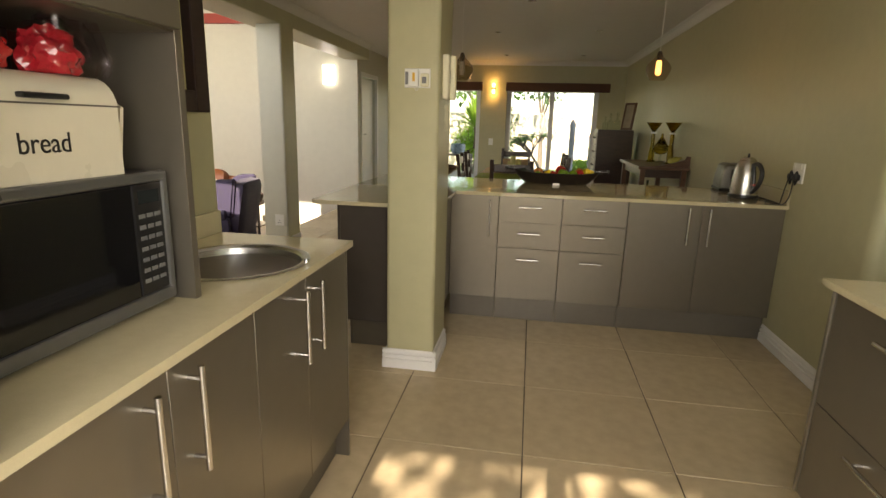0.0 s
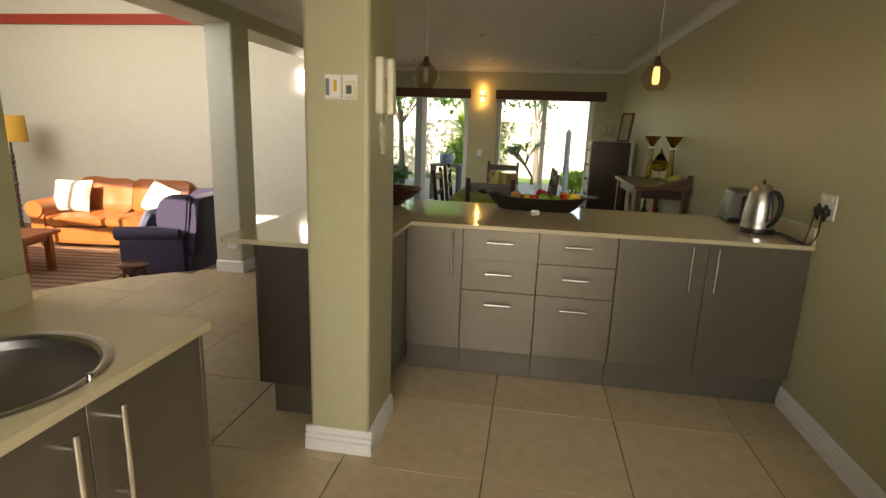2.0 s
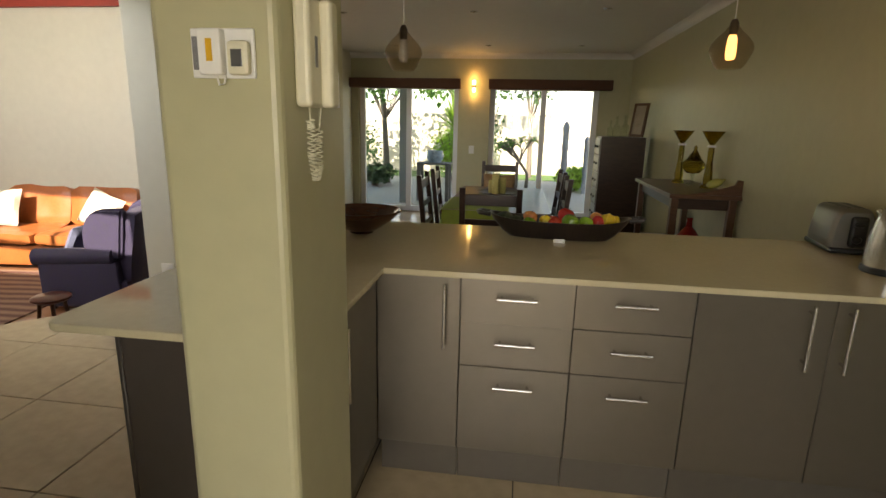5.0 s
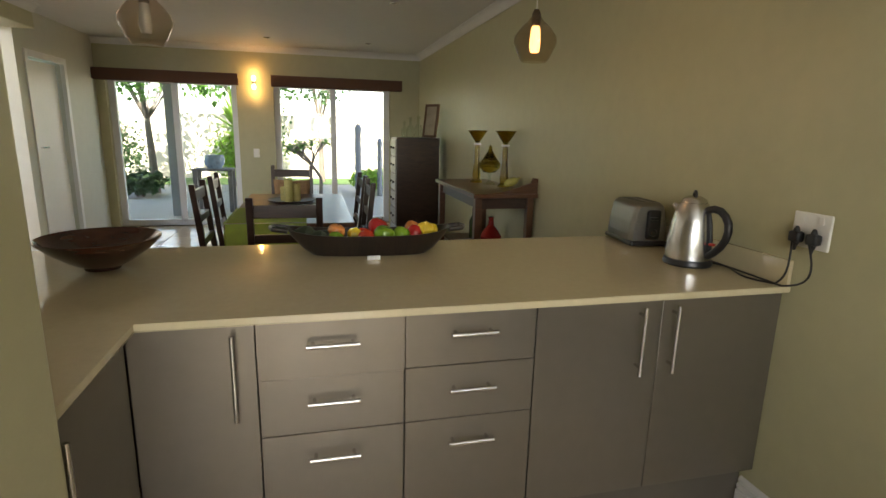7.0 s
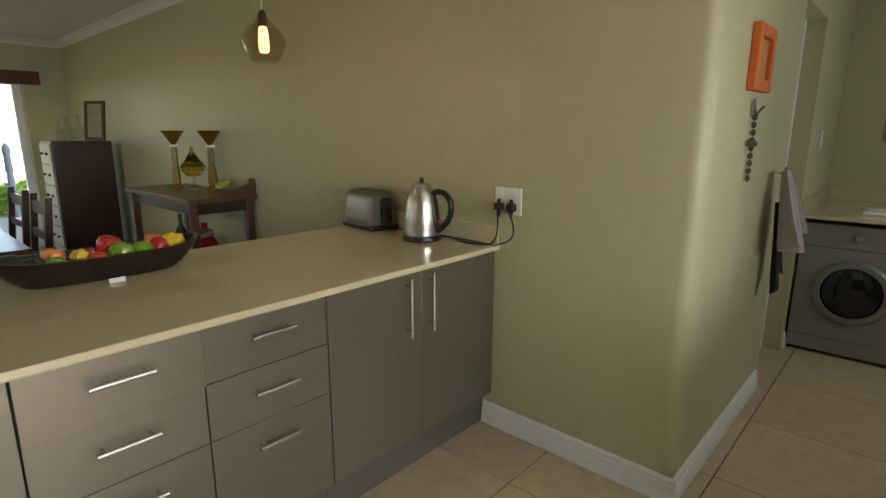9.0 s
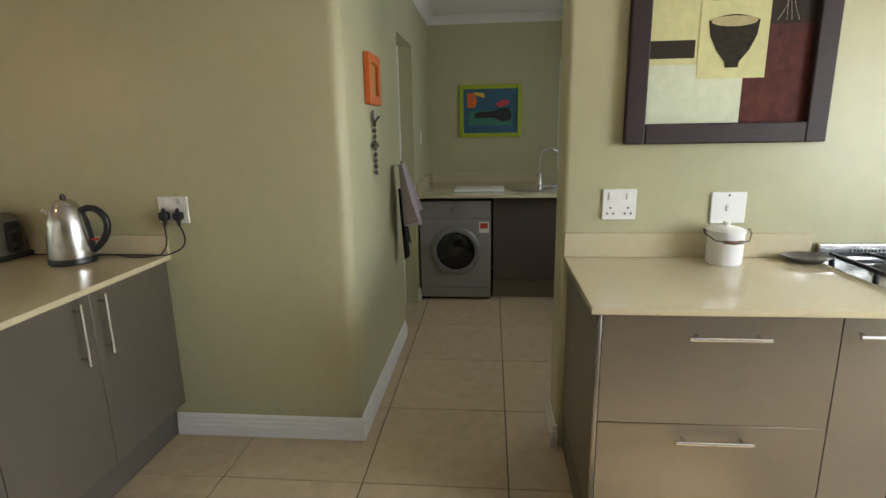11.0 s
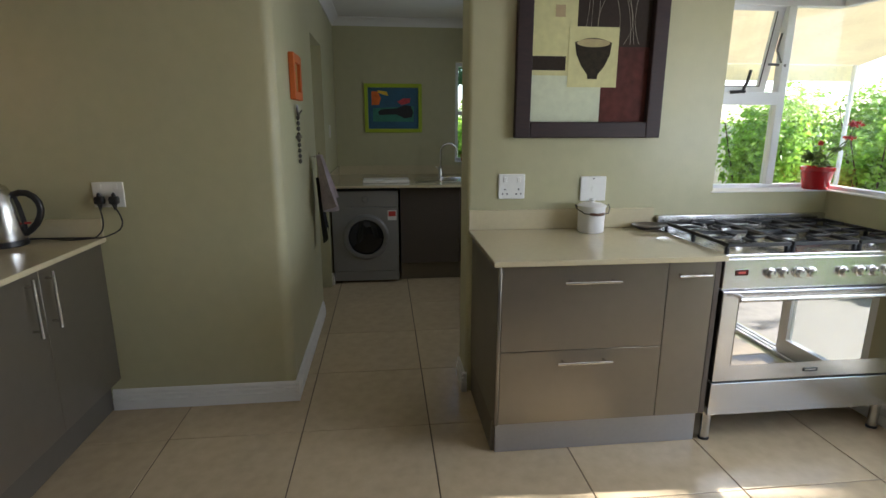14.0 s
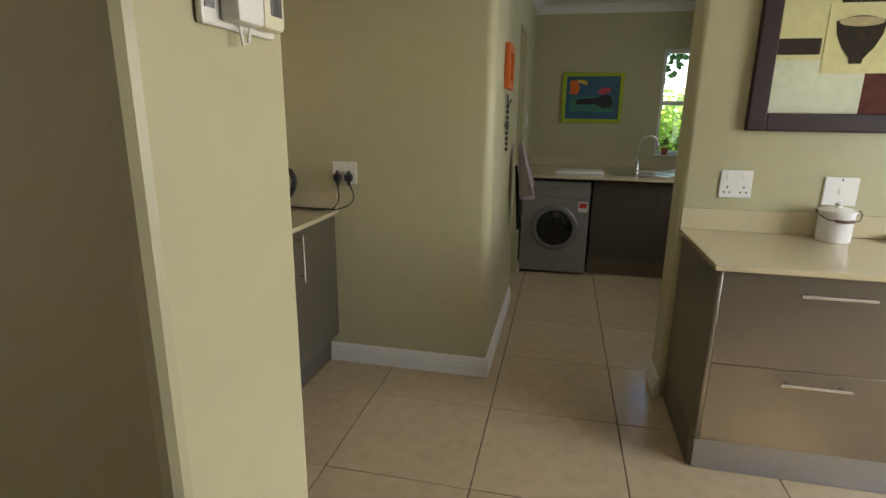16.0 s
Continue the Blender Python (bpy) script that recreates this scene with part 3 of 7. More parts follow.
# ---- skirtings and cornices ----
def skirting(name, a, b, side):
    """A white stepped skirting from a to b (x, y), standing out on the side (nx, ny)."""
    a, b, n = Vector((*a, 0)), Vector((*b, 0)), Vector((*side, 0))
    prof = [(0, 0.002), (0.019, 0.002), (0.019, 0.054), (0.010, 0.057), (0.010, 0.061), (0.0165, 0.065), (0.0165, 0.079), (0.007, 0.082), (0.007, 0.086), (0.0125, 0.089), (0.0125, 0.099), (0.006, 0.109), (0, 0.110)]
    bm = bmesh.new()
    ra = [bm.verts.new(a + d * n + Vector((0, 0, z))) for d, z in prof]
    rb = [bm.verts.new(b + d * n + Vector((0, 0, z))) for d, z in prof]
    for i in range(len(prof) - 1):
        bm.faces.new((ra[i], ra[i + 1], rb[i + 1], rb[i]))
    bm.faces.new(ra)
    bm.faces.new(rb[::-1])
    return setting(name, bm, WHITE, "white moulded skirting board", "skirting")


skirting("baseboard_east", (EAST_X, 3.572), (EAST_X, CORNER_Y - 0.019), (-1, 0))
skirting("baseboard_dining", (EAST_X, 4.44), (EAST_X, FAR_Y), (-1, 0))
skirting("baseboard_passage", (EAST_X, CORNER_Y), (DOOR_A - 0.05, CORNER_Y), (0, -1))
skirting("baseboard_passage_end", (DOOR_B + 0.05, CORNER_Y), (3.71, CORNER_Y), (0, -1))
skirting("baseboard_stove_end", (STOVE_X - 0.019, STOVE_END), (STOVE_X + 0.2, STOVE_END), (0, 1))
skirting("baseboard_stove", (STOVE_X, STOVE_END + 0.019), (STOVE_X, 1.766), (-1, 0))
skirting("baseboard_corner", (STOVE_X, -0.172), (STOVE_X, SOUTH_Y), (-1, 0))
skirting("baseboard_south", (0.80, SOUTH_Y), (STOVE_X, SOUTH_Y), (0, 1))
skirting("baseboard_far", (-0.88, FAR_Y), (-0.44, FAR_Y), (0, -1))
for nm, a, b, sd in (("south", (-0.665, 2.671), (-0.365, 2.671), (0, -1)), ("east", (-0.384, 2.653), (-0.384, 3.03), (1, 0)), ("west", (-0.646, 2.653), (-0.646, 2.886), (-1, 0))):
    skirting("baseboard_pillar_" + nm, a, b, sd)
for nm, a, b, sd in (("south", (-2.66, 5.17), (-2.381, 5.17), (0, -1)), ("east", (-2.40, 5.152), (-2.40, 5.46), (1, 0))):
    skirting("baseboard_pillar_living_" + nm, a, b, sd)


def cornice(name, a, b, side, z):
    a, b, n = Vector((*a, z)), Vector((*b, z)), Vector((*side, 0))
    prof = [(0, -0.075), (0.008, -0.075), (0.01, -0.066), (0.02, -0.045), (0.04, -0.022), (0.064, -0.012), (0.072, -0.009), (0.074, -0.001), (0, -0.001)]
    bm = bmesh.new()
    ra = [bm.verts.new(a + d * n + Vector((0, 0, h))) for d, h in prof]
    rb = [bm.verts.new(b + d * n + Vector((0, 0, h))) for d, h in prof]
    for i in range(len(prof)):
        j = (i + 1) % len(prof)
        bm.faces.new((ra[i], ra[j], rb[j], rb[i]))
    return setting(name, bm, CEIL, "white moulded cornice", "cornice", True)


cornice("trim_cornice_east", (EAST_X, CORNER_Y), (EAST_X, FAR_Y), (-1, 0), CEIL_Z)
cornice("trim_cornice_far", (-2.6, FAR_Y), (EAST_X, FAR_Y), (0, -1), CEIL_Z)
cornice("trim_cornice_scullery", (BACK_X, 0.95), (BACK_X, CORNER_Y), (-1, 0), 2.44)
cornice("trim_cornice_passage", (STOVE_X + 0.2, CORNER_Y), (BACK_X, CORNER_Y), (0, -1), 2.44)
cornice("trim_cornice_beam", (-2.41, 1.0), (-2.41, LIVING_Y), (1, 0), CEIL_Z)

# ---- stove side ----
cabm = unit("drawer_cabinet", pose(1.015, 1.727, 0, 0, 0, -90), 0.93, 0.61, BASE_Z, FRONT_Z,
            [("drawer", 0.0, 0.698, 0.50, FRONT_Z, 0.37, 0.80, 0.235, False), ("drawer", 0.0, 0.698, BASE_Z, 0.50, 0.355, 0.452, 0.235, False),
             ("pull_out", 0.698, 0.905, BASE_Z, FRONT_Z, 0.80, 0.815, 0.14, False)], "taupe laminate cabinet with two deep drawers beside the stove", plinth_mat=KICK)
side_panel(cabm, cube(1.010, STOVE_X - 0.005, 1.7285, 1.745, BASE_Z, FRONT_Z, bev=0.001, seg=1), CAB)
side_panel(cabm, cube(1.086, STOVE_X - 0.005, 1.7285, 1.742, 0.002, BASE_Z - 0.002), CAB_IN_SHADE)
side_panel(cabm, cube(1.02, STOVE_X - 0.005, 0.795, 0.818, BASE_Z, FRONT_Z, bev=0.001, seg=1), CAB_DARK)
worktop("worktop", [(0.985, 0.792), (STOVE_X - 0.002, 0.792), (STOVE_X - 0.002, 1.765), (0.985, 1.765)], "glossy cream quartz worktop beside the stove")
single("upstand", cube(STOVE_X - 0.018, STOVE_X - 0.001, 0.792, 1.765, TOP_Z + 0.0005, 0.995, bev=0.002), QUARTZ, "low cream quartz upstand on the wall", "upstand")

MIRROR_GLASS = material("mirror_oven_glass", (0.50, 0.50, 0.48), 0.02, metal=1.0, var=0)
st = thing("range_cooker", pose(1.035, 0.780, 0, 0, 0, -90) @ Matrix.Diagonal((1.05, 0.9, 1.005, 1)), "wide stainless steel gas range with a mirrored oven door", "stove")
part("body", cube(0.0, 0.90, 0.02, 0.655, 0.14, 0.868, bev=0.003), STEEL, st)
cp = part("control_panel", cube(0.0, 0.90, -0.012, 0.02, 0.735, 0.868, bev=0.004), STEEL, st, "brushed steel control panel")
part("display", cube(0.05, 0.105, -0.0145, -0.0118, 0.795, 0.82), material("red_display", (0.05, 0.004, 0.004), 0.1, var=0), cp, "small dark red clock display")
part("display_digits", cube(0.062, 0.094, -0.0152, -0.0144, 0.803, 0.812), material("red_digits", (0.35, 0.03, 0.02), 0.4, var=0, emit=0.08), cp)
for i in range(5):
    part("button", moved(lathe(bmesh.new(), [(0.0045, 0), (0.0045, 0.005), (0, 0.0055)], 10), pose(0.045 + i * 0.014, -0.012, 0.772, 90)), CHROME, cp)
for x in (0.20, 0.255, 0.325, 0.38, 0.52, 0.60, 0.655, 0.725, 0.80):
    k = part("knob", moved(lathe(bmesh.new(), [(0.024, 0), (0.024, 0.006), (0.019, 0.008), (0.018, 0.028), (0.015, 0.031), (0, 0.031)], 24), pose(x, -0.012, 0.80, 90)), STEEL, cp, "round steel gas knob")
    part("marker", cube(x - 0.0015, x + 0.0015, -0.0445, -0.043, 0.803, 0.817), BLACK, k)
door = part("oven_door", cube(0.004, 0.896, -0.022, 0.018, 0.315, 0.728, bev=0.004), STEEL, st, "brushed steel oven door")
part("oven_window", cube(0.075, 0.825, -0.0245, -0.021, 0.39, 0.69, bev=0.002), MIRROR_GLASS, door, "mirrored oven glass")
hb = bmesh.new()
tube(hb, [(0.05, -0.07, 0.705), (0.85, -0.07, 0.705)], 0.011, 14)
for x in (0.075, 0.825):
    tube(hb, [(x, -0.02, 0.705), (x, -0.07, 0.705)], 0.009, 10)
part("oven_handle", hb, STEEL, door, "long steel oven handle")
part("badge", cube(0.41, 0.475, -0.0235, -0.0215, 0.345, 0.362, bev=0.004), BLACK, door, "small oval black badge")
part("badge_bar", cube(0.418, 0.467, -0.0245, -0.0233, 0.3505, 0.3565), STEEL, door)
part("storage_drawer", cube(0.004, 0.896, -0.018, 0.018, 0.15, 0.305, bev=0.004), STEEL, st)
for x in (0.04, 0.86):
    for y in (0.05, 0.58):
        f = part("leg", lathe(bmesh.new(), [(0, 0.012), (0.022, 0.012), (0.022, 0.14), (0, 0.14)], 20, (x, y, 0)), STEEL, st)
        part("rubber_foot", lathe(bmesh.new(), [(0, 0.0), (0.024, 0.0), (0.024, 0.012), (0, 0.012)], 20, (x, y, 0)), BLACK, f)
part("hob", cube(0.0, 0.90, -0.005, 0.61, 0.868, 0.885, bev=0.004), STEEL, st, "brushed steel hob plate")
bs = part("back_rail", cube(0.0, 0.90, 0.625, 0.66, 0.868, 0.952, bev=0.003), STEEL, st, "steel back rail with vent slots")
for g in (0.11, 0.34, 0.57):
    for i in range(16):
        x = g + i * 0.0125
        part("vent_slot", cube(x, x + 0.006, 0.6235, 0.627, 0.905, 0.932), BLACK, bs)
burners = [(0.13, 0.17), (0.13, 0.45), (0.45, 0.31), (0.77, 0.17), (0.77, 0.45)]
for i, (x, y) in enumerate(burners):
    r = 0.062 if i == 2 else 0.042
    bu = part("burner", lathe(bmesh.new(), [(r, 0.885), (r, 0.898), (r * 0.85, 0.90), (0, 0.90)], 24, (x, y, 0)), STEEL, st, "gas burner ring")
    part("burner_cap", lathe(bmesh.new(), [(r * 0.8, 0.90), (r * 0.78, 0.907), (0, 0.908)], 24, (x, y, 0)), IRON, bu)
for x0, x1 in ((0.02, 0.295), (0.305, 0.595), (0.605, 0.88)):
    g = bmesh.new()
    for y in (0.02, 0.31, 0.59):
        box(g, x0, x1, y - 0.007, y + 0.007, 0.912, 0.928, bev=0.002, seg=1)
    for x in (x0 + 0.007, x1 - 0.007):
        box(g, x - 0.007, x + 0.007, 0.014, 0.597, 0.912, 0.928, bev=0.002, seg=1)
        for y in (0.03, 0.31, 0.58):
            box(g, x - 0.007, x + 0.007, y - 0.007, y + 0.007, 0.885, 0.914)
    mx = (x0 + x1) / 2
    for y in (0.17, 0.45):
        for a in range(4):
            c, s_ = math.cos(radians(90 * a)), math.sin(radians(90 * a))
            tube(g, [(mx + 0.03 * c, y + 0.03 * s_, 0.924), (mx + 0.13 * c, y + 0.13 * s_, 0.922)], 0.007, 6)
    part("pan_support", g, IRON, st, "black cast iron pan support")

# enamel jar, spoon rest, sockets
jar = thing("enamel_jar", pose(1.535, 1.165, TOP_Z + 0.001), "white enamel jar with a lid and a wire carrying handle", "jar")
part("body", lathe(bmesh.new(), [(0, 0), (0.06, 0), (0.064, 0.006), (0.066, 0.12), (0.068, 0.124), (0.0, 0.124)], 40), WHITE, jar)
part("lid", lathe(bmesh.new(), [(0.070, 0.1245), (0.071, 0.132), (0.05, 0.142), (0.016, 0.147), (0.012, 0.152), (0.016, 0.162), (0, 0.166)], 40), WHITE, jar)
wb = bmesh.new()
tube(wb, [(0, 0.072, 0.125), (0, 0.085, 0.135), (-0.02, 0.085, 0.12), (-0.062, 0.06, 0.10), (-0.078, 0.0, 0.095), (-0.062, -0.06, 0.10), (-0.02, -0.085, 0.12), (0, -0.085, 0.135), (0, -0.072, 0.125)], 0.0025, 8)
hd = part("handle", wb, IRON, jar, "black wire handle")
part("grip", tube(bmesh.new(), [(-0.07, 0.035, 0.0975), (-0.079, 0.0, 0.0955), (-0.07, -0.035, 0.0975)], 0.007, 10), MIDWOOD, hd, "wooden grip")
sr = single("spoon_rest", lathe(bmesh.new(), [(0, 0.001), (0.04, 0.002), (0.062, 0.018), (0.075, 0.024), (0.072, 0.028), (0.055, 0.022), (0.03, 0.008), (0, 0.007)], 28, sx=0.9, sy=1.25), material("grey_metal", (0.16, 0.15, 0.14), 0.35, metal=0.6, var=0.08), "grey metal spoon rest on the worktop", "spoon rest", pose(1.555, 0.845, TOP_Z))


def socket_plate(name, m, w, h, label, pins=(), switches=()):
    """A wall plate on the local plane y = 0 that faces -y; pins and switches as (x, z)."""
    t = thing(name, m, label, "socket")
    part("plate", cube(-w / 2, w / 2, -0.010, -0.001, -h / 2, h / 2, bev=0.004), PLASTIC, t)
    for x, z in switches:
        part("switch", cube(x - 0.009, x + 0.009, -0.0145, -0.0095, z - 0.013, z + 0.013, bev=0.002), PLASTIC, t)
    for x, z in pins:
        part("pin_hole", moved(lathe(bmesh.new(), [(0.0042, 0), (0.0042, 0.0012), (0, 0.0012)], 12), pose(x, -0.0095, z, 90)), BLACK, t)
    return t


tri = lambda x, z: [(x, z + 0.011), (x - 0.012, z - 0.012), (x + 0.012, z - 0.012)]
socket_plate("wall_socket", pose(STOVE_X, 1.55, 1.113, 0, 0, -90), 0.135, 0.125, "white double wall socket over the worktop", tri(-0.035, -0.025) + tri(0.035, -0.025), [(-0.035, 0.035), (0.035, 0.035)])
socket_plate("wall_switch", pose(STOVE_X, 1.125, 1.098, 0, 0, -90), 0.135, 0.125, "white wall switch plate over the worktop", [(0.0, 0.05)], [(0.0, 0.0)])
so = socket_plate("wall_socket", pose(EAST_X, 3.456, 1.097, 0, 0, -90), 0.138, 0.117, "white double wall socket with two black plugs", [], [(-0.035, 0.038), (0.035, 0.038)])
for i, (y, dx) in enumerate(((3.490, 0.0), (3.426, 0.0))):
    pl = thing("plug", pose(EAST_X - 0.011, y, 1.075, 0, 0, -90), "black three-pin plug in the wall socket", "plug", "plugs in the socket")
    part("plug_body", cube(-0.021, 0.021, -0.032, 0.0, -0.02, 0.017, bev=0.009, seg=3), BLACK, pl)
    part("plug_neck", lathe(bmesh.new(), [(0, -0.048), (0.005, -0.047), (0.007, -0.035), (0.012, -0.022), (0.013, -0.012), (0, -0.01)], 16, (0, -0.017, 0)), BLACK, pl)
    part("plug_crest", moved(lathe(bmesh.new(), [(0.011, 0), (0.009, 0.010), (0.005, 0.019), (0, 0.021)], 16), pose(0, -0.017, 0.014)), BLACK, pl)
    c = bmesh.new()
    end = (1.56, 3.845, 0.903) if i == 0 else (1.59, 4.18, 0.903)
    p0, p1 = Vector((EAST_X - 0.04, y, 1.055)), Vector(end)
    pts = []
    low = Vector((1.588, 3.522 - 0.03 * i, 0.902))
    for k in range(9):
        u = k / 8
        pts.append(p0.lerp(low, u) + Vector((-0.02 * math.sin(u * 3.14), -0.035 * (1 + i) * math.sin(u * 3.14), -0.02 * math.sin(u * 3.14))))
    for k in range(1, 9):
        u = k / 8
        pts.append(low.lerp(p1, u) + Vector((-0.03 * math.sin(u * 6.28) if i == 0 else 0.012 * math.sin(u * 3.14), 0, 0)))
    inv = pl.matrix_world.inverted()
    tube(c, [inv @ p for p in pts], 0.0035, 8)
    part("cable", c, BLACK, pl, "black cable")

# large framed picture over the worktop
def flat(y0, y1, z0, z1, depth):
    return cube(-depth, 0.0, y0, y1, z0, z1)


pic = thing("framed_picture", pose(STOVE_X - 0.002, 0.812, 1.352) @ Matrix.Diagonal((1, 0.942, 0.96, 1)), "large framed still life of a dark bowl on colour fields", "picture")
PW, PH, FW = 0.785, 0.80, 0.08
fb = bmesh.new()
box(fb, -0.04, 0, 0, FW, 0, PH, bev=0.006)
box(fb, -0.04, 0, PW - FW, PW, 0, PH, bev=0.006)
box(fb, -0.04, 0, FW, PW - FW, 0, FW, bev=0.006)
box(fb, -0.04, 0, FW, PW - FW, PH - FW, PH, bev=0.006)
part("frame", fb, wood("mahogany_frame", (0.016, 0.006, 0.006), (0.030, 0.011, 0.009), 0.6), pic, "dark mahogany frame")
C_CREAM = material("painted_cream", (0.60, 0.57, 0.29), 0.7, var=0.12, scale=3, spec=0.2)
C_PALE = material("painted_pale", (0.60, 0.63, 0.46), 0.7, var=0.10, scale=3, spec=0.2)
C_DARK = material("painted_dark_brown", (0.036, 0.025, 0.018), 0.7, var=0.2, scale=9, spec=0.2)
C_RED = material("painted_maroon", (0.085, 0.026, 0.020), 0.7, var=0.4, scale=3, spec=0.2)
C_LINE = material("painted_twigs", (0.5, 0.45, 0.36), 0.6, var=0.1)
cv = part("canvas", flat(FW, PW - FW, FW, PH - FW, 0.006), C_CREAM, pic, "painted canvas")
Y = lambda u: PW - FW - u * (PW - 2 * FW)       # u from the wall's free end
Z = lambda v: PH - FW - (0.045 + 0.955 * v) * (PH - 2 * FW)
def field(u0, u1, v0, v1, d, mat, nm="painted_field"):
    return part(nm, flat(Y(u1), Y(u0), Z(v1), Z(v0), d), mat, cv)
field(0.0, 0.60, 0.63, 1.0, 0.007, C_PALE)
field(0.375, 1.0, 0.0, 0.40, 0.0075, C_DARK)
field(0.60, 1.0, 0.40, 1.0, 0.0072, C_RED)
field(0.0, 0.29, 0.48, 0.59, 0.008, C_DARK)
field(0.31, 0.73, 0.25, 0.72, 0.009, C_CREAM)
field(0.19, 0.27, 0.09, 0.18, 0.008, material("painted_ochre", (0.40, 0.30, 0.16), 0.6, var=0.1))
bw = bmesh.new()
out = [(0.36, 0.37), (0.375, 0.46), (0.42, 0.55), (0.475, 0.62), (0.48, 0.655), (0.56, 0.655), (0.565, 0.62), (0.62, 0.55), (0.66, 0.46), (0.67, 0.37)]
mid = [(0.67 - 0.31 * i / 12, 0.37 - 0.035 * math.sin(math.pi * i / 12)) for i in range(1, 12)]
poly = [(Y(u), Z(v)) for u, v in out + mid]
lo = [bw.verts.new((-0.0095, y, z)) for y, z in poly]
hi = [bw.verts.new((-0.011, y, z)) for y, z in poly]
bw.faces.new(lo); bw.faces.new(hi[::-1])
for i in range(len(poly)):
    j = (i + 1) % len(poly)
    bw.faces.new((lo[i], lo[j], hi[j], hi[i]))
part("painted_bowl", bw, material("painted_bowl_brown", (0.030, 0.022, 0.012), 0.7, var=0.9, scale=40, spec=0.2), cv, "painted dark bowl")
el = [(Y(0.515 + 0.14 * math.cos(2 * math.pi * i / 24)), Z(0.375 + 0.032 * math.sin(2 * math.pi * i / 24))) for i in range(24)]
eb = bmesh.new()
ev = [eb.verts.new((-0.0115, y, z)) for y, z in el]
ew = [eb.verts.new((-0.0108, y, z)) for y, z in el]
eb.faces.new(ev); eb.faces.new(ew[::-1])
for i in range(24):
    eb.faces.new((ev[i], ev[(i + 1) % 24], ew[(i + 1) % 24], ew[i]))
part("painted_bowl_inside", eb, material("painted_straw", (0.42, 0.34, 0.16), 0.6, var=0.2, scale=20), cv)
random.seed(11)
for i in range(9):
    u = 0.42 + 0.065 * i + random.uniform(-0.02, 0.02)
    tw = bmesh.new()
    bend, lean = random.uniform(-0.09, 0.09), random.uniform(-0.06, 0.06)
    tube(tw, [(-0.0078, Y(min(0.98, max(0.39, u + lean * (1 - k / 8) + bend * math.sin(2.6 * k / 8)))), Z(0.02 + 0.36 * k / 8)) for k in range(9)], 0.0009, 5)
    part("painted_twig", tw, C_LINE, cv)

# corner window over the stove
def window_frame(name, axis, at, u0, u1, z0, z1, bars, label, t=0.045, d=0.05, t0=None, t1=None):
    w = tagged(new(name), label, "window", kind="structure")
    bm = bmesh.new()
    def put(a0, a1, b0, b1):
        if axis == "x":
            box(bm, a0, a1, at - d / 2, at + d / 2, b0, b1, bev=0.003, seg=1)
        else:
            box(bm, at - d / 2, at + d / 2, a0, a1, b0, b1, bev=0.003, seg=1)
    put(u0, u1, z0, z0 + t); put(u0, u1, z1 - t, z1)
    if t0 != 0:
        put(u0, u0 + t, z0 + t, z1 - t)
    if t1 != 0:
        put(u1 - t, u1, z0 + t, z1 - t)
    for kind, c, a, b in bars:
        if kind == "v":
            put(c - t / 2, c + t / 2, a, b)
        else:
            put(a, b, c - t / 2, c + t / 2)
    part("window_frame", bm, ALU, w)
    return w


def pane(w, axis, at, u0, u1, z0, z1):
    p = part("pane", cube(u0, u1, at - 0.002, at + 0.002, z0, z1) if axis == "x" else cube(at - 0.002, at + 0.002, u0, u1, z0, z1), GLASS, w, "", False)
    p.visible_shadow = False
    return p


WZ0, WZ1, WX = 1.07, 2.06, 1.79
GLASS_Y = -0.25     # plane of the south glass; both panes meet edge to edge at the corner
w1 = window_frame("window_1", "y", WX, GLASS_Y, 0.47, WZ0 - 0.02, WZ1, [("v", 0.058, WZ0 + 0.025, WZ1 - 0.045), ("h", 1.555, 0.081, 0.425)], "white aluminium corner window over the stove, one sash open", t0=0)
pane(w1, "y", WX, GLASS_Y, 0.038, WZ0 + 0.02, WZ1 - 0.03)
pane(w1, "y", WX, 0.075, 0.43, WZ0 + 0.02, 1.545)
part("transom_cover", cube(WX - 0.032, WX + 0.02, 0.081, 0.425, 1.52, 1.585, bev=0.003, seg=1), ALU, w1)
SASH = pose(WX + 0.012, 0.069, 2.035, 0, -11) @ Matrix.Diagonal((1, 1.1, 1, 1))
sash = part("open_sash", moved(box(box(box(box(bmesh.new(), -0.014, 0.014, 0.01, 0.315, -0.46, -0.42), -0.014, 0.014, 0.01, 0.315, -0.04, 0), -0.014, 0.014, 0.01, 0.045, -0.42, -0.04), -0.014, 0.014, 0.28, 0.315, -0.42, -0.04), SASH), ALU, w1, "top-hung sash pushed open")
part("seal", moved(box(box(box(bmesh.new(), -0.0155, -0.0145, 0.045, 0.05, -0.42, -0.04), -0.0155, -0.0145, 0.275, 0.28, -0.42, -0.04), -0.0155, -0.0145, 0.05, 0.275, -0.42, -0.415), SASH), BLACK, sash, "black rubber seal")
sg = part("sash_pane", moved(cube(-0.002, 0.002, 0.04, 0.29, -0.43, -0.03), SASH), GLASS, sash)
sg.visible_shadow = False
stay = bmesh.new()
tube(stay, [(WX - 0.028, 0.06, 1.72), (WX + 0.02, 0.09, 1.73), (WX + 0.06, 0.095, 1.735)], 0.007, 8)
tube(stay, [(WX + 0.0, 0.085, 1.885), (WX + 0.02, 0.088, 1.805), (WX - 0.02, 0.082, 1.735)], 0.005, 8)
part("window_stay", stay, material("grey_metal_stay", (0.2, 0.2, 0.2), 0.4, metal=0.7, var=0), w1, "grey metal window stay")
lv = bmesh.new()
tube(lv, [(WX - 0.035, 0.36, 1.583), (WX - 0.038, 0.28, 1.588)], 0.009, 8)
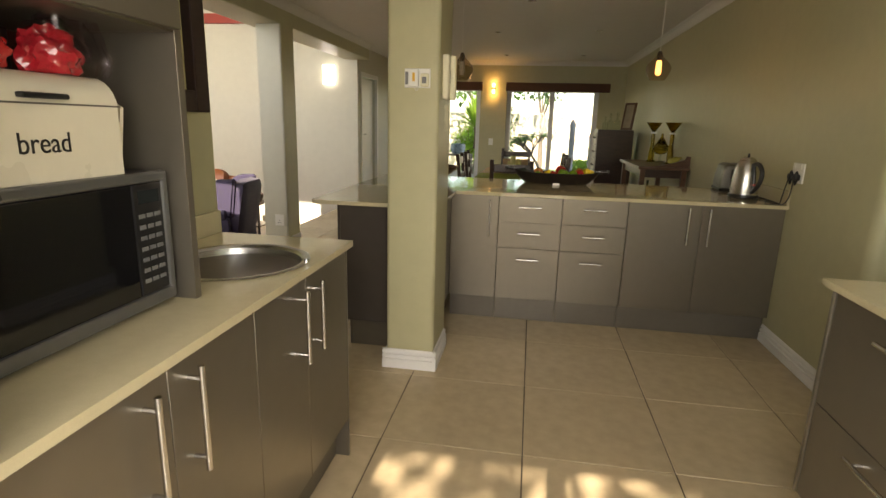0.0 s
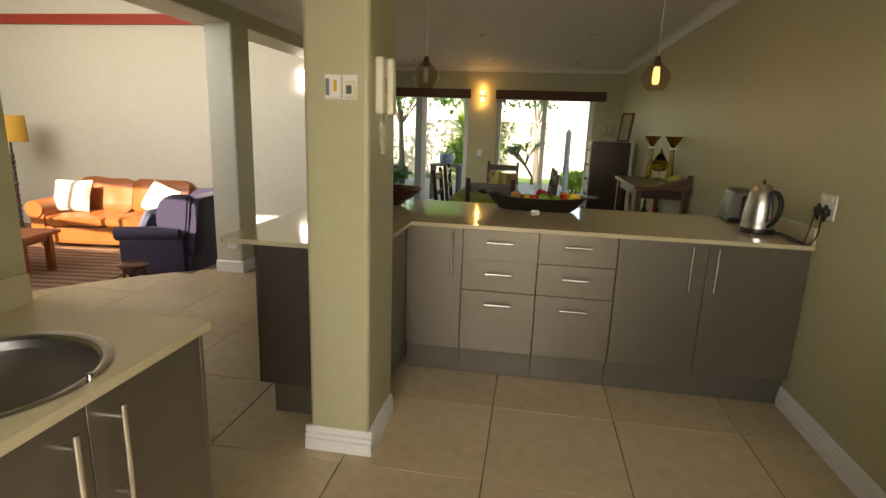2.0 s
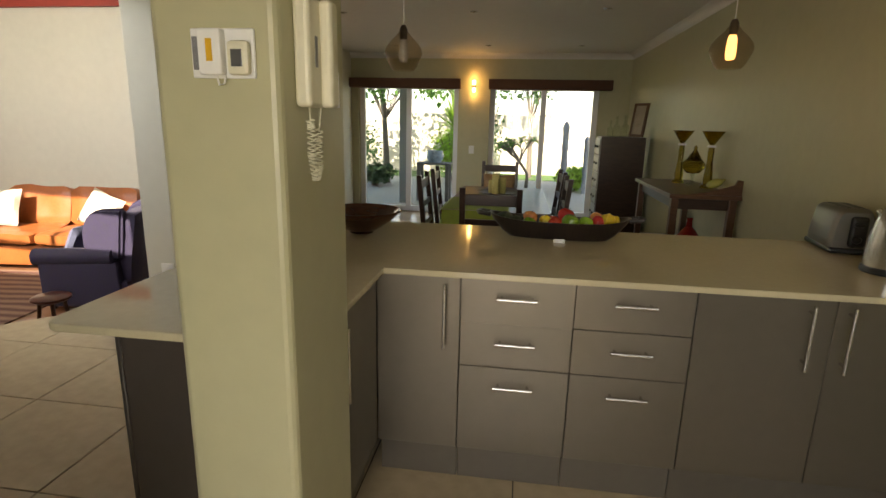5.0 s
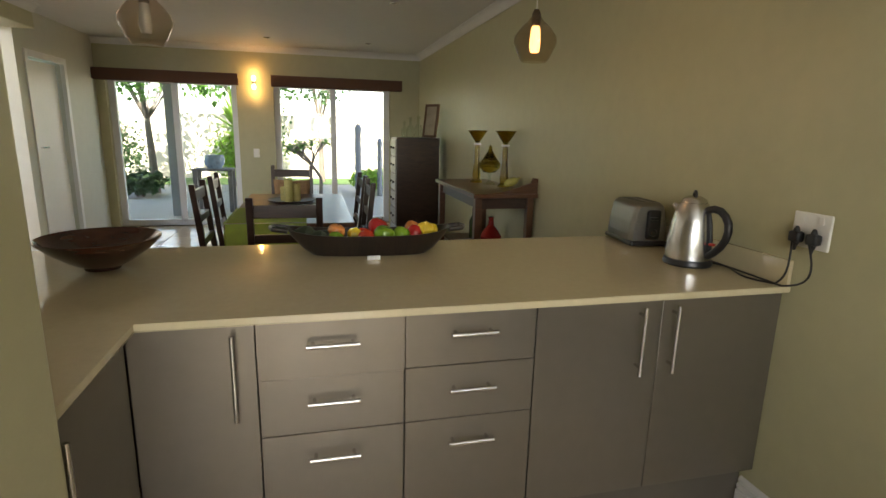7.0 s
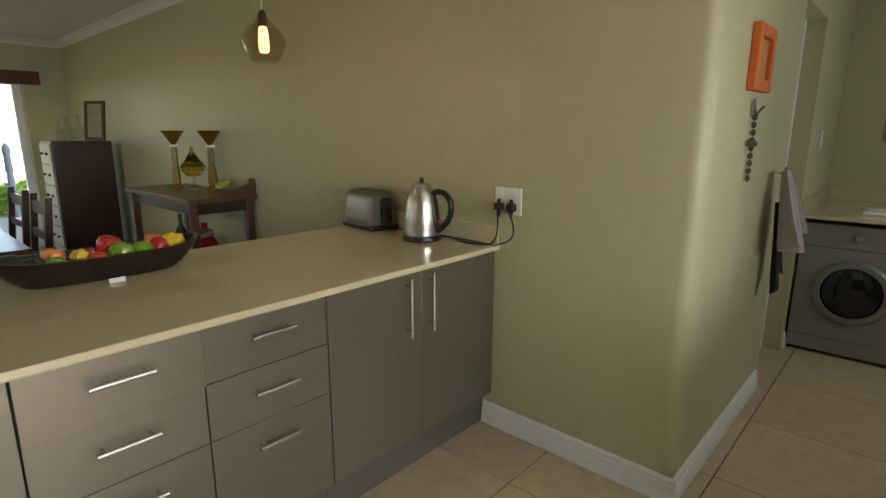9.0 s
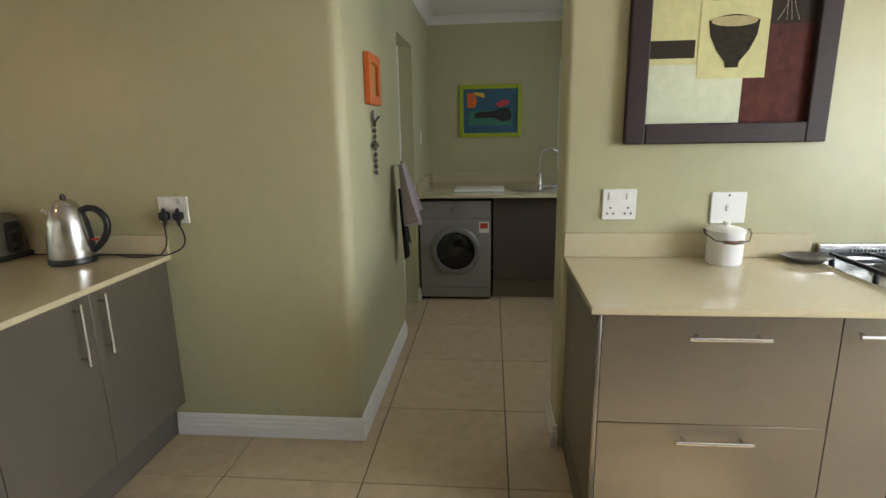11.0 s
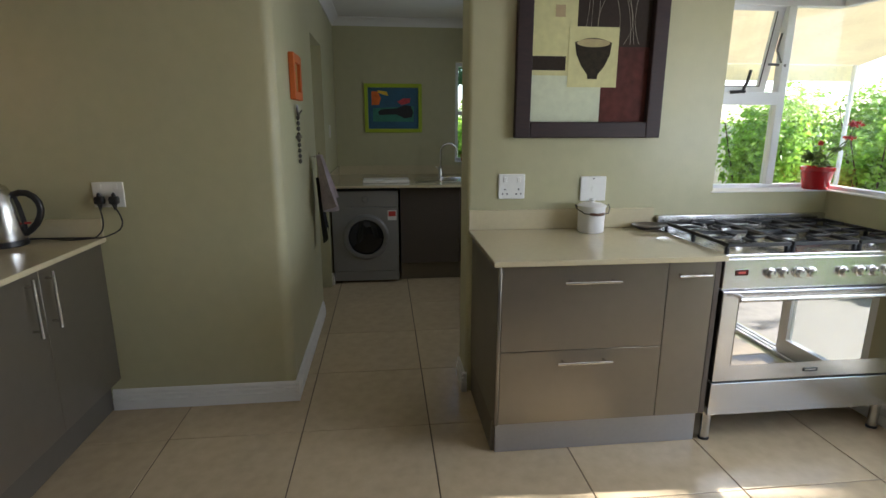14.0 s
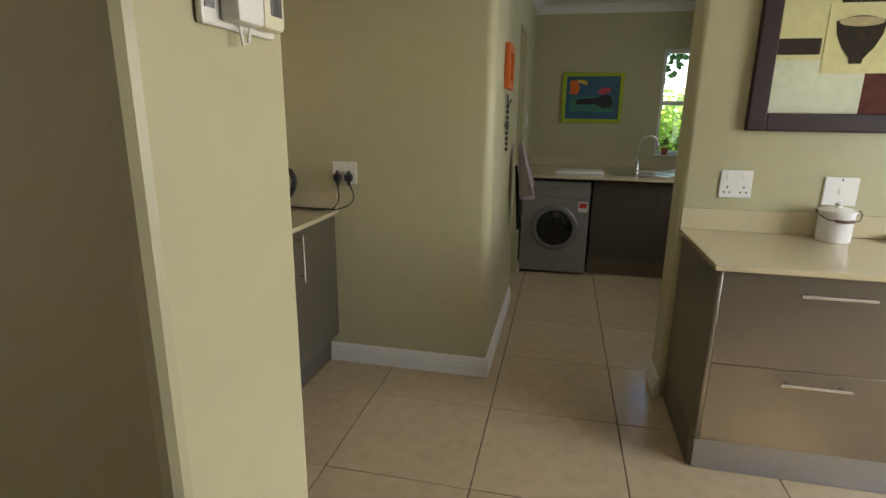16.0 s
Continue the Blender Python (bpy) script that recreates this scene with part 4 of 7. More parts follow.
tube(lv, [(WX - 0.038, 0.295, 1.588), (WX - 0.055, 0.285, 1.633), (WX - 0.05, 0.27, 1.693)], 0.008, 8)
part("window_lever", lv, BLACK, w1, "black window lever")
w2 = window_frame("window_2", "x", GLASS_Y, 0.95, WX - 0.027, WZ0 - 0.02, WZ1, [("v", 1.20, WZ0 + 0.025, WZ1 - 0.045)], "white aluminium corner window beside the stove", t1=0)
pane(w2, "x", GLASS_Y, 0.98, 1.20, WZ0 + 0.02, WZ1 - 0.03)
pane(w2, "x", GLASS_Y, 1.20, WX - 0.003, WZ0 + 0.02, WZ1 - 0.03)
setting("window_sill_1", prism(bmesh.new(), [(STOVE_X - 0.012, 0.48), (WX - 0.026, 0.47), (WX - 0.026, SOUTH_Y - 0.09), (0.95, SOUTH_Y - 0.09), (0.94, SOUTH_Y + 0.012), (STOVE_X - 0.012, SOUTH_Y + 0.012)], WZ0 - 0.001, WZ0 + 0.006), WHITE, "white painted corner window sill", "sill")

# geranium in a red pot on the sill
def leaf_cloud(bm, n, center, radii, size, seed, flat_up=0.5, hollow=0.55):
    """Many small separate leaves, each of two faces bent along its rib, spread through the outer part of a lumpy ellipsoid."""
    rnd = random.Random(seed)
    for _ in range(n):
        d = Vector((rnd.gauss(0, 1), rnd.gauss(0, 1), rnd.gauss(0, 1))).normalized()
        k = hollow + (1 - hollow) * rnd.random()
        k *= 1 + 0.35 * noise.noise(d * 2.3 + Vector((seed, 0, 0)))
        p = Vector(center) + Vector((d.x * radii[0], d.y * radii[1], d.z * radii[2])) * k
        a = Vector((rnd.gauss(0, 1), rnd.gauss(0, 1), rnd.gauss(0, 0.6))).normalized()
        nrm = (d * 0.6 + Vector((rnd.gauss(0, 0.5), rnd.gauss(0, 0.5), flat_up))).normalized()
        b = nrm.cross(a).normalized()
        a = b.cross(nrm)
        s = size * rnd.uniform(0.6, 1.3)
        w = s * 0.32
        v0, v1 = bm.verts.new(p - a * s * 0.5), bm.verts.new(p + a * s * 0.5)
        v2, v3 = bm.verts.new(p + b * w + nrm * w * 0.35), bm.verts.new(p - b * w + nrm * w * 0.35)
        bm.faces.new((v0, v2, v1))
        bm.faces.new((v0, v1, v3))
    return bm


def leaf_material(name, color, back=0.4):
    m = material(name, color, 0.45, var=0.15, scale=3, island=0.35)
    t = m.node_tree
    b = t.nodes["Principled BSDF"]
    tl, mx = t.nodes.new("ShaderNodeBsdfTranslucent"), t.nodes.new("ShaderNodeMixShader")
    mx.inputs[0].default_value = back
    src = b.inputs["Base Color"].links[0].from_socket
    t.links.new(src, tl.inputs[0])
    t.links.new(b.outputs[0], mx.inputs[1])
    t.links.new(tl.outputs[0], mx.inputs[2])
    t.links.new(mx.outputs[0], t.nodes["Material Output"].inputs[0])
    return m


LEAF = leaf_material("green_leaves", (0.10, 0.22, 0.035))
LEAF_DARK = leaf_material("dark_green_leaves", (0.045, 0.10, 0.03))
STEM = material("green_stem", (0.12, 0.16, 0.05), 0.6, var=0.1)
RED_FLOWER = material("red_petals", (0.62, 0.03, 0.015), 0.5, var=0.15, scale=30)
gp = thing("geranium", pose(1.682, -0.15, WZ0 + 0.0065) @ Matrix.Scale(0.9, 4), "red geranium in a glazed red pot on the window sill", "potted plant")
part("pot", lathe(bmesh.new(), [(0, 0), (0.066, 0), (0.069, 0.004), (0.086, 0.105), (0.091, 0.110), (0.091, 0.132), (0.084, 0.134), (0.078, 0.118), (0, 0.115)], 40), material("red_glaze", (0.42, 0.012, 0.014), 0.12, var=0.05, coat=0.3), gp, "glazed red pot")
GLEAF = leaf_material("geranium_leaves", (0.16, 0.24, 0.05), 0.35)
lb = leaf_cloud(bmesh.new(), 70, (-0.01, 0.055, 0.19), (0.055, 0.06, 0.055), 0.05, 3, 1.0, 0.2)
leaf_cloud(lb, 26, (0.0, -0.05, 0.145), (0.05, 0.06, 0.03), 0.042, 4, 1.0, 0.2)
part("leaves", leaf_cloud(lb, 14, (-0.015, -0.095, 0.235), (0.03, 0.035, 0.025), 0.04, 5, 1.0, 0.2), GLEAF, gp)
sb = bmesh.new()
heads = [(-0.04, -0.165, 0.385), (-0.03, -0.145, 0.305), (-0.02, 0.02, 0.275)]
for hx, hy, hz in heads:
    tube(sb, [(0, 0, 0.115), (hx * 0.4, hy * 0.3, 0.115 + (hz - 0.115) * 0.35), (hx * 0.8, hy * 0.8, 0.115 + (hz - 0.115) * 0.65), (hx, hy, hz)], 0.0032, 6)
part("stems", sb, STEM, gp)
for i, (hx, hy, hz) in enumerate(heads):
    part("flower_head", leaf_cloud(bmesh.new(), (60, 36, 18)[i], (hx, hy, hz), ((0.04, 0.045, 0.018), (0.034, 0.038, 0.012), (0.015, 0.018, 0.01))[i], 0.026, 20 + i, 0.6, 0.3), RED_FLOWER, gp)

# ---- pillar fittings ----
ps = thing("alarm_panel", pose(-0.491, 2.670, 1.535), "white wall plate with two small aged alarm buttons", "alarm panel")
part("plate", cube(-0.064, 0.064, -0.008, 0, -0.045, 0.045, bev=0.003), PLASTIC, ps)
a1 = part("alarm_button", cube(-0.038, 0.008, -0.03, -0.008, -0.04, 0.042, bev=0.004), PLASTIC, ps, "white alarm box with a yellow strip")
part("strip", cube(-0.02, -0.008, -0.0315, -0.0295, -0.016, 0.024), material("yellow_strip", (0.75, 0.42, 0.02), 0.4, var=0.05), a1, "yellow strip")
part("barcode", cube(-0.06, -0.046, -0.0095, -0.0078, -0.03, 0.03), material("grey_print", (0.2, 0.2, 0.2), 0.6, var=0.6, scale=400), ps, "grey printed bars")
a2 = part("panic_button", cube(0.016, 0.06, -0.026, -0.008, -0.04, 0.022, bev=0.008), CREAM_PL, ps, "yellowed panic button")
part("window", cube(0.026, 0.048, -0.0275, -0.0255, -0.025, 0.006, bev=0.001), MW, a2)
part("wire", tube(bmesh.new(), [(-0.012, -0.012, -0.04), (-0.008, -0.012, -0.058), (0.002, -0.012, -0.055), (0.006, -0.012, -0.04)], 0.002, 6), PLASTIC, ps)

ic = thing("intercom_phone", pose(-0.383, 2.79, 1.442, 0, 0, 90), "aged cream intercom handset on the pillar with a coiled cord", "intercom")
part("base", cube(-0.055, 0.045, -0.035, 0, 0.0, 0.215, bev=0.01, seg=3), CREAM_PL, ic)
part("label_strip", cube(-0.025, -0.013, -0.0365, -0.0345, 0.08, 0.14), material("grey_print_phone", (0.22, 0.22, 0.2), 0.6, var=0.6, scale=400), ic)
hs = bmesh.new()
box(hs, 0.004, 0.05, -0.060, -0.031, 0.0, 0.215, bev=0.010, seg=3)
part("handset", hs, CREAM_PL, ic)
part("handset_edge", cube(0.0505, 0.053, -0.058, -0.038, 0.002, 0.075, bev=0.001), PLASTIC, ic)
cd = bmesh.new()
pts = []
path = [Vector((-0.028, -0.02, 0.0)), Vector((-0.022, -0.02, -0.04)), Vector((-0.028, -0.022, -0.10)), Vector((-0.012, -0.024, -0.152)), Vector((0.012, -0.022, -0.13)), Vector((0.018, -0.02, -0.07)), Vector((0.012, -0.03, 0.0))]
N = 420
for k in range(N + 1):
    u = k / N * (len(path) - 1)
    i = min(int(u), len(path) - 2)
    f = u - i
    p = path[i].lerp(path[i + 1], f * f * (3 - 2 * f))
    amp = 0.0 if u < 0.6 or u > len(path) - 1.6 else 0.008
    pts.append(p + amp * Vector((math.cos(k * 0.72), math.sin(k * 0.72), 0)))
tube(cd, pts, 0.0016, 5)
part("coiled_cord", cd, CREAM_PL, ic, "coiled cream cord")
socket_plate("wall_socket", pose(-2.487, 5.17, 0.29), 0.10, 0.12, "white wall socket low on the living room pillar", tri(0, -0.015), [(0, 0.03)])

# ---- things on the counter ----
BOWLWOOD = wood("reddish_turned_wood", (0.035, 0.012, 0.006), (0.07, 0.024, 0.012), 0.22, (2, 2, 10), coat=0.3)
wbw = thing("wooden_bowl", pose(-0.66, 4.10, TOP_Z + 0.0005), "wide turned reddish wooden bowl on the worktop", "bowl")
part("bowl", lathe(bmesh.new(), [(0, 0), (0.055, 0), (0.058, 0.008), (0.10, 0.03), (0.155, 0.07), (0.188, 0.104), (0.19, 0.110), (0.186, 0.112), (0.150, 0.078), (0.095, 0.04), (0.04, 0.02), (0, 0.018)], 56), BOWLWOOD, wbw)
for i, (x, y, r) in enumerate(((0.02, 0.01, 0.035), (-0.05, 0.03, 0.03), (0.06, -0.03, 0.028))):
    single("seed_pod", moved(lathe(bmesh.new(), [(0, 0), (0.6, 0.12), (1, 0.45), (0.7, 0.8), (0, 1)], 14, sy=0.55), Matrix.Scale(r, 4)), material("pale_pod", (0.40, 0.22, 0.12), 0.5, var=0.2, scale=30), "pale dried seed pod lying in the bowl", "seed pod", pose(-0.66 + x, 4.10 + y, TOP_Z + 0.036, 20 * i, 15, 50 * i), "pods in the bowl")

TRAYWOOD = wood("black_carved_wood", (0.010, 0.007, 0.006), (0.026, 0.017, 0.012), 0.3, (10, 2, 2))
def oval_dish(L, W, H, t=0.012, n=56):
    """A boat-shaped dish, higher at its ends."""
    bm = bmesh.new()
    prof = [(0.0, 0.0), (0.70, 0.0), (0.80, 0.25), (0.93, 0.7), (1.0, 1.0), (0.965, 1.0), (0.88, 0.7), (0.75, 0.34), (0.6, 0.2), (0.0, 0.2)]
    rings = []
    for r, h in prof:
        ring = []
        for i in range(n):
            a = 2 * math.pi * i / n
            c, s_ = math.cos(a), math.sin(a)
            e = 2.6
            k = (abs(c) ** e + abs(s_) ** e) ** (-1 / e)
            x, y = L / 2 * r * k * c, W / 2 * r * k * s_
            z = H * h * (1 + 0.30 * (abs(x) / (L / 2)) ** 4)
            ring.append(bm.verts.new((x, y, z)))
        rings.append(ring)
    for a, b in zip(rings[1:-1], rings[2:]):
        for i in range(n):
            j = (i + 1) % n
            bm.faces.new((a[i], a[j], b[j], b[i]))
    bm.faces.new(rings[1][::-1])
    for k in (0, -1):
        for v in rings[k]:
            if not v.link_faces:
                bm.verts.remove(v)
    return bm


TRAY = pose(0.275, 4.22, TOP_Z + 0.0005, 0, 0, -3)
tray = thing("fruit_tray", TRAY, "long dark carved wooden tray filled with fruit", "tray")
part("dish", oval_dish(0.66, 0.21, 0.085), TRAYWOOD, tray)
for sx in (-1, 1):
    hb = bmesh.new()
    tube(hb, [(sx * 0.32, -0.035, 0.098), (sx * 0.375, -0.03, 0.105), (sx * 0.385, 0.0, 0.106), (sx * 0.375, 0.03, 0.105), (sx * 0.32, 0.035, 0.098)], 0.011, 10)
    part("handle", hb, TRAYWOOD, tray)
single("paper_tag", cube(-0.025, 0.025, -0.003, 0.003, 0, 0.016, bev=0.001), WHITE, "small white paper tag beside the fruit tray", "tag", pose(0.275, 4.085, TOP_Z + 0.0005))
FRUIT = {"green_apple": ((0.16, 0.30, 0.02), "glossy green apple in the tray"), "red_apple": ((0.42, 0.02, 0.015), "glossy red apple in the tray"),
         "lemon": ((0.70, 0.50, 0.03), "yellow lemon in the tray"), "avocado": ((0.018, 0.032, 0.014), "dark green avocado in the tray"),
         "peach": ((0.62, 0.22, 0.05), "orange and red peach in the tray"), "tomato": ((0.50, 0.04, 0.015), "ripe red tomato in the tray")}
FM = {k: material(k + "_skin", c, 0.25 if k != "avocado" else 0.5, var=0.18, scale=18, coat=0.2) for k, (c, _) in FRUIT.items()}
def fruit(kind, x, y, z, r, tilt):
    if kind == "lemon":
        prof = [(0, -1.15), (0.16, -1.05), (0.6, -0.72), (0.92, 0), (0.6, 0.72), (0.16, 1.05), (0, 1.15)]
    elif kind == "avocado":
        prof = [(0, -1.0), (0.55, -0.85), (0.9, -0.3), (0.85, 0.2), (0.55, 0.8), (0.3, 1.15), (0, 1.25)]
    else:
        prof = [(0, -0.78), (0.25, -0.86), (0.62, -0.74), (0.94, -0.3), (1.0, 0.12), (0.85, 0.55), (0.5, 0.80), (0.2, 0.80), (0.05, 0.68), (0, 0.66)]
    t = thing(kind, TRAY @ pose(x, y, z, tilt, tilt * 0.7, tilt * 3), FRUIT[kind][1], "fruit", "fruit in the tray")
    part("flesh", moved(lathe(bmesh.new(), prof, 24), Matrix.Scale(r, 4)), FM[kind], t)
    if "apple" in kind or kind == "peach":
        part("stalk", tube(bmesh.new(), [(0, 0, 0.64 * r), (0.05 * r, 0, 0.8 * r), (0.12 * r, 0, 1.05 * r)], 0.0016, 6), MIDWOOD, t)
for f in (("avocado", -0.255, 0.0, 0.075, 0.042, 80), ("avocado", -0.205, -0.02, 0.062, 0.038, 95), ("peach", -0.135, 0.025, 0.082, 0.036, 12), ("green_apple", -0.135, -0.035, 0.06, 0.036, 30),
          ("avocado", -0.17, 0.03, 0.055, 0.04, 70), ("lemon", -0.06, 0.01, 0.073, 0.032, 75), ("tomato", -0.015, -0.03, 0.064, 0.036, 10), ("red_apple", 0.035, 0.035, 0.098, 0.042, 20),
          ("green_apple", 0.055, -0.035, 0.078, 0.043, 15), ("green_apple", 0.125, -0.02, 0.070, 0.039, 40), ("peach", 0.18, 0.035, 0.09, 0.036, 25), ("red_apple", 0.185, -0.01, 0.08, 0.036, 35),
          ("lemon", 0.225, -0.015, 0.096, 0.036, 80), ("tomato", -0.02, 0.04, 0.06, 0.036, 30), ("lemon", 0.255, 0.02, 0.085, 0.034, 60)):
    fruit(*f)

# toaster
TO = pose(1.545, 4.285, TOP_Z + 0.0005, 0, 0, -6) @ Matrix.Scale(1.08, 4)
to = thing("toaster", TO, "brushed steel two-slice toaster with a black control end", "toaster")
half = [(0.079, 0.022), (0.081, 0.05), (0.076, 0.10), (0.068, 0.145)] + [(0.036 + 0.03 * math.cos(radians(a)), 0.155 + 0.03 * math.sin(radians(a))) for a in (10, 30, 50, 70, 90)]
prof = [(-x, z) for x, z in half] + half[::-1]
bm = bmesh.new()
loops = [[bm.verts.new((x * k, y, 0.022 + (z - 0.022) * kz)) for x, z in prof] for y, k, kz in ((-0.118, 0.88, 0.90), (-0.108, 0.96, 0.965), (-0.09, 1.0, 1.0), (0.09, 1.0, 1.0), (0.108, 0.96, 0.965), (0.118, 0.88, 0.90))]
bm.faces.new(loops[0]); bm.faces.new(loops[-1][::-1])
for la, lb_ in zip(loops, loops[1:]):
    for i in range(len(prof)):
        j = (i + 1) % len(prof)
        bm.faces.new((la[i], la[j], lb_[j], lb_[i]))
part("body", bm, material("satin_steel", (0.25, 0.24, 0.225), 0.38, metal=1.0, var=0.06, scale=20), to)
part("base", cube(-0.083, 0.083, -0.128, 0.128, 0.002, 0.024, bev=0.008), BLACK, to, "black plastic base")
for x in (-0.024, 0.024):
    part("slot", cube(x - 0.013, x + 0.013, -0.08, 0.08, 0.183, 0.1862), BLACK, to)
ep = part("end_panel", cube(-0.02, 0.042, -0.132, -0.112, 0.03, 0.155, bev=0.012, seg=3), BLACK, to, "black control end")
part("lever", cube(-0.014, 0.02, -0.15, -0.131, 0.115, 0.127, bev=0.004), BLACK, ep)
part("dial", moved(lathe(bmesh.new(), [(0.016, 0), (0.016, 0.008), (0.012, 0.014), (0, 0.014)], 20), pose(0.005, -0.131, 0.062, 90)), BLACK, ep)

# kettle
ke = thing("kettle", pose(1.495, 3.85, TOP_Z + 0.0005, 0, 0, 0) @ Matrix.Scale(1.07, 4), "brushed steel cordless kettle with a black handle", "kettle")
part("power_base", lathe(bmesh.new(), [(0, 0), (0.083, 0), (0.086, 0.006), (0.083, 0.02), (0.078, 0.024), (0, 0.024)], 40), BLACK, ke)
part("body", lathe(bmesh.new(), [(0, 0.0245), (0.079, 0.0245), (0.080, 0.05), (0.077, 0.10), (0.069, 0.16), (0.058, 0.205), (0.048, 0.226), (0.04, 0.232), (0, 0.233)], 44), STEEL, ke)
part("lid", lathe(bmesh.new(), [(0.046, 0.229), (0.04, 0.241), (0.022, 0.251), (0, 0.253)], 36), STEEL, ke)
part("lid_knob", tube(bmesh.new(), [(-0.008, -0.016, 0.248), (-0.007, -0.014, 0.262), (-0.003, -0.006, 0.268), (0.003, 0.006, 0.268), (0.007, 0.014, 0.262), (0.008, 0.016, 0.248)], 0.005, 8), BLACK, ke)
part("spout", tube(bmesh.new(), [(-0.012, 0.045, 0.19), (-0.02, 0.066, 0.205), (-0.024, 0.076, 0.212)], 0.016, 14, 0.011), STEEL, ke)
kh = bmesh.new()
tube(kh, [(0.016, -0.052, 0.205), (0.022, -0.078, 0.214), (0.028, -0.102, 0.210), (0.032, -0.122, 0.195), (0.035, -0.136, 0.172), (0.036, -0.140, 0.145), (0.034, -0.135, 0.115), (0.030, -0.120, 0.085), (0.024, -0.098, 0.060), (0.018, -0.076, 0.044)], 0.0135, 14)
part("handle", kh, BLACK, ke, "black curved handle")
part("gauge", tube(bmesh.new(), [(0.016, -0.052, 0.205), (0.019, -0.066, 0.16), (0.021, -0.074, 0.10), (0.019, -0.077, 0.05)], 0.011, 10), BLACK, ke, "dark strip with the water gauge")
part("switch", cube(0.012, 0.028, -0.10, -0.08, 0.085, 0.093, bev=0.002), material("red_switch", (0.5, 0.03, 0.02), 0.4, var=0), ke, "red switch")

# ---- pendants over the counter ----
SMOKE = glass("smoked_glass", (0.91, 0.87, 0.81), 0.02, 1.35, thin=True)
def pendant(x, y, zb, lit):
    t = thing("pendant_lamp", pose(x, y, zb), "smoked glass pendant lamp, " + ("lit warm, over the counter" if lit else "unlit, over the counter"), "lamp", "pendants over the counter")
    prof = [(0.048, 0.0), (0.062, 0.018), (0.080, 0.055), (0.0865, 0.075), (0.082, 0.098), (0.062, 0.125), (0.036, 0.150), (0.020, 0.170), (0.012, 0.185)]
    sh = part("shade", lathe(lathe(bmesh.new(), prof, 40), [(r - 0.002, z) for r, z in prof][::-1], 40), SMOKE, t, "smoked glass shade")
    sh.visible_shadow = False
    part("holder", lathe(bmesh.new(), [(0.0, 0.135), (0.017, 0.135), (0.018, 0.18), (0.010, 0.197), (0, 0.199)], 20), material("bronze_holder", (0.10, 0.075, 0.05), 0.35, metal=0.8, var=0.05), t)
    bm_ = lathe(bmesh.new(), [(0, 0.035), (0.016, 0.038), (0.021, 0.06), (0.018, 0.12), (0.012, 0.138)], 20)
    part("bulb", bm_, material("lit_bulb", (1.0, 0.42, 0.12), 0.4, var=0, emit=1.6) if lit else material("clear_bulb", (0.55, 0.53, 0.48), 0.1, var=0), t, "glowing warm bulb" if lit else "clear bulb")
    part("cord", tube(bmesh.new(), [(0, 0, 0.197), (0, 0, CEIL_Z - zb - 0.02)], 0.0022, 6), PLASTIC, t)
    part("ceiling_rose", lathe(bmesh.new(), [(0, 0), (0.04, 0.004), (0.045, 0.019), (0, 0.0195)], 24, (0, 0, CEIL_Z - zb - 0.02)), PLASTIC, t)
pendant(-0.48, 4.2, 1.648, False)
pendant(0.93, 4.18, 1.665, True)
pl = new("pendant_light", bpy.data.lights.new("pendant_light", "POINT"))
pl.data.energy, pl.data.color, pl.data.shadow_soft_size = 0.25, (1.0, 0.62, 0.30), 0.03
pl.location = (0.93, 4.18, 1.63)

# ---- downlights ----
def downlight(x, y, z):
    t = thing("downlight", pose(x, y, z), "small unlit recessed ceiling downlight", "ceiling light", "downlights")
    part("rim", lathe(bmesh.new(), [(0.028, -0.0005), (0.040, -0.0005), (0.041, -0.006), (0.030, -0.008), (0.028, -0.002)], 28), CHROME, t)
    part("lens", lathe(bmesh.new(), [(0.028, -0.002), (0, -0.003)], 24), material("lens_grey", (0.3, 0.3, 0.3), 0.2, var=0), t)
for x, y in ((-0.42, 7.0), (0.78, 6.9), (-0.42, 9.2), (0.80, 9.2), (0.0, 5.3), (-1.7, 7.0), (-1.7, 9.2)):
    downlight(x, y, CEIL_Z)
downlight(3.5, 2.1, 2.44)

# ---- dining area ----
SHADE_CLOTH = material("brown_woven_blind", (0.11, 0.05, 0.028), 0.8, var=0.2, scale=30, bump=0.5, bscale=150)
def slider(name, x0, x1, label):
    w = window_frame(name, "x", FAR_Y + 0.12, x0, x1, 0.0, 2.0, [("v", (x0 + x1) / 2, 0.045, 1.955)], label, t=0.08, d=0.07)
    pane(w, "x", FAR_Y + 0.12, x0 + 0.04, (x0 + x1) / 2, 0.04, 1.96)
    pane(w, "x", FAR_Y + 0.12, (x0 + x1) / 2, x1 - 0.04, 0.04, 1.96)
    part("door_handle", cube((x0 + x1) / 2 - 0.012, (x0 + x1) / 2 + 0.012, FAR_Y + 0.07, FAR_Y + 0.084, 0.85, 1.05, bev=0.003), ALU, w)
slider("door_1", -2.49, -0.90, "white framed glass sliding door to the garden")
slider("door_2", -0.42, 1.20, "white framed glass sliding door to the garden")
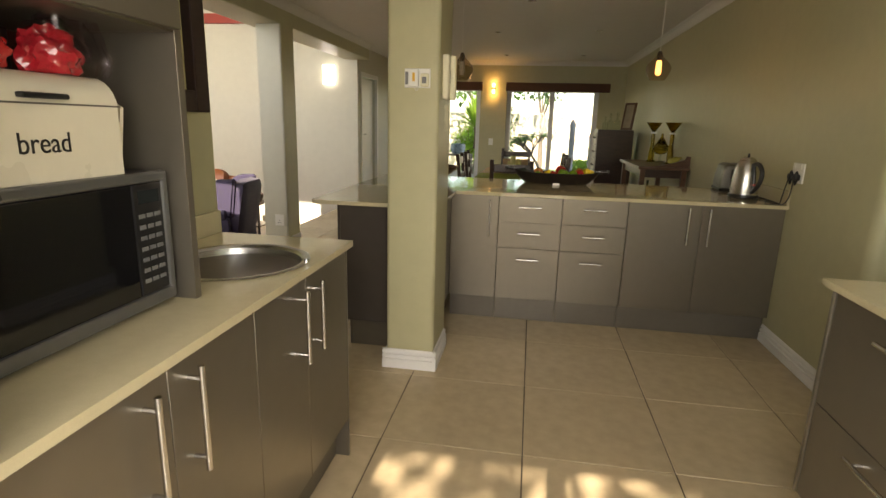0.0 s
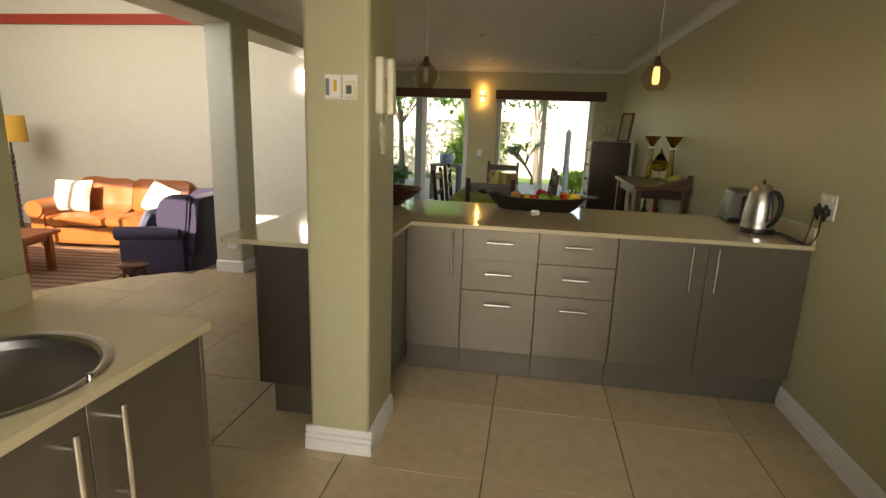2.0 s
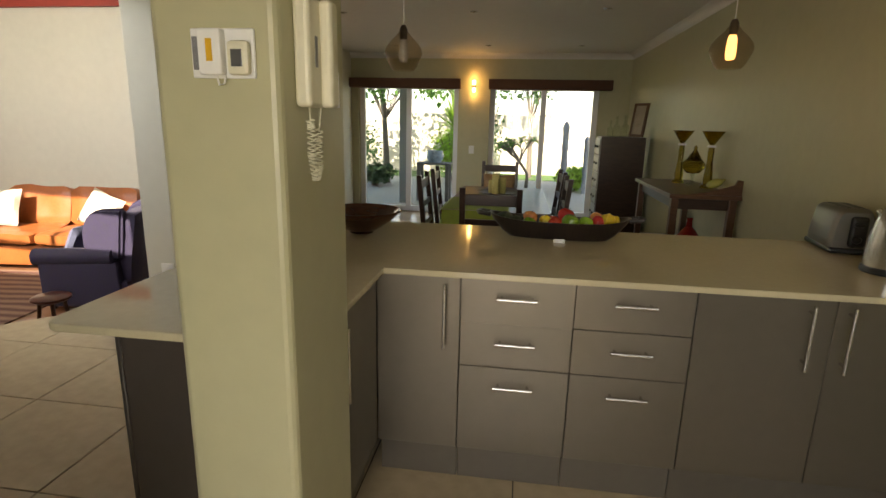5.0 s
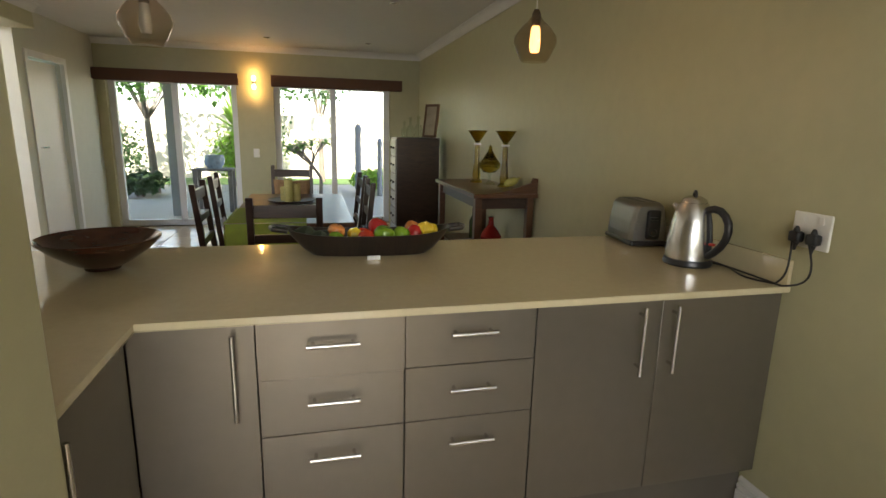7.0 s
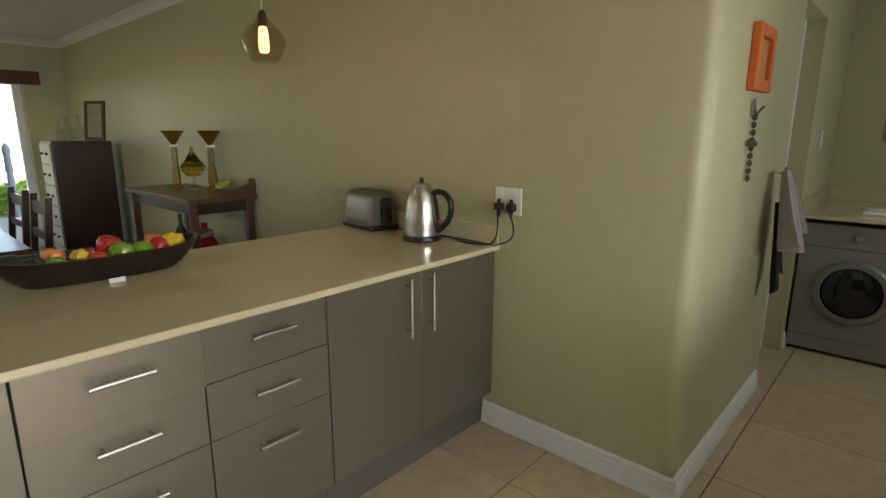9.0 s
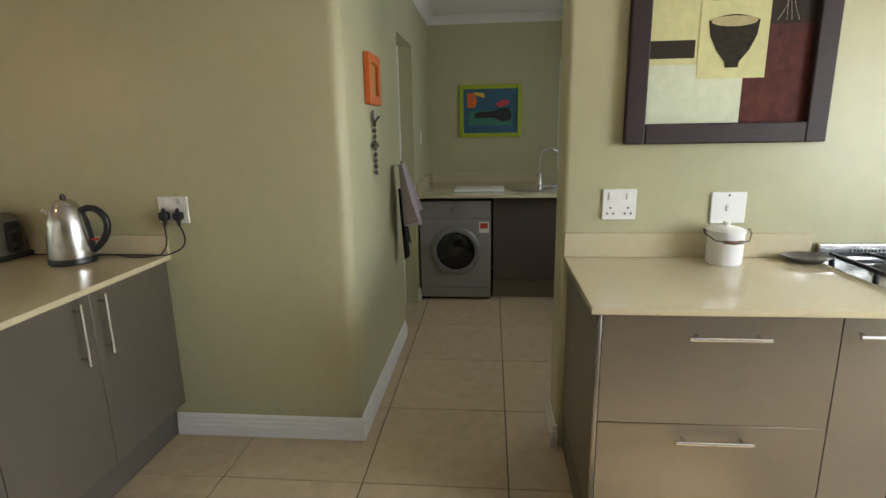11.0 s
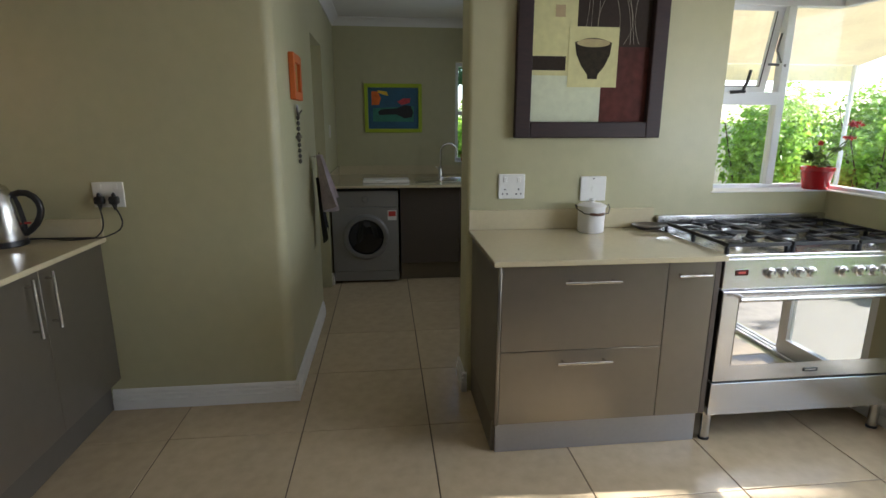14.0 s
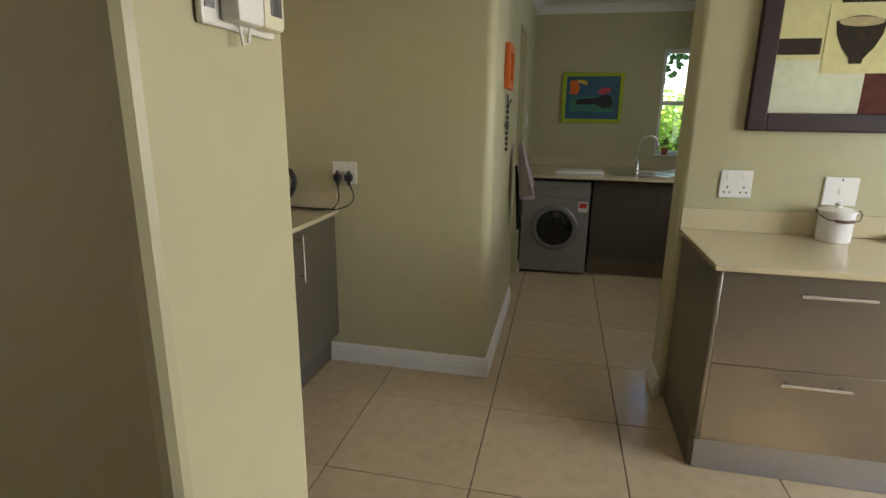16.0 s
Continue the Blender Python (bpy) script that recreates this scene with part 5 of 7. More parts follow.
def blind(x0, x1, tilt):
    t = thing("rolled_blind", pose((x0 + x1) / 2, FAR_Y - 0.03, 1.998), "brown woven blind rolled up over a glass door", "blind", "rolled blinds")
    w = (x1 - x0) / 2
    part("roll", moved(tube(bmesh.new(), [(-w, 0, 0), (w, 0, 0)], 0.045, 16), pose(0, -0.02, -0.03, 0, tilt)), SHADE_CLOTH, t)
    part("valance", moved(cube(-w, w, -0.012, 0.0, -0.075, 0.06, bev=0.002), pose(0, -0.03 - 0.05, 0.005, 0, tilt)), SHADE_CLOTH, t)
    part("rail", moved(cube(-w, w, -0.08, 0.028, 0.045, 0.062, bev=0.002), pose(0, 0, 0.01, 0, tilt)), MIDWOOD, t)
blind(-2.60, -0.865, 0)
blind(-0.44, 1.36, 0)
sc = thing("wall_sconce", pose(-0.666, FAR_Y, 1.965), "lit up-and-down wall sconce between the glass doors", "lamp")
part("wall_plate", moved(lathe(bmesh.new(), [(0.035, 0.0), (0.035, 0.012), (0, 0.014)], 24), pose(0, -0.0005, 0, 90)), MW, sc)
part("arm", tube(bmesh.new(), [(0, -0.01, 0), (0, -0.06, 0)], 0.012, 10), MW, sc)
for z in (0.055, -0.055):
    part("bulb", lathe(bmesh.new(), [(0, -0.035), (0.022, -0.03), (0.027, 0.0), (0.022, 0.03), (0, 0.035)], 18, (0, -0.06, z)), material("sconce_bulb", (1.0, 0.60, 0.20), 0.4, var=0, emit=5.0), sc, "glowing warm bulb")
for z in (0.13, -0.13):
    l = new("sconce_light", bpy.data.lights.new("sconce_light", "POINT"))
    l.data.energy, l.data.color, l.data.shadow_soft_size = 0.35, (1.0, 0.55, 0.18), 0.03
    l.location = (-0.666, FAR_Y - 0.09, 1.965 + z)
socket_plate("wall_switch", pose(-0.68, FAR_Y, 1.02), 0.08, 0.12, "white light switch between the glass doors", [], [(0, 0)])

wd = tagged(new("door_3"), "white panelled side door with a lever handle, closed", "door", kind="structure")
part("leaf", cube(-2.70, -2.662, 8.36, 9.10, 0.01, 1.99, bev=0.003), WHITE, wd)
dfm = bmesh.new()
box(dfm, -2.63, -2.585, 8.27, 8.335, 0, 2.07, bev=0.003); box(dfm, -2.63, -2.585, 9.125, 9.19, 0, 2.07, bev=0.003); box(dfm, -2.63, -2.585, 8.335, 9.125, 2.005, 2.07, bev=0.003)
part("door_frame", dfm, WHITE, wd)
part("door_handle", tube(tube(bmesh.new(), [(-2.662, 8.46, 1.12), (-2.61, 8.46, 1.12)], 0.009, 8), [(-2.61, 8.46, 1.12), (-2.61, 8.57, 1.12)], 0.009, 8), CHROME, wd, "chrome lever handle")

# dining table
dt = thing("dining_table", pose(-0.09, 6.62, 0), "long dark wooden dining table with a green cloth runner", "table")
part("tabletop", cube(-0.43, 0.43, -0.85, 0.85, 0.715, 0.75, bev=0.006), MIDWOOD, dt)
part("apron", cube(-0.37, 0.37, -0.79, 0.79, 0.63, 0.714), DARKWOOD, dt)
for x in (-0.37, 0.37):
    for y in (-0.79, 0.79):
        part("leg", cube(x - 0.035, x + 0.035, y - 0.035, y + 0.035, 0, 0.714, bev=0.006), DARKWOOD, dt)
GREENCLOTH = material("green_cloth", (0.26, 0.33, 0.05), 0.85, var=0.2, scale=25, bump=0.4, bscale=300)
single("table_runner", box(box(box(bmesh.new(), -0.42, 0.10, -0.80, -0.1, 0.7505, 0.754), -0.42, 0.10, -0.858, -0.851, 0.52, 0.753), -0.437, -0.431, -0.80, -0.1, 0.58, 0.753), GREENCLOTH, "green cloth runner hanging over the table edge", "table runner", pose(-0.09, 6.62, 0))

def chair(name_group, m, label):
    t = thing("dining_chair", m, label, "chair", name_group)
    part("seat", cube(-0.21, 0.21, -0.2, 0.21, 0.42, 0.455, bev=0.01), DARKWOOD, t)
    part("cushion", cube(-0.2, 0.2, -0.19, 0.19, 0.456, 0.495, bev=0.018, seg=3), GREENCLOTH, t, "green seat cushion")
    for x in (-0.19, 0.19):
        part("front_leg", cube(x - 0.019, x + 0.019, -0.19, -0.152, 0, 0.42, bev=0.004), DARKWOOD, t)
        b = bmesh.new()
        box(b, x - 0.019, x + 0.019, 0.165, 0.203, 0, 0.46, bev=0.004)
        box(b, x - 0.019, x + 0.019, 0.165, 0.203, 0.44, 1.0, bev=0.004)
        for v in b.verts:
            if v.co.z > 0.5:
                v.co.y += 0.12 * (v.co.z - 0.5)
        part("back_post", b, DARKWOOD, t)
    for z in (0.60, 0.76, 0.92):
        h_ = 0.05 if z < 0.9 else 0.075
        part("back_slat", moved(cube(-0.172, 0.172, -0.011, 0.011, -h_ / 2, h_ / 2, bev=0.004), pose(0, 0.187 + 0.12 * (z - 0.5), z)), DARKWOOD, t)
    part("stretcher", cube(-0.172, 0.172, -0.18, -0.162, 0.2, 0.23, bev=0.003), DARKWOOD, t)
    return t
ch = chair("chairs round the table", pose(-0.10, 5.43, 0, 0, 0, 180), "dark wooden dining chair with a green cushion at the table")
for m in (pose(-0.48, 6.1, 0, 0, 0, 90), pose(-0.48, 6.75, 0, 0, 0, 92), pose(0.25, 6.2, 0, 0, 0, -90), pose(0.25, 6.85, 0, 0, 0, -88), pose(-0.14, 7.62, 0, 0, 0, 0)):
    copy_thing(ch, m)
# centre piece
pt = single("wooden_platter", lathe(bmesh.new(), [(0, 0), (0.12, 0), (0.20, 0.02), (0.205, 0.026), (0.19, 0.022), (0.11, 0.01), (0, 0.01)], 40), MIDWOOD, "round wooden platter on the dining table", "platter", pose(-0.12, 6.86, 0.7505))
WAX = material("cream_wax", (0.60, 0.54, 0.20), 0.5, var=0.05)
for x, y, h_, r in ((-0.14, 6.80, 0.19, 0.035), (-0.075, 6.84, 0.15, 0.033), (-0.18, 6.88, 0.12, 0.033)):
    c = thing("candle", pose(x, y, 0.7615), "thick cream pillar candle on the platter", "candle", "candles on the platter")
    part("wax", lathe(bmesh.new(), [(0, 0), (r, 0), (r, h_), (r * 0.85, h_ + 0.002), (r * 0.6, h_ - 0.006), (0, h_ - 0.008)], 24), WAX, c)
    part("wick", tube(bmesh.new(), [(0, 0, h_ - 0.009), (0.002, 0, h_ + 0.008)], 0.0013, 5), BLACK, c)
def cushion(m, w, h_, d, mat, label, name="cushion"):
    bm = bmesh.new()
    bmesh.ops.create_grid(bm, x_segments=14, y_segments=14, size=1)
    top = [v for v in bm.verts]
    g = bmesh.ops.duplicate(bm, geom=bm.verts[:] + bm.edges[:] + bm.faces[:])
    low = [v for v in g["geom"] if isinstance(v, bmesh.types.BMVert)]
    for vs, s_ in ((top, 1), (low, -1)):
        for v in vs:
            x, y = v.co.x, v.co.y
            f = max(0.0, (1 - x ** 4) * (1 - y ** 4)) ** 0.6
            p = 1 - 0.07 * (1 - abs(x)) * abs(y) ** 3 - 0.07 * (1 - abs(y)) * abs(x) ** 3
            v.co = Vector((x * p * w / 2, y * p * h_ / 2, s_ * d / 2 * f * (1 + 0.15 * noise.noise(Vector((x * 2, y * 2, w))))))
    bmesh.ops.remove_doubles(bm, verts=bm.verts, dist=0.0005)
    return single(name, bm, mat, label, "cushion", m)
cushion(pose(-0.14, 7.69, 0.70, 78, 0, 0), 0.36, 0.34, 0.11, material("patterned_cushion", (0.38, 0.24, 0.12), 0.85, var=0.5, scale=14), "patterned ochre cushion against the end chair")

# tall dark cabinet in the corner
tc = thing("tall_cabinet", pose(1.24, 8.50, 0) @ Matrix.Diagonal((1, 1, 1.066, 1)), "tall dark wooden chest of small drawers in the corner", "cabinet")
part("body", cube(-0.21, 0.30, -0.20, 0.22, 0.0, 1.22, bev=0.004), DARKWOOD, tc)
INLAY = material("worn_silver_front", (0.35, 0.34, 0.32), 0.4, metal=0.4, var=0.25, scale=12)
for k in range(6):
    d = part("drawer_front", cube(-0.225, -0.211, -0.185, 0.205, 0.07 + 0.19 * k, 0.245 + 0.19 * k, bev=0.003), INLAY, tc, "worn silver drawer front")
    for y in (-0.08, 0.10):
        part("knob", moved(lathe(bmesh.new(), [(0.008, 0), (0.014, 0.014), (0.01, 0.02), (0, 0.021)], 12), pose(-0.225, y, 0.157 + 0.19 * k, 0, -90)), IRON, d)
ph = thing("photo_frame", pose(1.46, 8.53, 1.3015, -8, 0, -60), "dark leaning photo frame on the tall cabinet", "photo frame")
part("frame", box(box(box(box(bmesh.new(), -0.12, -0.09, -0.01, 0.01, 0, 0.40), 0.09, 0.12, -0.01, 0.01, 0, 0.40), -0.09, 0.09, -0.01, 0.01, 0, 0.03), -0.09, 0.09, -0.01, 0.01, 0.37, 0.40), MIDWOOD, ph)
part("picture", cube(-0.09, 0.09, -0.002, 0.002, 0.03, 0.37), material("faded_print", (0.32, 0.27, 0.2), 0.4, var=0.3, scale=10), ph)
BOTTLE = glass("clear_glass", (0.90, 0.93, 0.90), 0.03, 1.45, thin=True)
for i, (x, y, s_) in enumerate(((1.13, 8.38, 1.0), (1.21, 8.43, 1.25), (1.31, 8.44, 1.35))):
    b = thing("decanter", pose(x, y, 1.3015), "clear glass decanter on the tall cabinet", "bottle", "decanters on the cabinet")
    part("bottle", moved(lathe(bmesh.new(), [(0, 0), (0.034, 0), (0.036, 0.01), (0.036, 0.08), (0.03, 0.10), (0.012, 0.115), (0.011, 0.15), (0.015, 0.155), (0, 0.156)], 20), Matrix.Scale(s_, 4)), BOTTLE, b)
    part("stopper", moved(lathe(bmesh.new(), [(0, 0.156), (0.016, 0.165), (0.012, 0.185), (0, 0.19)], 14), Matrix.Scale(s_, 4)), BOTTLE, b)

# console table with glass candlesticks
stb = thing("console_table", pose(1.385, 6.2, 0) @ Matrix.Diagonal((1, 1.06, 1.023, 1)), "tall dark wooden console table against the wall", "console table")
part("tabletop", cube(-0.24, 0.245, -0.56, 0.56, 0.91, 0.94, bev=0.005), MIDWOOD, stb)
part("apron", cube(-0.19, 0.20, -0.50, 0.50, 0.83, 0.909), DARKWOOD, stb)
part("end_scroll", moved(prism(bmesh.new(), [(-0.12, 0.9405), (0.24, 0.9405), (0.24, 1.045), (0.205, 1.05), (0.19, 1.015), (0.10, 0.985), (-0.02, 0.955)], 0.53, 0.55), pose(0, 0, 0, 90)), MIDWOOD, stb)
for x in (-0.19, 0.205):
    for y in (-0.50, 0.50):
        part("leg", cube(x - 0.025, x + 0.025, y - 0.025, y + 0.025, 0, 0.909, bev=0.004), MIDWOOD, stb)
part("shelf", cube(-0.17, 0.19, -0.48, 0.48, 0.44, 0.46), MIDWOOD, stb)
AMBER = glass("amber_glass", (0.52, 0.38, 0.05), 0.02, 1.4)
def candlestick(x, y, s_):
    t = thing("glass_candlestick", pose(x, y, 0.9625), "tall amber glass candlestick on the console table", "candlestick", "amber candlesticks")
    part("stem", moved(lathe(bmesh.new(), [(0, 0), (0.05, 0), (0.052, 0.008), (0.032, 0.03), (0.036, 0.07), (0.030, 0.13), (0.022, 0.20), (0.024, 0.28), (0.02, 0.32), (0.028, 0.33), (0.02, 0.34), (0, 0.34)], 24), Matrix.Scale(s_, 4)), AMBER, t)
    part("cup", moved(lathe(bmesh.new(), [(0.014, 0.34), (0.03, 0.36), (0.062, 0.41), (0.086, 0.445), (0.083, 0.446), (0.055, 0.41), (0.02, 0.365), (0, 0.36)], 28), Matrix.Scale(s_, 4)), AMBER, t, "flared amber glass cup")
    part("collar", moved(lathe(bmesh.new(), [(0.031, 0.322), (0.033, 0.33), (0.031, 0.338)], 20), Matrix.Scale(s_, 4)), WHITE, t)
candlestick(1.43, 6.47, 0.98)
candlestick(1.545, 6.1, 0.98)
ld = thing("lidded_dish", pose(1.49, 6.3, 0.9625), "amber glass footed dish with a pointed lid", "dish")
part("foot", lathe(bmesh.new(), [(0, 0), (0.05, 0), (0.05, 0.006), (0.014, 0.025), (0.012, 0.07), (0.02, 0.09), (0, 0.09)], 24), BOTTLE, ld, "clear glass foot")
part("dish", lathe(bmesh.new(), [(0, 0.0905), (0.05, 0.10), (0.085, 0.14), (0.09, 0.16), (0, 0.161)], 28), AMBER, ld)
part("lid", lathe(bmesh.new(), [(0.092, 0.1615), (0.085, 0.18), (0.055, 0.215), (0.035, 0.25), (0.015, 0.28), (0.012, 0.295), (0.016, 0.305), (0, 0.325)], 28), AMBER, ld)
single("glass_bird", moved(lathe(bmesh.new(), [(0, -1), (0.35, -0.75), (0.55, -0.2), (0.5, 0.3), (0.25, 0.7), (0.1, 1.2), (0, 1.6)], 18, sy=0.7), Matrix.Scale(0.085, 4)), material("yellow_green_glass", (0.45, 0.42, 0.10), 0.15, var=0.2, scale=20, coat=0.4), "mottled yellow glass ornament lying on the console table", "ornament", pose(1.555, 5.95, 1.017, 75, 0, 120))
rv = thing("red_bottle", pose(1.47, 6.15, 0.4715), "red round vase with a dark neck on the lower shelf", "vase")
part("vase", lathe(bmesh.new(), [(0, 0), (0.06, 0), (0.085, 0.04), (0.09, 0.08), (0.06, 0.13), (0.025, 0.17), (0.02, 0.22), (0.024, 0.24), (0, 0.241)], 28), material("red_lacquer", (0.30, 0.02, 0.015), 0.25, var=0.1), rv)
single("green_bottle", lathe(bmesh.new(), [(0, 0), (0.035, 0), (0.037, 0.01), (0.037, 0.15), (0.014, 0.20), (0.013, 0.27), (0.016, 0.28), (0, 0.281)], 22), material("dark_green_bottle", (0.03, 0.05, 0.012), 0.12, var=0.1), "dark green bottle on the lower shelf", "bottle", pose(1.43, 6.5, 0.4715))
# ---- picture beside the round sink ----
pc = thing("framed_picture", pose(WEST_X + 0.002, 1.0, 1.34), "dark-framed print in pale yellow on the sink wall", "picture")
fb = bmesh.new()
for a in ((0, 0.074, 0, 0.75), (0.726, 0.80, 0, 0.75), (0.074, 0.726, 0, 0.07), (0.074, 0.726, 0.68, 0.75)):
    box(fb, 0, 0.045, a[0], a[1], a[2], a[3], bev=0.005)
part("frame", fb, bpy.data.materials["mahogany_frame"], pc, "dark mahogany frame")
mt = part("print", cube(0, 0.008, 0.074, 0.726, 0.07, 0.68), material("pale_yellow_print", (0.50, 0.48, 0.20), 0.5, var=0.12, scale=6), pc, "pale yellow print")
part("painted_field", cube(0.008, 0.0088, 0.074, 0.53, 0.07, 0.225), C_RED, mt, "maroon field")
part("painted_field", cube(0.008, 0.0085, 0.575, 0.726, 0.07, 0.68), material("straw_print", (0.55, 0.50, 0.24), 0.5, var=0.12, scale=6), mt)
part("painted_bowl", moved(prism(bmesh.new(), arc(0, 0, 0.21, 180, 360, 20), 0, 0.0012), pose(0.0087, 0.35, 0.52, 90, 0, 90)), material("olive_print", (0.20, 0.19, 0.06), 0.5, var=0.2, scale=12), mt, "olive painted bowl")
st_ = part("stamp", cube(0.0085, 0.0098, 0.61, 0.675, 0.13, 0.225), material("tan_stamp", (0.45, 0.34, 0.18), 0.6, var=0.15, scale=60), mt)
for k in range(5):
    part("text_line", cube(0.0098, 0.0104, 0.62, 0.665, 0.145 + k * 0.015, 0.148 + k * 0.015), C_DARK, st_)

# ---- passage and scullery ----
ob = thing("orange_frame", pose(2.15, CORNER_Y, 1.545), "small orange picture frame on the passage wall", "picture")
fb = bmesh.new()
for a in ((-0.13, -0.085, 0, 0.24), (0.085, 0.13, 0, 0.24), (-0.085, 0.085, 0, 0.045), (-0.085, 0.085, 0.195, 0.24)):
    box(fb, a[0], a[1], -0.03, -0.001, a[2], a[3], bev=0.004)
part("frame", fb, material("orange_paint", (0.60, 0.13, 0.02), 0.5, var=0.15, scale=20), ob, "orange painted frame")
part("picture", cube(-0.085, 0.085, -0.012, -0.001, 0.045, 0.195), material("ochre_print", (0.45, 0.22, 0.05), 0.6, var=0.3, scale=20), ob)
PEWTER = material("dark_pewter", (0.16, 0.15, 0.14), 0.35, metal=0.8, var=0.2, scale=60)
hk = thing("ornamental_cross", pose(2.15, CORNER_Y, 1.195), "slim dark metal ornamental cross hanging on the wall", "ornament")
cb = bmesh.new()
for k in range(9):
    lathe(cb, [(0, 0), (0.008, 0.006), (0.011, 0.015), (0.008, 0.024), (0, 0.03)], 10, (0, -0.014, 0.03 * k))
part("beaded_stem", cb, PEWTER, hk)
part("cross_arm", tube(bmesh.new(), [(-0.05, -0.014, 0.15), (-0.02, -0.018, 0.155), (0.02, -0.018, 0.155), (0.05, -0.014, 0.15)], 0.011, 10), PEWTER, hk)
part("crown", tube(bmesh.new(), [(-0.03, -0.014, 0.31), (-0.035, -0.02, 0.28), (0, -0.02, 0.265), (0.035, -0.02, 0.28), (0.05, -0.03, 0.295)], 0.005, 8), PEWTER, hk)
for x in (-0.025, -0.008, 0.009):
    part("prong", tube(bmesh.new(), [(x, -0.014, 0.27), (x, -0.014, 0.325)], 0.0035, 6), PEWTER, hk)
def cloth(m, w, h_, mat, label, folds=3, depth=0.03, seed=1):
    bm = bmesh.new()
    nx, nz = 18, 14
    grid = []
    for s_ in (0, 0.006):
        rows = []
        for k in range(nz + 1):
            v = k / nz
            row = []
            for i in range(nx + 1):
                u = i / nx
                spread = 0.45 + 0.55 * min(1, v * 1.6)
                x = (u - 0.5) * w * spread
                y = -0.02 - s_ - depth * (0.5 + 0.5 * math.sin(u * folds * 6.28 + seed)) * (0.4 + v) - 0.03 * v
                z = -v * h_ * (1 - 0.12 * math.cos(u * 5 + seed) * v)
                row.append(bm.verts.new((x, y, z)))
            rows.append(row)
        grid.append(rows)
    for rows in grid:
        for a, b in zip(rows, rows[1:]):
            for i in range(nx):
                bm.faces.new((a[i], a[i + 1], b[i + 1], b[i]))
    for k in range(nz):
        for i in (0, nx):
            bm.faces.new((grid[0][k][i], grid[0][k + 1][i], grid[1][k + 1][i], grid[1][k][i]))
    for k in (0, nz):
        for i in range(nx):
            bm.faces.new((grid[0][k][i], grid[0][k][i + 1], grid[1][k][i + 1], grid[1][k][i]))
    return single("dish_towel", bm, mat, label, "towel", m)
cloth(pose(2.68, CORNER_Y - 0.02, 1.215), 0.25, 0.34, material("white_pink_cotton", (0.48, 0.42, 0.46), 0.9, var=0.3, scale=10, bump=0.3, bscale=400), "white and pink cotton dish towel hanging by the doorway", 2, 0.07, 1)
cloth(pose(2.72, CORNER_Y - 0.004, 1.06), 0.12, 0.40, material("black_cotton", (0.02, 0.02, 0.022), 0.9, var=0.2, scale=20), "black cotton cloth hanging behind the towel", 2, 0.02, 2)
single("towel_hook", tube(bmesh.new(), [(0, 0, 0), (0, -0.035, 0), (0, -0.05, 0.01), (0, -0.055, 0.03)], 0.005, 8), CHROME, "small chrome towel hook on the passage wall", "hook", pose(2.68, CORNER_Y, 1.205))
d4 = tagged(new("door_4"), "cream painted passage door standing closed in a white frame", "door", kind="structure")
part("leaf", cube(DOOR_A + 0.04, DOOR_B - 0.04, CORNER_Y + 0.14, CORNER_Y + 0.18, 0.005, 1.99), PAINT_IN, d4)
fb = bmesh.new()
box(fb, DOOR_A, DOOR_A + 0.04, CORNER_Y + 0.10, CORNER_Y + 0.2, 0, 2.03); box(fb, DOOR_B - 0.04, DOOR_B, CORNER_Y + 0.10, CORNER_Y + 0.2, 0, 2.03); box(fb, DOOR_A + 0.04, DOOR_B - 0.04, CORNER_Y + 0.10, CORNER_Y + 0.2, 1.99, 2.03)
part("door_frame", fb, WHITE, d4)
socket_plate("wall_switch", pose(4.0, CORNER_Y, 1.35), 0.07, 0.11, "white switch on the scullery wall", [], [(0, 0)])

wm = thing("washing_machine", pose(3.715, 2.66, 0, 0, 0, -90), "silver-grey front-loading washing machine under the worktop", "washing machine")
SILVER = material("silver_grey_enamel", (0.27, 0.265, 0.255), 0.4, metal=0.25, var=0.03)
part("body", cube(0.005, 0.59, 0.012, 0.47, 0.02, 0.842, bev=0.006), SILVER, wm)
part("control_panel", cube(0.005, 0.59, 0.0, 0.0115, 0.70, 0.842, bev=0.005), SILVER, wm)
part("dial", moved(lathe(bmesh.new(), [(0.028, 0), (0.028, 0.012), (0.022, 0.02), (0, 0.021)], 24), pose(0.30, 0, 0.77, 90)), SILVER, wm, "round programme dial")
part("button", moved(lathe(bmesh.new(), [(0.011, 0), (0.011, 0.008), (0, 0.008)], 16), pose(0.40, 0, 0.77, 90)), SILVER, wm)
part("front", cube(0.005, 0.59, 0.002, 0.0115, 0.115, 0.696, bev=0.004), SILVER, wm)
part("kick_plate", cube(0.005, 0.59, 0.004, 0.0115, 0.025, 0.112, bev=0.003), SILVER, wm)
dr = part("porthole", moved(lathe(bmesh.new(), [(0.205, 0), (0.205, 0.012), (0.19, 0.028), (0.162, 0.03), (0.155, 0.02)], 44), pose(0.30, 0.002, 0.43, 90)), material("grey_ring", (0.22, 0.22, 0.215), 0.35, metal=0.3, var=0.03), wm, "grey porthole ring")
part("glass_door", moved(lathe(bmesh.new(), [(0.156, 0.012), (0.13, 0.03), (0.07, 0.042), (0, 0.045)], 40), pose(0.30, 0.002, 0.43, 90)), DARKGLASS, dr, "dark round glass door")
part("door_catch", cube(0.475, 0.50, -0.036, -0.01, 0.39, 0.47, bev=0.005), SILVER, dr)
lb = part("energy_sticker", cube(0.495, 0.575, 0.0005, 0.002, 0.58, 0.67), WHITE, wm, "white and red sticker")
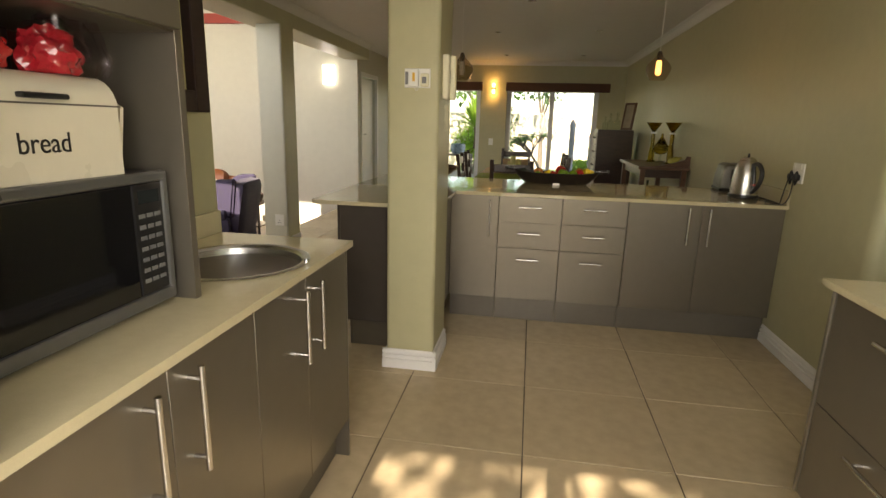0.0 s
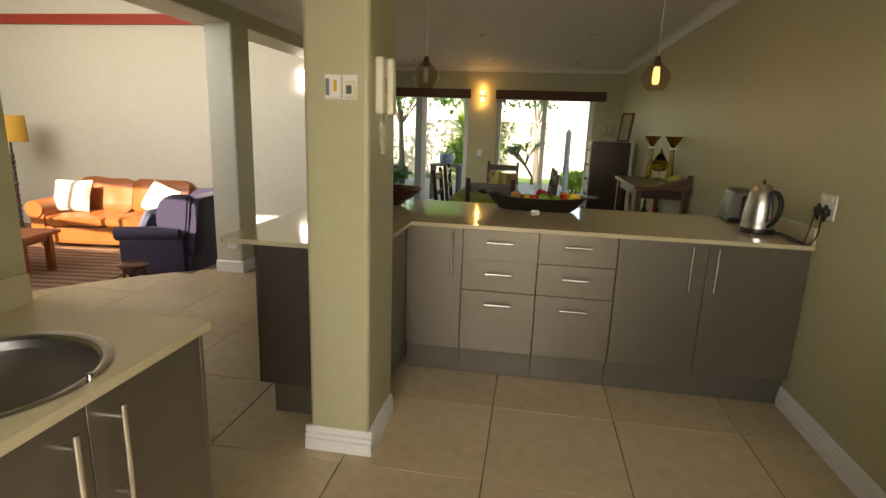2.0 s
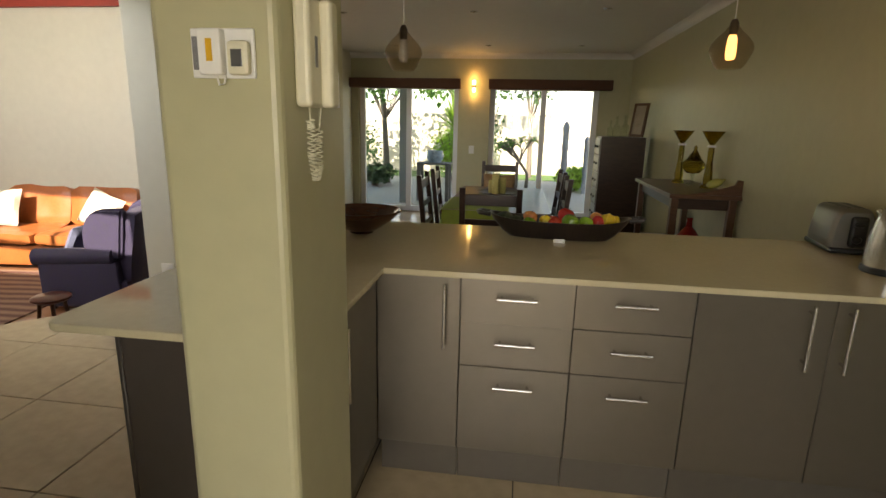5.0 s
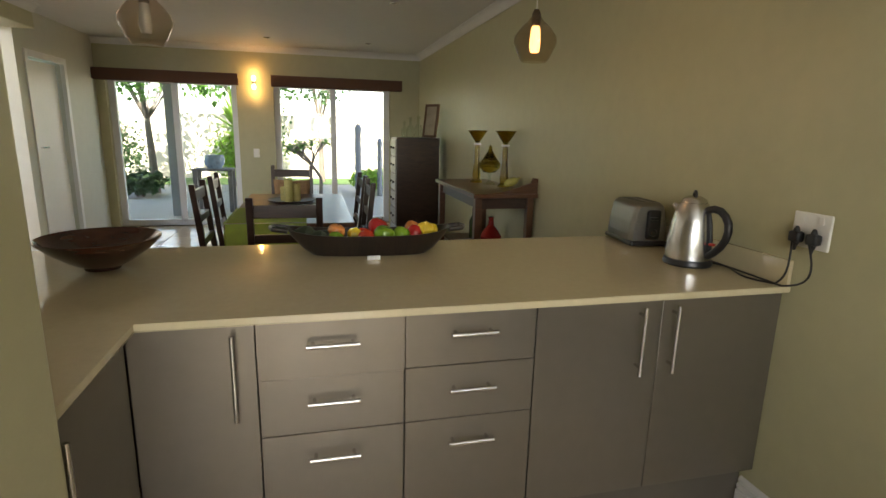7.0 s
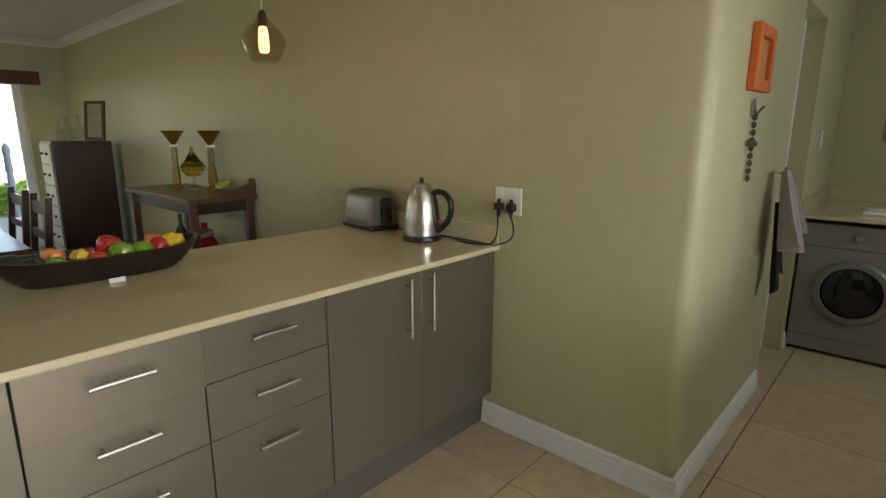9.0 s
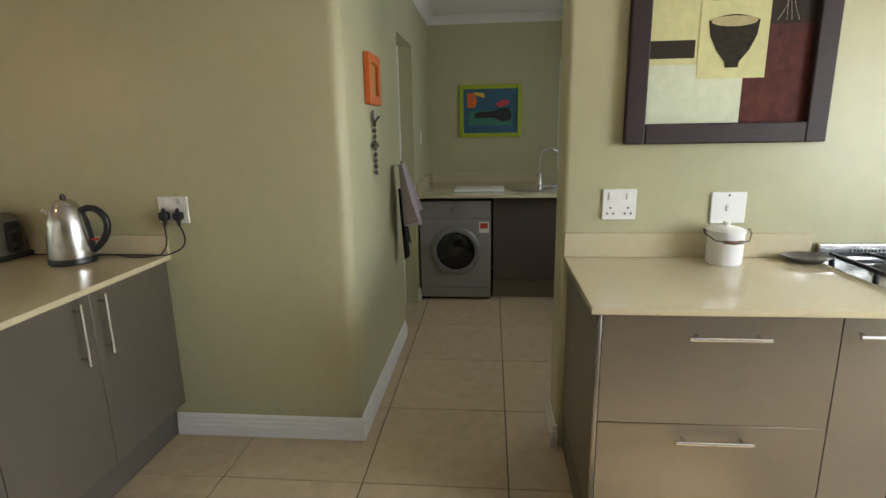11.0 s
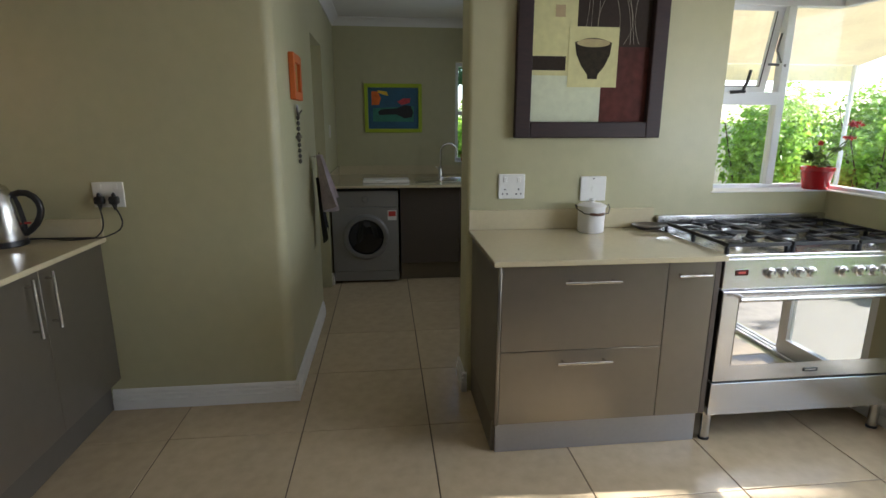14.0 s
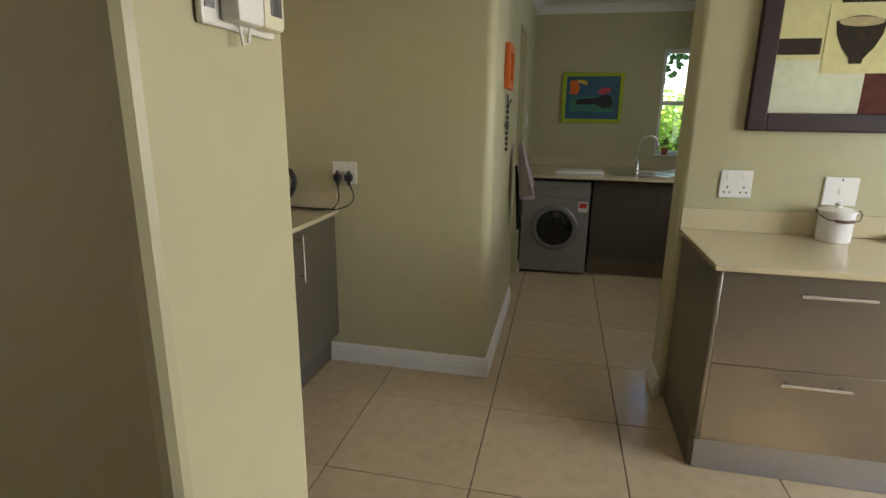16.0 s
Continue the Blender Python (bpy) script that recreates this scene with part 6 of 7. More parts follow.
part("red_mark", cube(0.503, 0.567, -0.0005, 0.0005, 0.615, 0.66), material("sticker_red", (0.55, 0.05, 0.04), 0.5, var=0), lb)
unit("scullery_cabinet", pose(3.76, 2.05, 0, 0, 0, -90), 1.09, 0.5, BASE_Z, FRONT_Z,
     [("door", 0, 0.54, BASE_Z, FRONT_Z, 0.5, 0.7, 0.0, True), ("door", 0.54, 1.09, BASE_Z, FRONT_Z, 0.6, 0.7, 0.0, True)], "dark brown laminate cabinet under the scullery sink", front_mat=CAB_DARK, plinth_mat=CAB)
worktop("worktop", [(3.66, 0.955), (BACK_X - 0.002, 0.955), (BACK_X - 0.002, CORNER_Y - 0.004), (3.66, CORNER_Y - 0.004)], "cream quartz worktop in the scullery")
single("upstand", cube(BACK_X - 0.02, BACK_X - 0.002, 0.955, CORNER_Y - 0.004, TOP_Z + 0.0005, 0.99, bev=0.002), QUARTZ, "cream quartz upstand in the scullery", "upstand")
single("upstand", cube(3.67, BACK_X - 0.021, CORNER_Y - 0.02, CORNER_Y - 0.003, TOP_Z + 0.0005, 0.99, bev=0.002), QUARTZ, "cream quartz upstand on the passage side", "upstand")
dbd = thing("drain_tray", pose(4.0, 2.17, TOP_Z + 0.0005), "white draining tray on the scullery worktop", "drain tray")
part("tray", cube(-0.13, 0.13, -0.21, 0.21, 0, 0.022, bev=0.006), PLASTIC, dbd)
for k in range(9):
    part("rib", cube(-0.11, 0.11, -0.19 + 0.046 * k, -0.18 + 0.046 * k, 0.0215, 0.026), PLASTIC, dbd)
sk = thing("scullery_sink", pose(4.1, 1.5, TOP_Z + 0.0005), "stainless steel inset sink in the scullery", "sink")
part("rim", box(box(box(box(bmesh.new(), -0.2, -0.17, -0.35, 0.40, 0, 0.006), 0.17, 0.2, -0.35, 0.40, 0, 0.006), -0.17, 0.17, -0.35, -0.30, 0, 0.006), -0.17, 0.17, 0.1, 0.40, 0, 0.006), STEEL, sk)
part("bowl", cube(-0.17, 0.17, -0.30, 0.10, 0.0005, 0.002), STEEL, sk)
tp = thing("mixer_tap", pose(4.40, 1.62, TOP_Z + 0.006), "tall chrome swan-neck mixer tap behind the sink", "tap")
part("base", lathe(bmesh.new(), [(0, 0), (0.028, 0), (0.026, 0.01), (0.022, 0.09), (0.014, 0.10), (0, 0.10)], 24), CHROME, tp)
part("spout", tube(bmesh.new(), [(0, 0, 0.09), (0, 0, 0.24)] + [(0, -0.085 + 0.085 * math.cos(radians(a)), 0.24 + 0.085 * math.sin(radians(a))) for a in range(15, 181, 15)] + [(0, -0.17, 0.20)], 0.011, 12), CHROME, tp)
part("lever", tube(bmesh.new(), [(-0.015, 0.012, 0.07), (-0.03, 0.05, 0.10)], 0.007, 8), CHROME, tp)
ar = thing("framed_painting", pose(BACK_X - 0.002, 1.782, 1.329) @ Matrix.Diagonal((1, 1.054, 1.11, 1)), "bright animal painting in a lime green frame", "picture")
fb = bmesh.new()
for a in ((0, 0.035, 0, 0.44), (0.525, 0.56, 0, 0.44), (0.035, 0.525, 0, 0.035), (0.035, 0.525, 0.405, 0.44)):
    box(fb, -0.03, 0, a[0], a[1], a[2], a[3], bev=0.004)
part("frame", fb, material("lime_paint", (0.36, 0.46, 0.02), 0.4, var=0.05), ar, "lime green frame")
cn = part("canvas", cube(-0.012, 0, 0.035, 0.525, 0.035, 0.405), material("painted_blue", (0.03, 0.11, 0.19), 0.5, var=0.25, scale=8), ar, "blue painted canvas")
def blob(nm, pts, d, mat):
    bm = bmesh.new()
    lo = [bm.verts.new((-d, y, z)) for y, z in pts]; hi = [bm.verts.new((-d + 0.001, y, z)) for y, z in pts]
    bm.faces.new(lo); bm.faces.new(hi[::-1])
    for i in range(len(pts)):
        j = (i + 1) % len(pts)
        bm.faces.new((lo[i], lo[j], hi[j], hi[i]))
    part(nm, bm, mat, cn)
blob("painted_field", [(0.08, 0.10), (0.48, 0.10), (0.48, 0.22), (0.08, 0.24)], 0.0128, material("painted_teal", (0.04, 0.20, 0.14), 0.5, var=0.4, scale=15))
blob("painted_sun", [(0.42, 0.25), (0.49, 0.25), (0.49, 0.37), (0.43, 0.37), (0.40, 0.31)], 0.0135, material("painted_orange", (0.75, 0.16, 0.02), 0.5, var=0.3, scale=12))
blob("painted_rays", [(0.33, 0.33), (0.43, 0.36), (0.43, 0.38), (0.34, 0.37)], 0.0135, material("painted_yellow", (0.75, 0.50, 0.04), 0.5, var=0.2))
blob("painted_animal", [(0.10, 0.14), (0.17, 0.13), (0.25, 0.165), (0.42, 0.16), (0.43, 0.19), (0.40, 0.21), (0.34, 0.215), (0.25, 0.22), (0.17, 0.25), (0.11, 0.24), (0.085, 0.19)], 0.0142, material("painted_black", (0.012, 0.012, 0.015), 0.5, var=0.2))
blob("painted_flowers", [(0.12, 0.27), (0.20, 0.25), (0.24, 0.28), (0.18, 0.31), (0.11, 0.31)], 0.0138, material("painted_pink", (0.55, 0.06, 0.07), 0.5, var=0.5, scale=30))
# unseen sheet behind the fill lamp, added to keep direct sun out
setting("window_4", cube(2.5, 3.5, 0.76, 0.775, 1.0, 2.0), PALE_SHEET, "unseen white sheet added to close the scullery opening against the sun", "window")
w3 = window_frame("window_3", "y", BACK_X + 0.1, 0.92, 1.43, 1.02, 2.04, [("h", 1.53, 0.96, 1.39)], "white aluminium scullery window over the sink", t=0.04)
pane(w3, "y", BACK_X + 0.1, 0.95, 1.40, 1.05, 2.01)
setting("window_sill_3", cube(BACK_X - 0.01, BACK_X + 0.075, 0.92, 1.43, 1.019, 1.026), WHITE, "white scullery window sill", "sill")
pp = thing("sill_plant", pose(BACK_X + 0.03, 1.33, 1.0265), "small terracotta pot plant on the scullery sill", "potted plant")
part("pot", lathe(bmesh.new(), [(0, 0), (0.028, 0), (0.036, 0.06), (0.039, 0.062), (0.039, 0.072), (0, 0.07)], 24), material("terracotta", (0.35, 0.12, 0.06), 0.7, var=0.1), pp)
part("leaves", leaf_cloud(bmesh.new(), 40, (0, 0, 0.13), (0.03, 0.035, 0.06), 0.03, 8, 0.5, 0.2), LEAF, pp)

# ---- living room ----
LEATHER = material("tan_leather", (0.30, 0.092, 0.024), 0.38, var=0.18, scale=5, bump=0.25, bscale=120)
def soft(x0, x1, y0, y1, z0, z1, bev, lump=0.012, seed=0):
    bm = box(bmesh.new(), x0, x1, y0, y1, z0, z1)
    bmesh.ops.subdivide_edges(bm, edges=bm.edges[:], cuts=7, use_grid_fill=True)
    c = Vector(((x0 + x1) / 2, (y0 + y1) / 2, (z0 + z1) / 2))
    hx, hy, hz = (x1 - x0) / 2, (y1 - y0) / 2, (z1 - z0) / 2
    for v in bm.verts:
        d = v.co - c
        q = Vector((max(-hx + bev, min(hx - bev, d.x)), max(-hy + bev, min(hy - bev, d.y)), max(-hz + bev, min(hz - bev, d.z))))
        e = d - q
        if e.length > 1e-6:
            k = bev / max(e.length, 1e-6) if sum(abs(t) > bev * 0.98 for t in e) > 1 else 1
            v.co = c + q + e * min(1, k)
        v.co += lump * noise.noise_vector(v.co * 4 + Vector((seed, seed, 0)))
    return bm
sf = thing("sofa", pose(-5.42, 7.28, LIVING_Z, 0, 0, 6) @ Matrix.Diagonal((1.05, 1, 1, 1)), "tan leather two-seat sofa with rolled arms", "sofa")
part("base", soft(-0.95, 0.95, -0.42, 0.42, 0.06, 0.30, 0.03), LEATHER, sf)
for x in (-0.40, 0.40):
    part("seat_cushion", soft(x - 0.385, x + 0.385, -0.46, 0.20, 0.30, 0.45, 0.06, 0.02, x), LEATHER, sf)
    part("back_cushion", moved(soft(x - 0.40, x + 0.40, -0.10, 0.12, 0.0, 0.50, 0.085, 0.025, x + 3), pose(0, 0.25, 0.40, -12)), LEATHER, sf)
part("backrest", moved(soft(-0.93, 0.93, -0.07, 0.07, 0, 0.60, 0.06, 0.01), pose(0, 0.40, 0.2, -10)), LEATHER, sf)
for s_ in (-1, 1):
    am = soft(s_ * 0.88 - 0.1, s_ * 0.88 + 0.1, -0.44, 0.40, 0.06, 0.50, 0.03, 0.01)
    tube(am, [(s_ * 0.90, -0.46, 0.52), (s_ * 0.90, 0.40, 0.54)], 0.115, 20)
    part("arm", am, LEATHER, sf)
for x in (-0.88, 0.88):
    for y in (-0.38, 0.38):
        part("foot", lathe(bmesh.new(), [(0, 0), (0.025, 0), (0.035, 0.06), (0, 0.06)], 14, (x, y, 0)), DARKWOOD, sf)
PALE = material("cream_linen", (0.52, 0.47, 0.37), 0.9, var=0.08, scale=8, bump=0.3, bscale=300)
cushion(pose(-6.1, 7.15, LIVING_Z + 0.67, 68, 0, 14), 0.50, 0.46, 0.16, PALE, "cream linen cushion leaning in the sofa corner")
cushion(pose(-4.85, 7.3, LIVING_Z + 0.66, 66, 20, -6), 0.46, 0.44, 0.16, PALE, "cream linen cushion on the sofa")
VELVET = material("purple_velvet", (0.022, 0.016, 0.045), 0.75, var=0.5, scale=22, bump=0.4, bscale=60)
VELVET.node_tree.nodes["Principled BSDF"].inputs["Sheen Weight"].default_value = 0.12
wc = thing("wing_chair", pose(-3.85, 6.17, LIVING_Z, 0, 0, -82), "dark purple velvet wingback armchair", "armchair")
part("base", soft(-0.36, 0.36, -0.42, 0.38, 0.03, 0.30, 0.03), VELVET, wc)
part("seat_cushion", soft(-0.26, 0.26, -0.42, 0.25, 0.30, 0.44, 0.06, 0.012), VELVET, wc)
part("backrest", moved(soft(-0.32, 0.32, -0.08, 0.08, 0, 0.68, 0.06, 0.012), pose(0, 0.33, 0.26, -9)), VELVET, wc)
for s_ in (-1, 1):
    am = soft(s_ * 0.33 - 0.07, s_ * 0.33 + 0.07, -0.40, 0.32, 0.05, 0.50, 0.03, 0.006)
    tube(am, [(s_ * 0.34, -0.44, 0.505), (s_ * 0.34, 0.28, 0.53)], 0.08, 16)
    part("arm", am, VELVET, wc)
    wg = bmesh.new()
    outl = [(0.08, 0.50), (0.02, 0.62), (0.03, 0.78), (0.09, 0.90), (0.20, 0.96), (0.42, 0.97), (0.36, 0.50)]
    lo = [wg.verts.new((s_ * 0.29, y, z)) for y, z in outl]; hi = [wg.verts.new((s_ * 0.37, y - 0.01, z)) for y, z in outl]
    wg.faces.new(lo); wg.faces.new(hi[::-1])
    for i in range(len(outl)):
        j = (i + 1) % len(outl)
        wg.faces.new((lo[i], lo[j], hi[j], hi[i]))
    bmesh.ops.bevel(wg, geom=wg.edges[:], offset=0.022, segments=3, affect="EDGES")
    part("wing", wg, VELVET, wc)
for x in (-0.3, 0.3):
    for y in (-0.36, 0.32):
        part("foot", lathe(bmesh.new(), [(0, 0), (0.018, 0), (0.026, 0.04), (0, 0.04)], 12, (x, y, 0)), DARKWOOD, wc)
cushion(pose(-4.11, 6.16, LIVING_Z + 0.60, 62, 0, -86), 0.34, 0.32, 0.12, material("blue_grey_cushion", (0.10, 0.11, 0.17), 0.85, var=0.4, scale=25), "small blue-grey cushion on the armchair")
ct = thing("coffee_table", pose(-5.6, 5.52, LIVING_Z, 0, 0, 10) @ Matrix.Diagonal((1, 1, 1.15, 1)), "orange-brown wooden coffee table", "coffee table")
part("tabletop", cube(-0.58, 0.58, -0.28, 0.28, 0.385, 0.42, bev=0.006), REDWOOD, ct)
part("apron", cube(-0.50, 0.50, -0.22, 0.22, 0.32, 0.384), REDWOOD, ct)
for x in (-0.48, 0.48):
    for y in (-0.2, 0.2):
        part("leg", cube(x - 0.035, x + 0.035, y - 0.035, y + 0.035, 0, 0.384, bev=0.005), REDWOOD, ct)
single("plate", lathe(bmesh.new(), [(0, 0), (0.10, 0), (0.17, 0.022), (0.175, 0.026), (0.165, 0.024), (0.10, 0.007), (0, 0.007)], 36), material("dark_plate", (0.03, 0.035, 0.03), 0.3, var=0.1), "dark round plate on the coffee table", "plate", pose(-5.52, 5.56, LIVING_Z + 0.4835))
single("bowl", lathe(bmesh.new(), [(0, 0), (0.07, 0), (0.13, 0.035), (0.135, 0.04), (0.12, 0.036), (0.06, 0.01), (0, 0.01)], 36), WHITE, "shallow white bowl on the dark plate", "bowl", pose(-5.52, 5.56, LIVING_Z + 0.491))
so_ = thing("low_stool", pose(-3.70, 5.34, LIVING_Z), "small round dark red wooden stool", "stool")
part("seat", lathe(bmesh.new(), [(0, 0.27), (0.12, 0.272), (0.145, 0.29), (0.145, 0.305), (0.12, 0.318), (0, 0.318)], 32), wood("dark_red_wood", (0.045, 0.012, 0.008), (0.09, 0.026, 0.014), 0.3), so_)
for a in (45, 135, 225, 315):
    c, s_ = math.cos(radians(a)), math.sin(radians(a))
    part("leg", tube(bmesh.new(), [(0.08 * c, 0.08 * s_, 0.275), (0.12 * c, 0.12 * s_, 0.0)], 0.016, 10, 0.013), MIDWOOD, so_)
# brown rug; the lighter bands paint stripes of sunlight into its colour
RUG = material("sun_striped_rug", (0.26, 0.15, 0.10), 0.95, var=0.3, scale=30, bump=0.6, bscale=200)
rn = RUG.node_tree
rco, rw, rr_ = rn.nodes.new("ShaderNodeTexCoord"), rn.nodes.new("ShaderNodeTexWave"), rn.nodes.new("ShaderNodeValToRGB")
rw.inputs["Scale"].default_value, rw.inputs["Distortion"].default_value = 2.2, 1.5
rr_.color_ramp.elements[0].color, rr_.color_ramp.elements[1].color = (0.09, 0.035, 0.026, 1), (0.24, 0.15, 0.095, 1)
rw.bands_direction = "Y"
rn.links.new(rco.outputs["Object"], rw.inputs["Vector"])
rn.links.new(rw.outputs[0], rr_.inputs[0])
rn.links.new(rr_.outputs[0], rn.nodes["Principled BSDF"].inputs["Base Color"])
single("rug", cube(-1.35, 1.35, -0.95, 0.95, 0, 0.012, bev=0.004), RUG, "brown woven rug with sun stripes put into its colour", "rug", pose(-5.64, 5.85, LIVING_Z + 0.0005, 0, 0, 6))
lp = thing("floor_lamp", pose(-7.22, 7.35, LIVING_Z) @ Matrix.Diagonal((0.95, 0.95, 1.16, 1)), "turned dark wooden floor lamp with a yellow shade", "lamp")
prof = [(0, 0), (0.15, 0), (0.15, 0.03), (0.06, 0.05)]
for k in range(14):
    z = 0.06 + k * 0.07
    prof += [(0.022, z), (0.034 if k % 4 else 0.042, z + 0.03), (0.022, z + 0.06)]
prof += [(0.016, 1.06), (0.016, 1.18), (0, 1.18)]
part("stand", lathe(bmesh.new(), prof, 20), DARKWOOD, lp)
part("shade", lathe(bmesh.new(), [(0.235, 1.18), (0.215, 1.50), (0.212, 1.50), (0.232, 1.18)], 36), material("yellow_shade", (0.62, 0.36, 0.05), 0.7, var=0.05), lp, "yellow fabric shade")
et = thing("end_table", pose(-4.05, 7.38, LIVING_Z), "dark thin-legged end table behind the armchair", "side table")
part("tabletop", cube(-0.25, 0.25, -0.22, 0.22, 0.44, 0.465, bev=0.004), DARKWOOD, et)
for x in (-0.22, 0.22):
    for y in (-0.19, 0.19):
        part("leg", cube(x - 0.014, x + 0.014, y - 0.014, y + 0.014, 0, 0.44), IRON, et)
part("shelf", cube(-0.24, 0.24, -0.21, 0.21, 0.12, 0.135), DARKWOOD, et)
single("woven_basket", lathe(bmesh.new(), [(0, 0), (0.13, 0), (0.16, 0.07), (0.165, 0.12), (0.15, 0.12), (0.12, 0.02), (0, 0.015)], 28), material("dark_wicker", (0.07, 0.045, 0.03), 0.8, var=0.4, scale=60, bump=0.6, bscale=150), "dark wicker basket on the end table", "basket", pose(-4.01, 7.36, LIVING_Z + 0.4655))

# high window band of the living room
w5 = window_frame("window_5", "x", 3.5, -7.2, -3.4, 1.7, 3.5, [("v", -6.25, 1.76, 3.44), ("v", -5.3, 1.76, 3.44), ("v", -4.35, 1.76, 3.44), ("h", 2.15, -7.15, -3.45)], "high white framed windows of the living room", t=0.06)
# bright sun patch on the wall, built as a glowing box
wl = thing("wall_light", pose(-3.04, LIVING_Y, 2.0), "glowing white box standing in for a bright sun patch on the cream wall", "lamp")
part("back_plate", cube(-0.075, 0.075, -0.012, -0.001, -0.12, 0.12, bev=0.002), WHITE, wl)
part("diffuser", cube(-0.09, 0.09, -0.06, -0.0125, -0.14, 0.14, bev=0.012, seg=3), material("glowing_patch", (1.0, 0.97, 0.90), 0.5, var=0, emit=1.8), wl, "glowing front of the bright patch")

# ---- kitchen door behind the start of the walk ----
d6 = tagged(new("door_6"), "white aluminium glass sliding door to the patio, half open", "door", kind="structure")
fb = bmesh.new()
box(fb, -0.60, -0.55, SOUTH_Y - 0.15, SOUTH_Y - 0.05, 0, 1.95); box(fb, 0.75, 0.80, SOUTH_Y - 0.15, SOUTH_Y - 0.05, 0, 1.95)
box(fb, -0.55, 0.75, SOUTH_Y - 0.15, SOUTH_Y - 0.05, 1.90, 1.95)
for y in (-0.14, -0.10, -0.06):
    box(fb, -0.55, 0.75, SOUTH_Y + y - 0.008, SOUTH_Y + y + 0.008, 0.0, 0.02)
part("door_frame", fb, ALU, d6)
lf = bmesh.new()
for a in ((0.10, 0.17, 0.02, 1.90), (0.68, 0.75, 0.02, 1.90)):
    box(lf, a[0], a[1], SOUTH_Y - 0.125, SOUTH_Y - 0.085, a[2], a[3])
for z in ((0.02, 0.11), (0.80, 0.86), (1.83, 1.90)):
    box(lf, 0.17, 0.68, SOUTH_Y - 0.125, SOUTH_Y - 0.085, z[0], z[1])
lfo = part("leaf", lf, ALU, d6)
for z in ((0.11, 0.80), (0.86, 1.83)):
    g = part("pane", cube(0.17, 0.68, SOUTH_Y - 0.107, SOUTH_Y - 0.103, z[0], z[1]), GLASS, lfo, "", False)
    g.visible_shadow = False

# ---- outside ----
GRASS = material("grass", (0.06, 0.13, 0.025), 0.9, var=0.4, scale=2.5, bump=0.8, bscale=60)
PAVE = material("pale_paving", (0.42, 0.39, 0.34), 0.85, var=0.15, scale=2, bump=0.3, bscale=60)
setting("ground", cube(-400, 400, -400, 400, -0.75, -0.7), GRASS, "green lawn and earth reaching the horizon", "ground")
setting("pavement_south", cube(-1.6, 9.0, -7.0, SOUTH_Y - 0.2, -0.6, -0.03), PAVE, "pale paved patio outside the kitchen", "patio")
setting("pavement_east", cube(STOVE_X + 0.2, 9.0, SOUTH_Y - 0.2, 0.75, -0.6, -0.03), PAVE, "pale paved yard beside the kitchen", "patio")
setting("pavement_north", cube(-6.0, 7.0, FAR_Y + 0.2, 16.0, -0.6, -0.03), PAVE, "pale paved veranda outside the dining area", "patio")
setting("garden_north", cube(-14.0, 14.0, 16.0, 24, -0.65, -0.05), GRASS, "lawn beyond the veranda", "lawn")
setting("garden_west", cube(-14.0, -2.85, -9.0, 3.4, -0.7, LIVING_Z - 0.03), PAVE, "pale paved terrace outside the living room", "patio")
CREAMWALL = material("cream_render", (0.62, 0.56, 0.44), 0.85, var=0.1, scale=2, bump=0.4, bscale=40)
setting("garden_wall_east", cube(8.5, 8.7, -9, 6.0, -0.7, 1.45), CREAMWALL, "cream rendered garden wall", "garden wall")
setting("garden_wall_south", cube(-14, 8.5, -9.2, -9.0, -0.7, 1.5), CREAMWALL, "cream rendered garden wall", "garden wall")
setting("garden_wall_north", cube(-14, 14, 18.0, 18.2, -0.7, 1.7), CREAMWALL, "pale garden wall beyond the lawn", "garden wall")
# unseen roof over the post, deepened to cut sky light in the dining area
setting("veranda_roof", cube(-6.0, 6.0, FAR_Y + 0.2, 12.5, 2.45, 2.55), CEIL, "flat veranda roof outside the dining area", "roof")
setting("veranda_post", cube(-2.08, -1.95, 11.15, 11.28, -0.1, 2.45, bev=0.01), material("grey_post", (0.30, 0.32, 0.34), 0.7, var=0.08), "grey painted veranda post", "post")


def bush(x, y, z, r, h_, n, size, mat, label, seed):
    t = thing("bush", pose(x, y, z), label, "bush", "garden bushes")
    tb = bmesh.new()
    rnd = random.Random(seed)
    for k in range(6):
        a = rnd.uniform(0, 6.28)
        tube(tb, [(0.05 * math.cos(a), 0.05 * math.sin(a), -0.05), (r * 0.3 * math.cos(a), r * 0.3 * math.sin(a), h_ * 0.35), (r * 0.6 * math.cos(a), r * 0.6 * math.sin(a), h_ * 0.75)], 0.02, 6, 0.006)
    part("stems", tb, MIDWOOD, t)
    lb = bmesh.new()
    for k in range(5):
        a, q = rnd.uniform(0, 6.28), rnd.uniform(0.15, 0.5)
        leaf_cloud(lb, n // 5, (q * r * math.cos(a), q * r * math.sin(a), h_ * rnd.uniform(0.4, 0.68)), (r * 0.62, r * 0.62, h_ * 0.36), size, seed * 7 + k, 0.5, 0.35)
    part("foliage", lb, mat, t, "", False)
    return t


BRIGHT = leaf_material("bright_green_leaves", (0.32, 0.50, 0.07), 0.5)
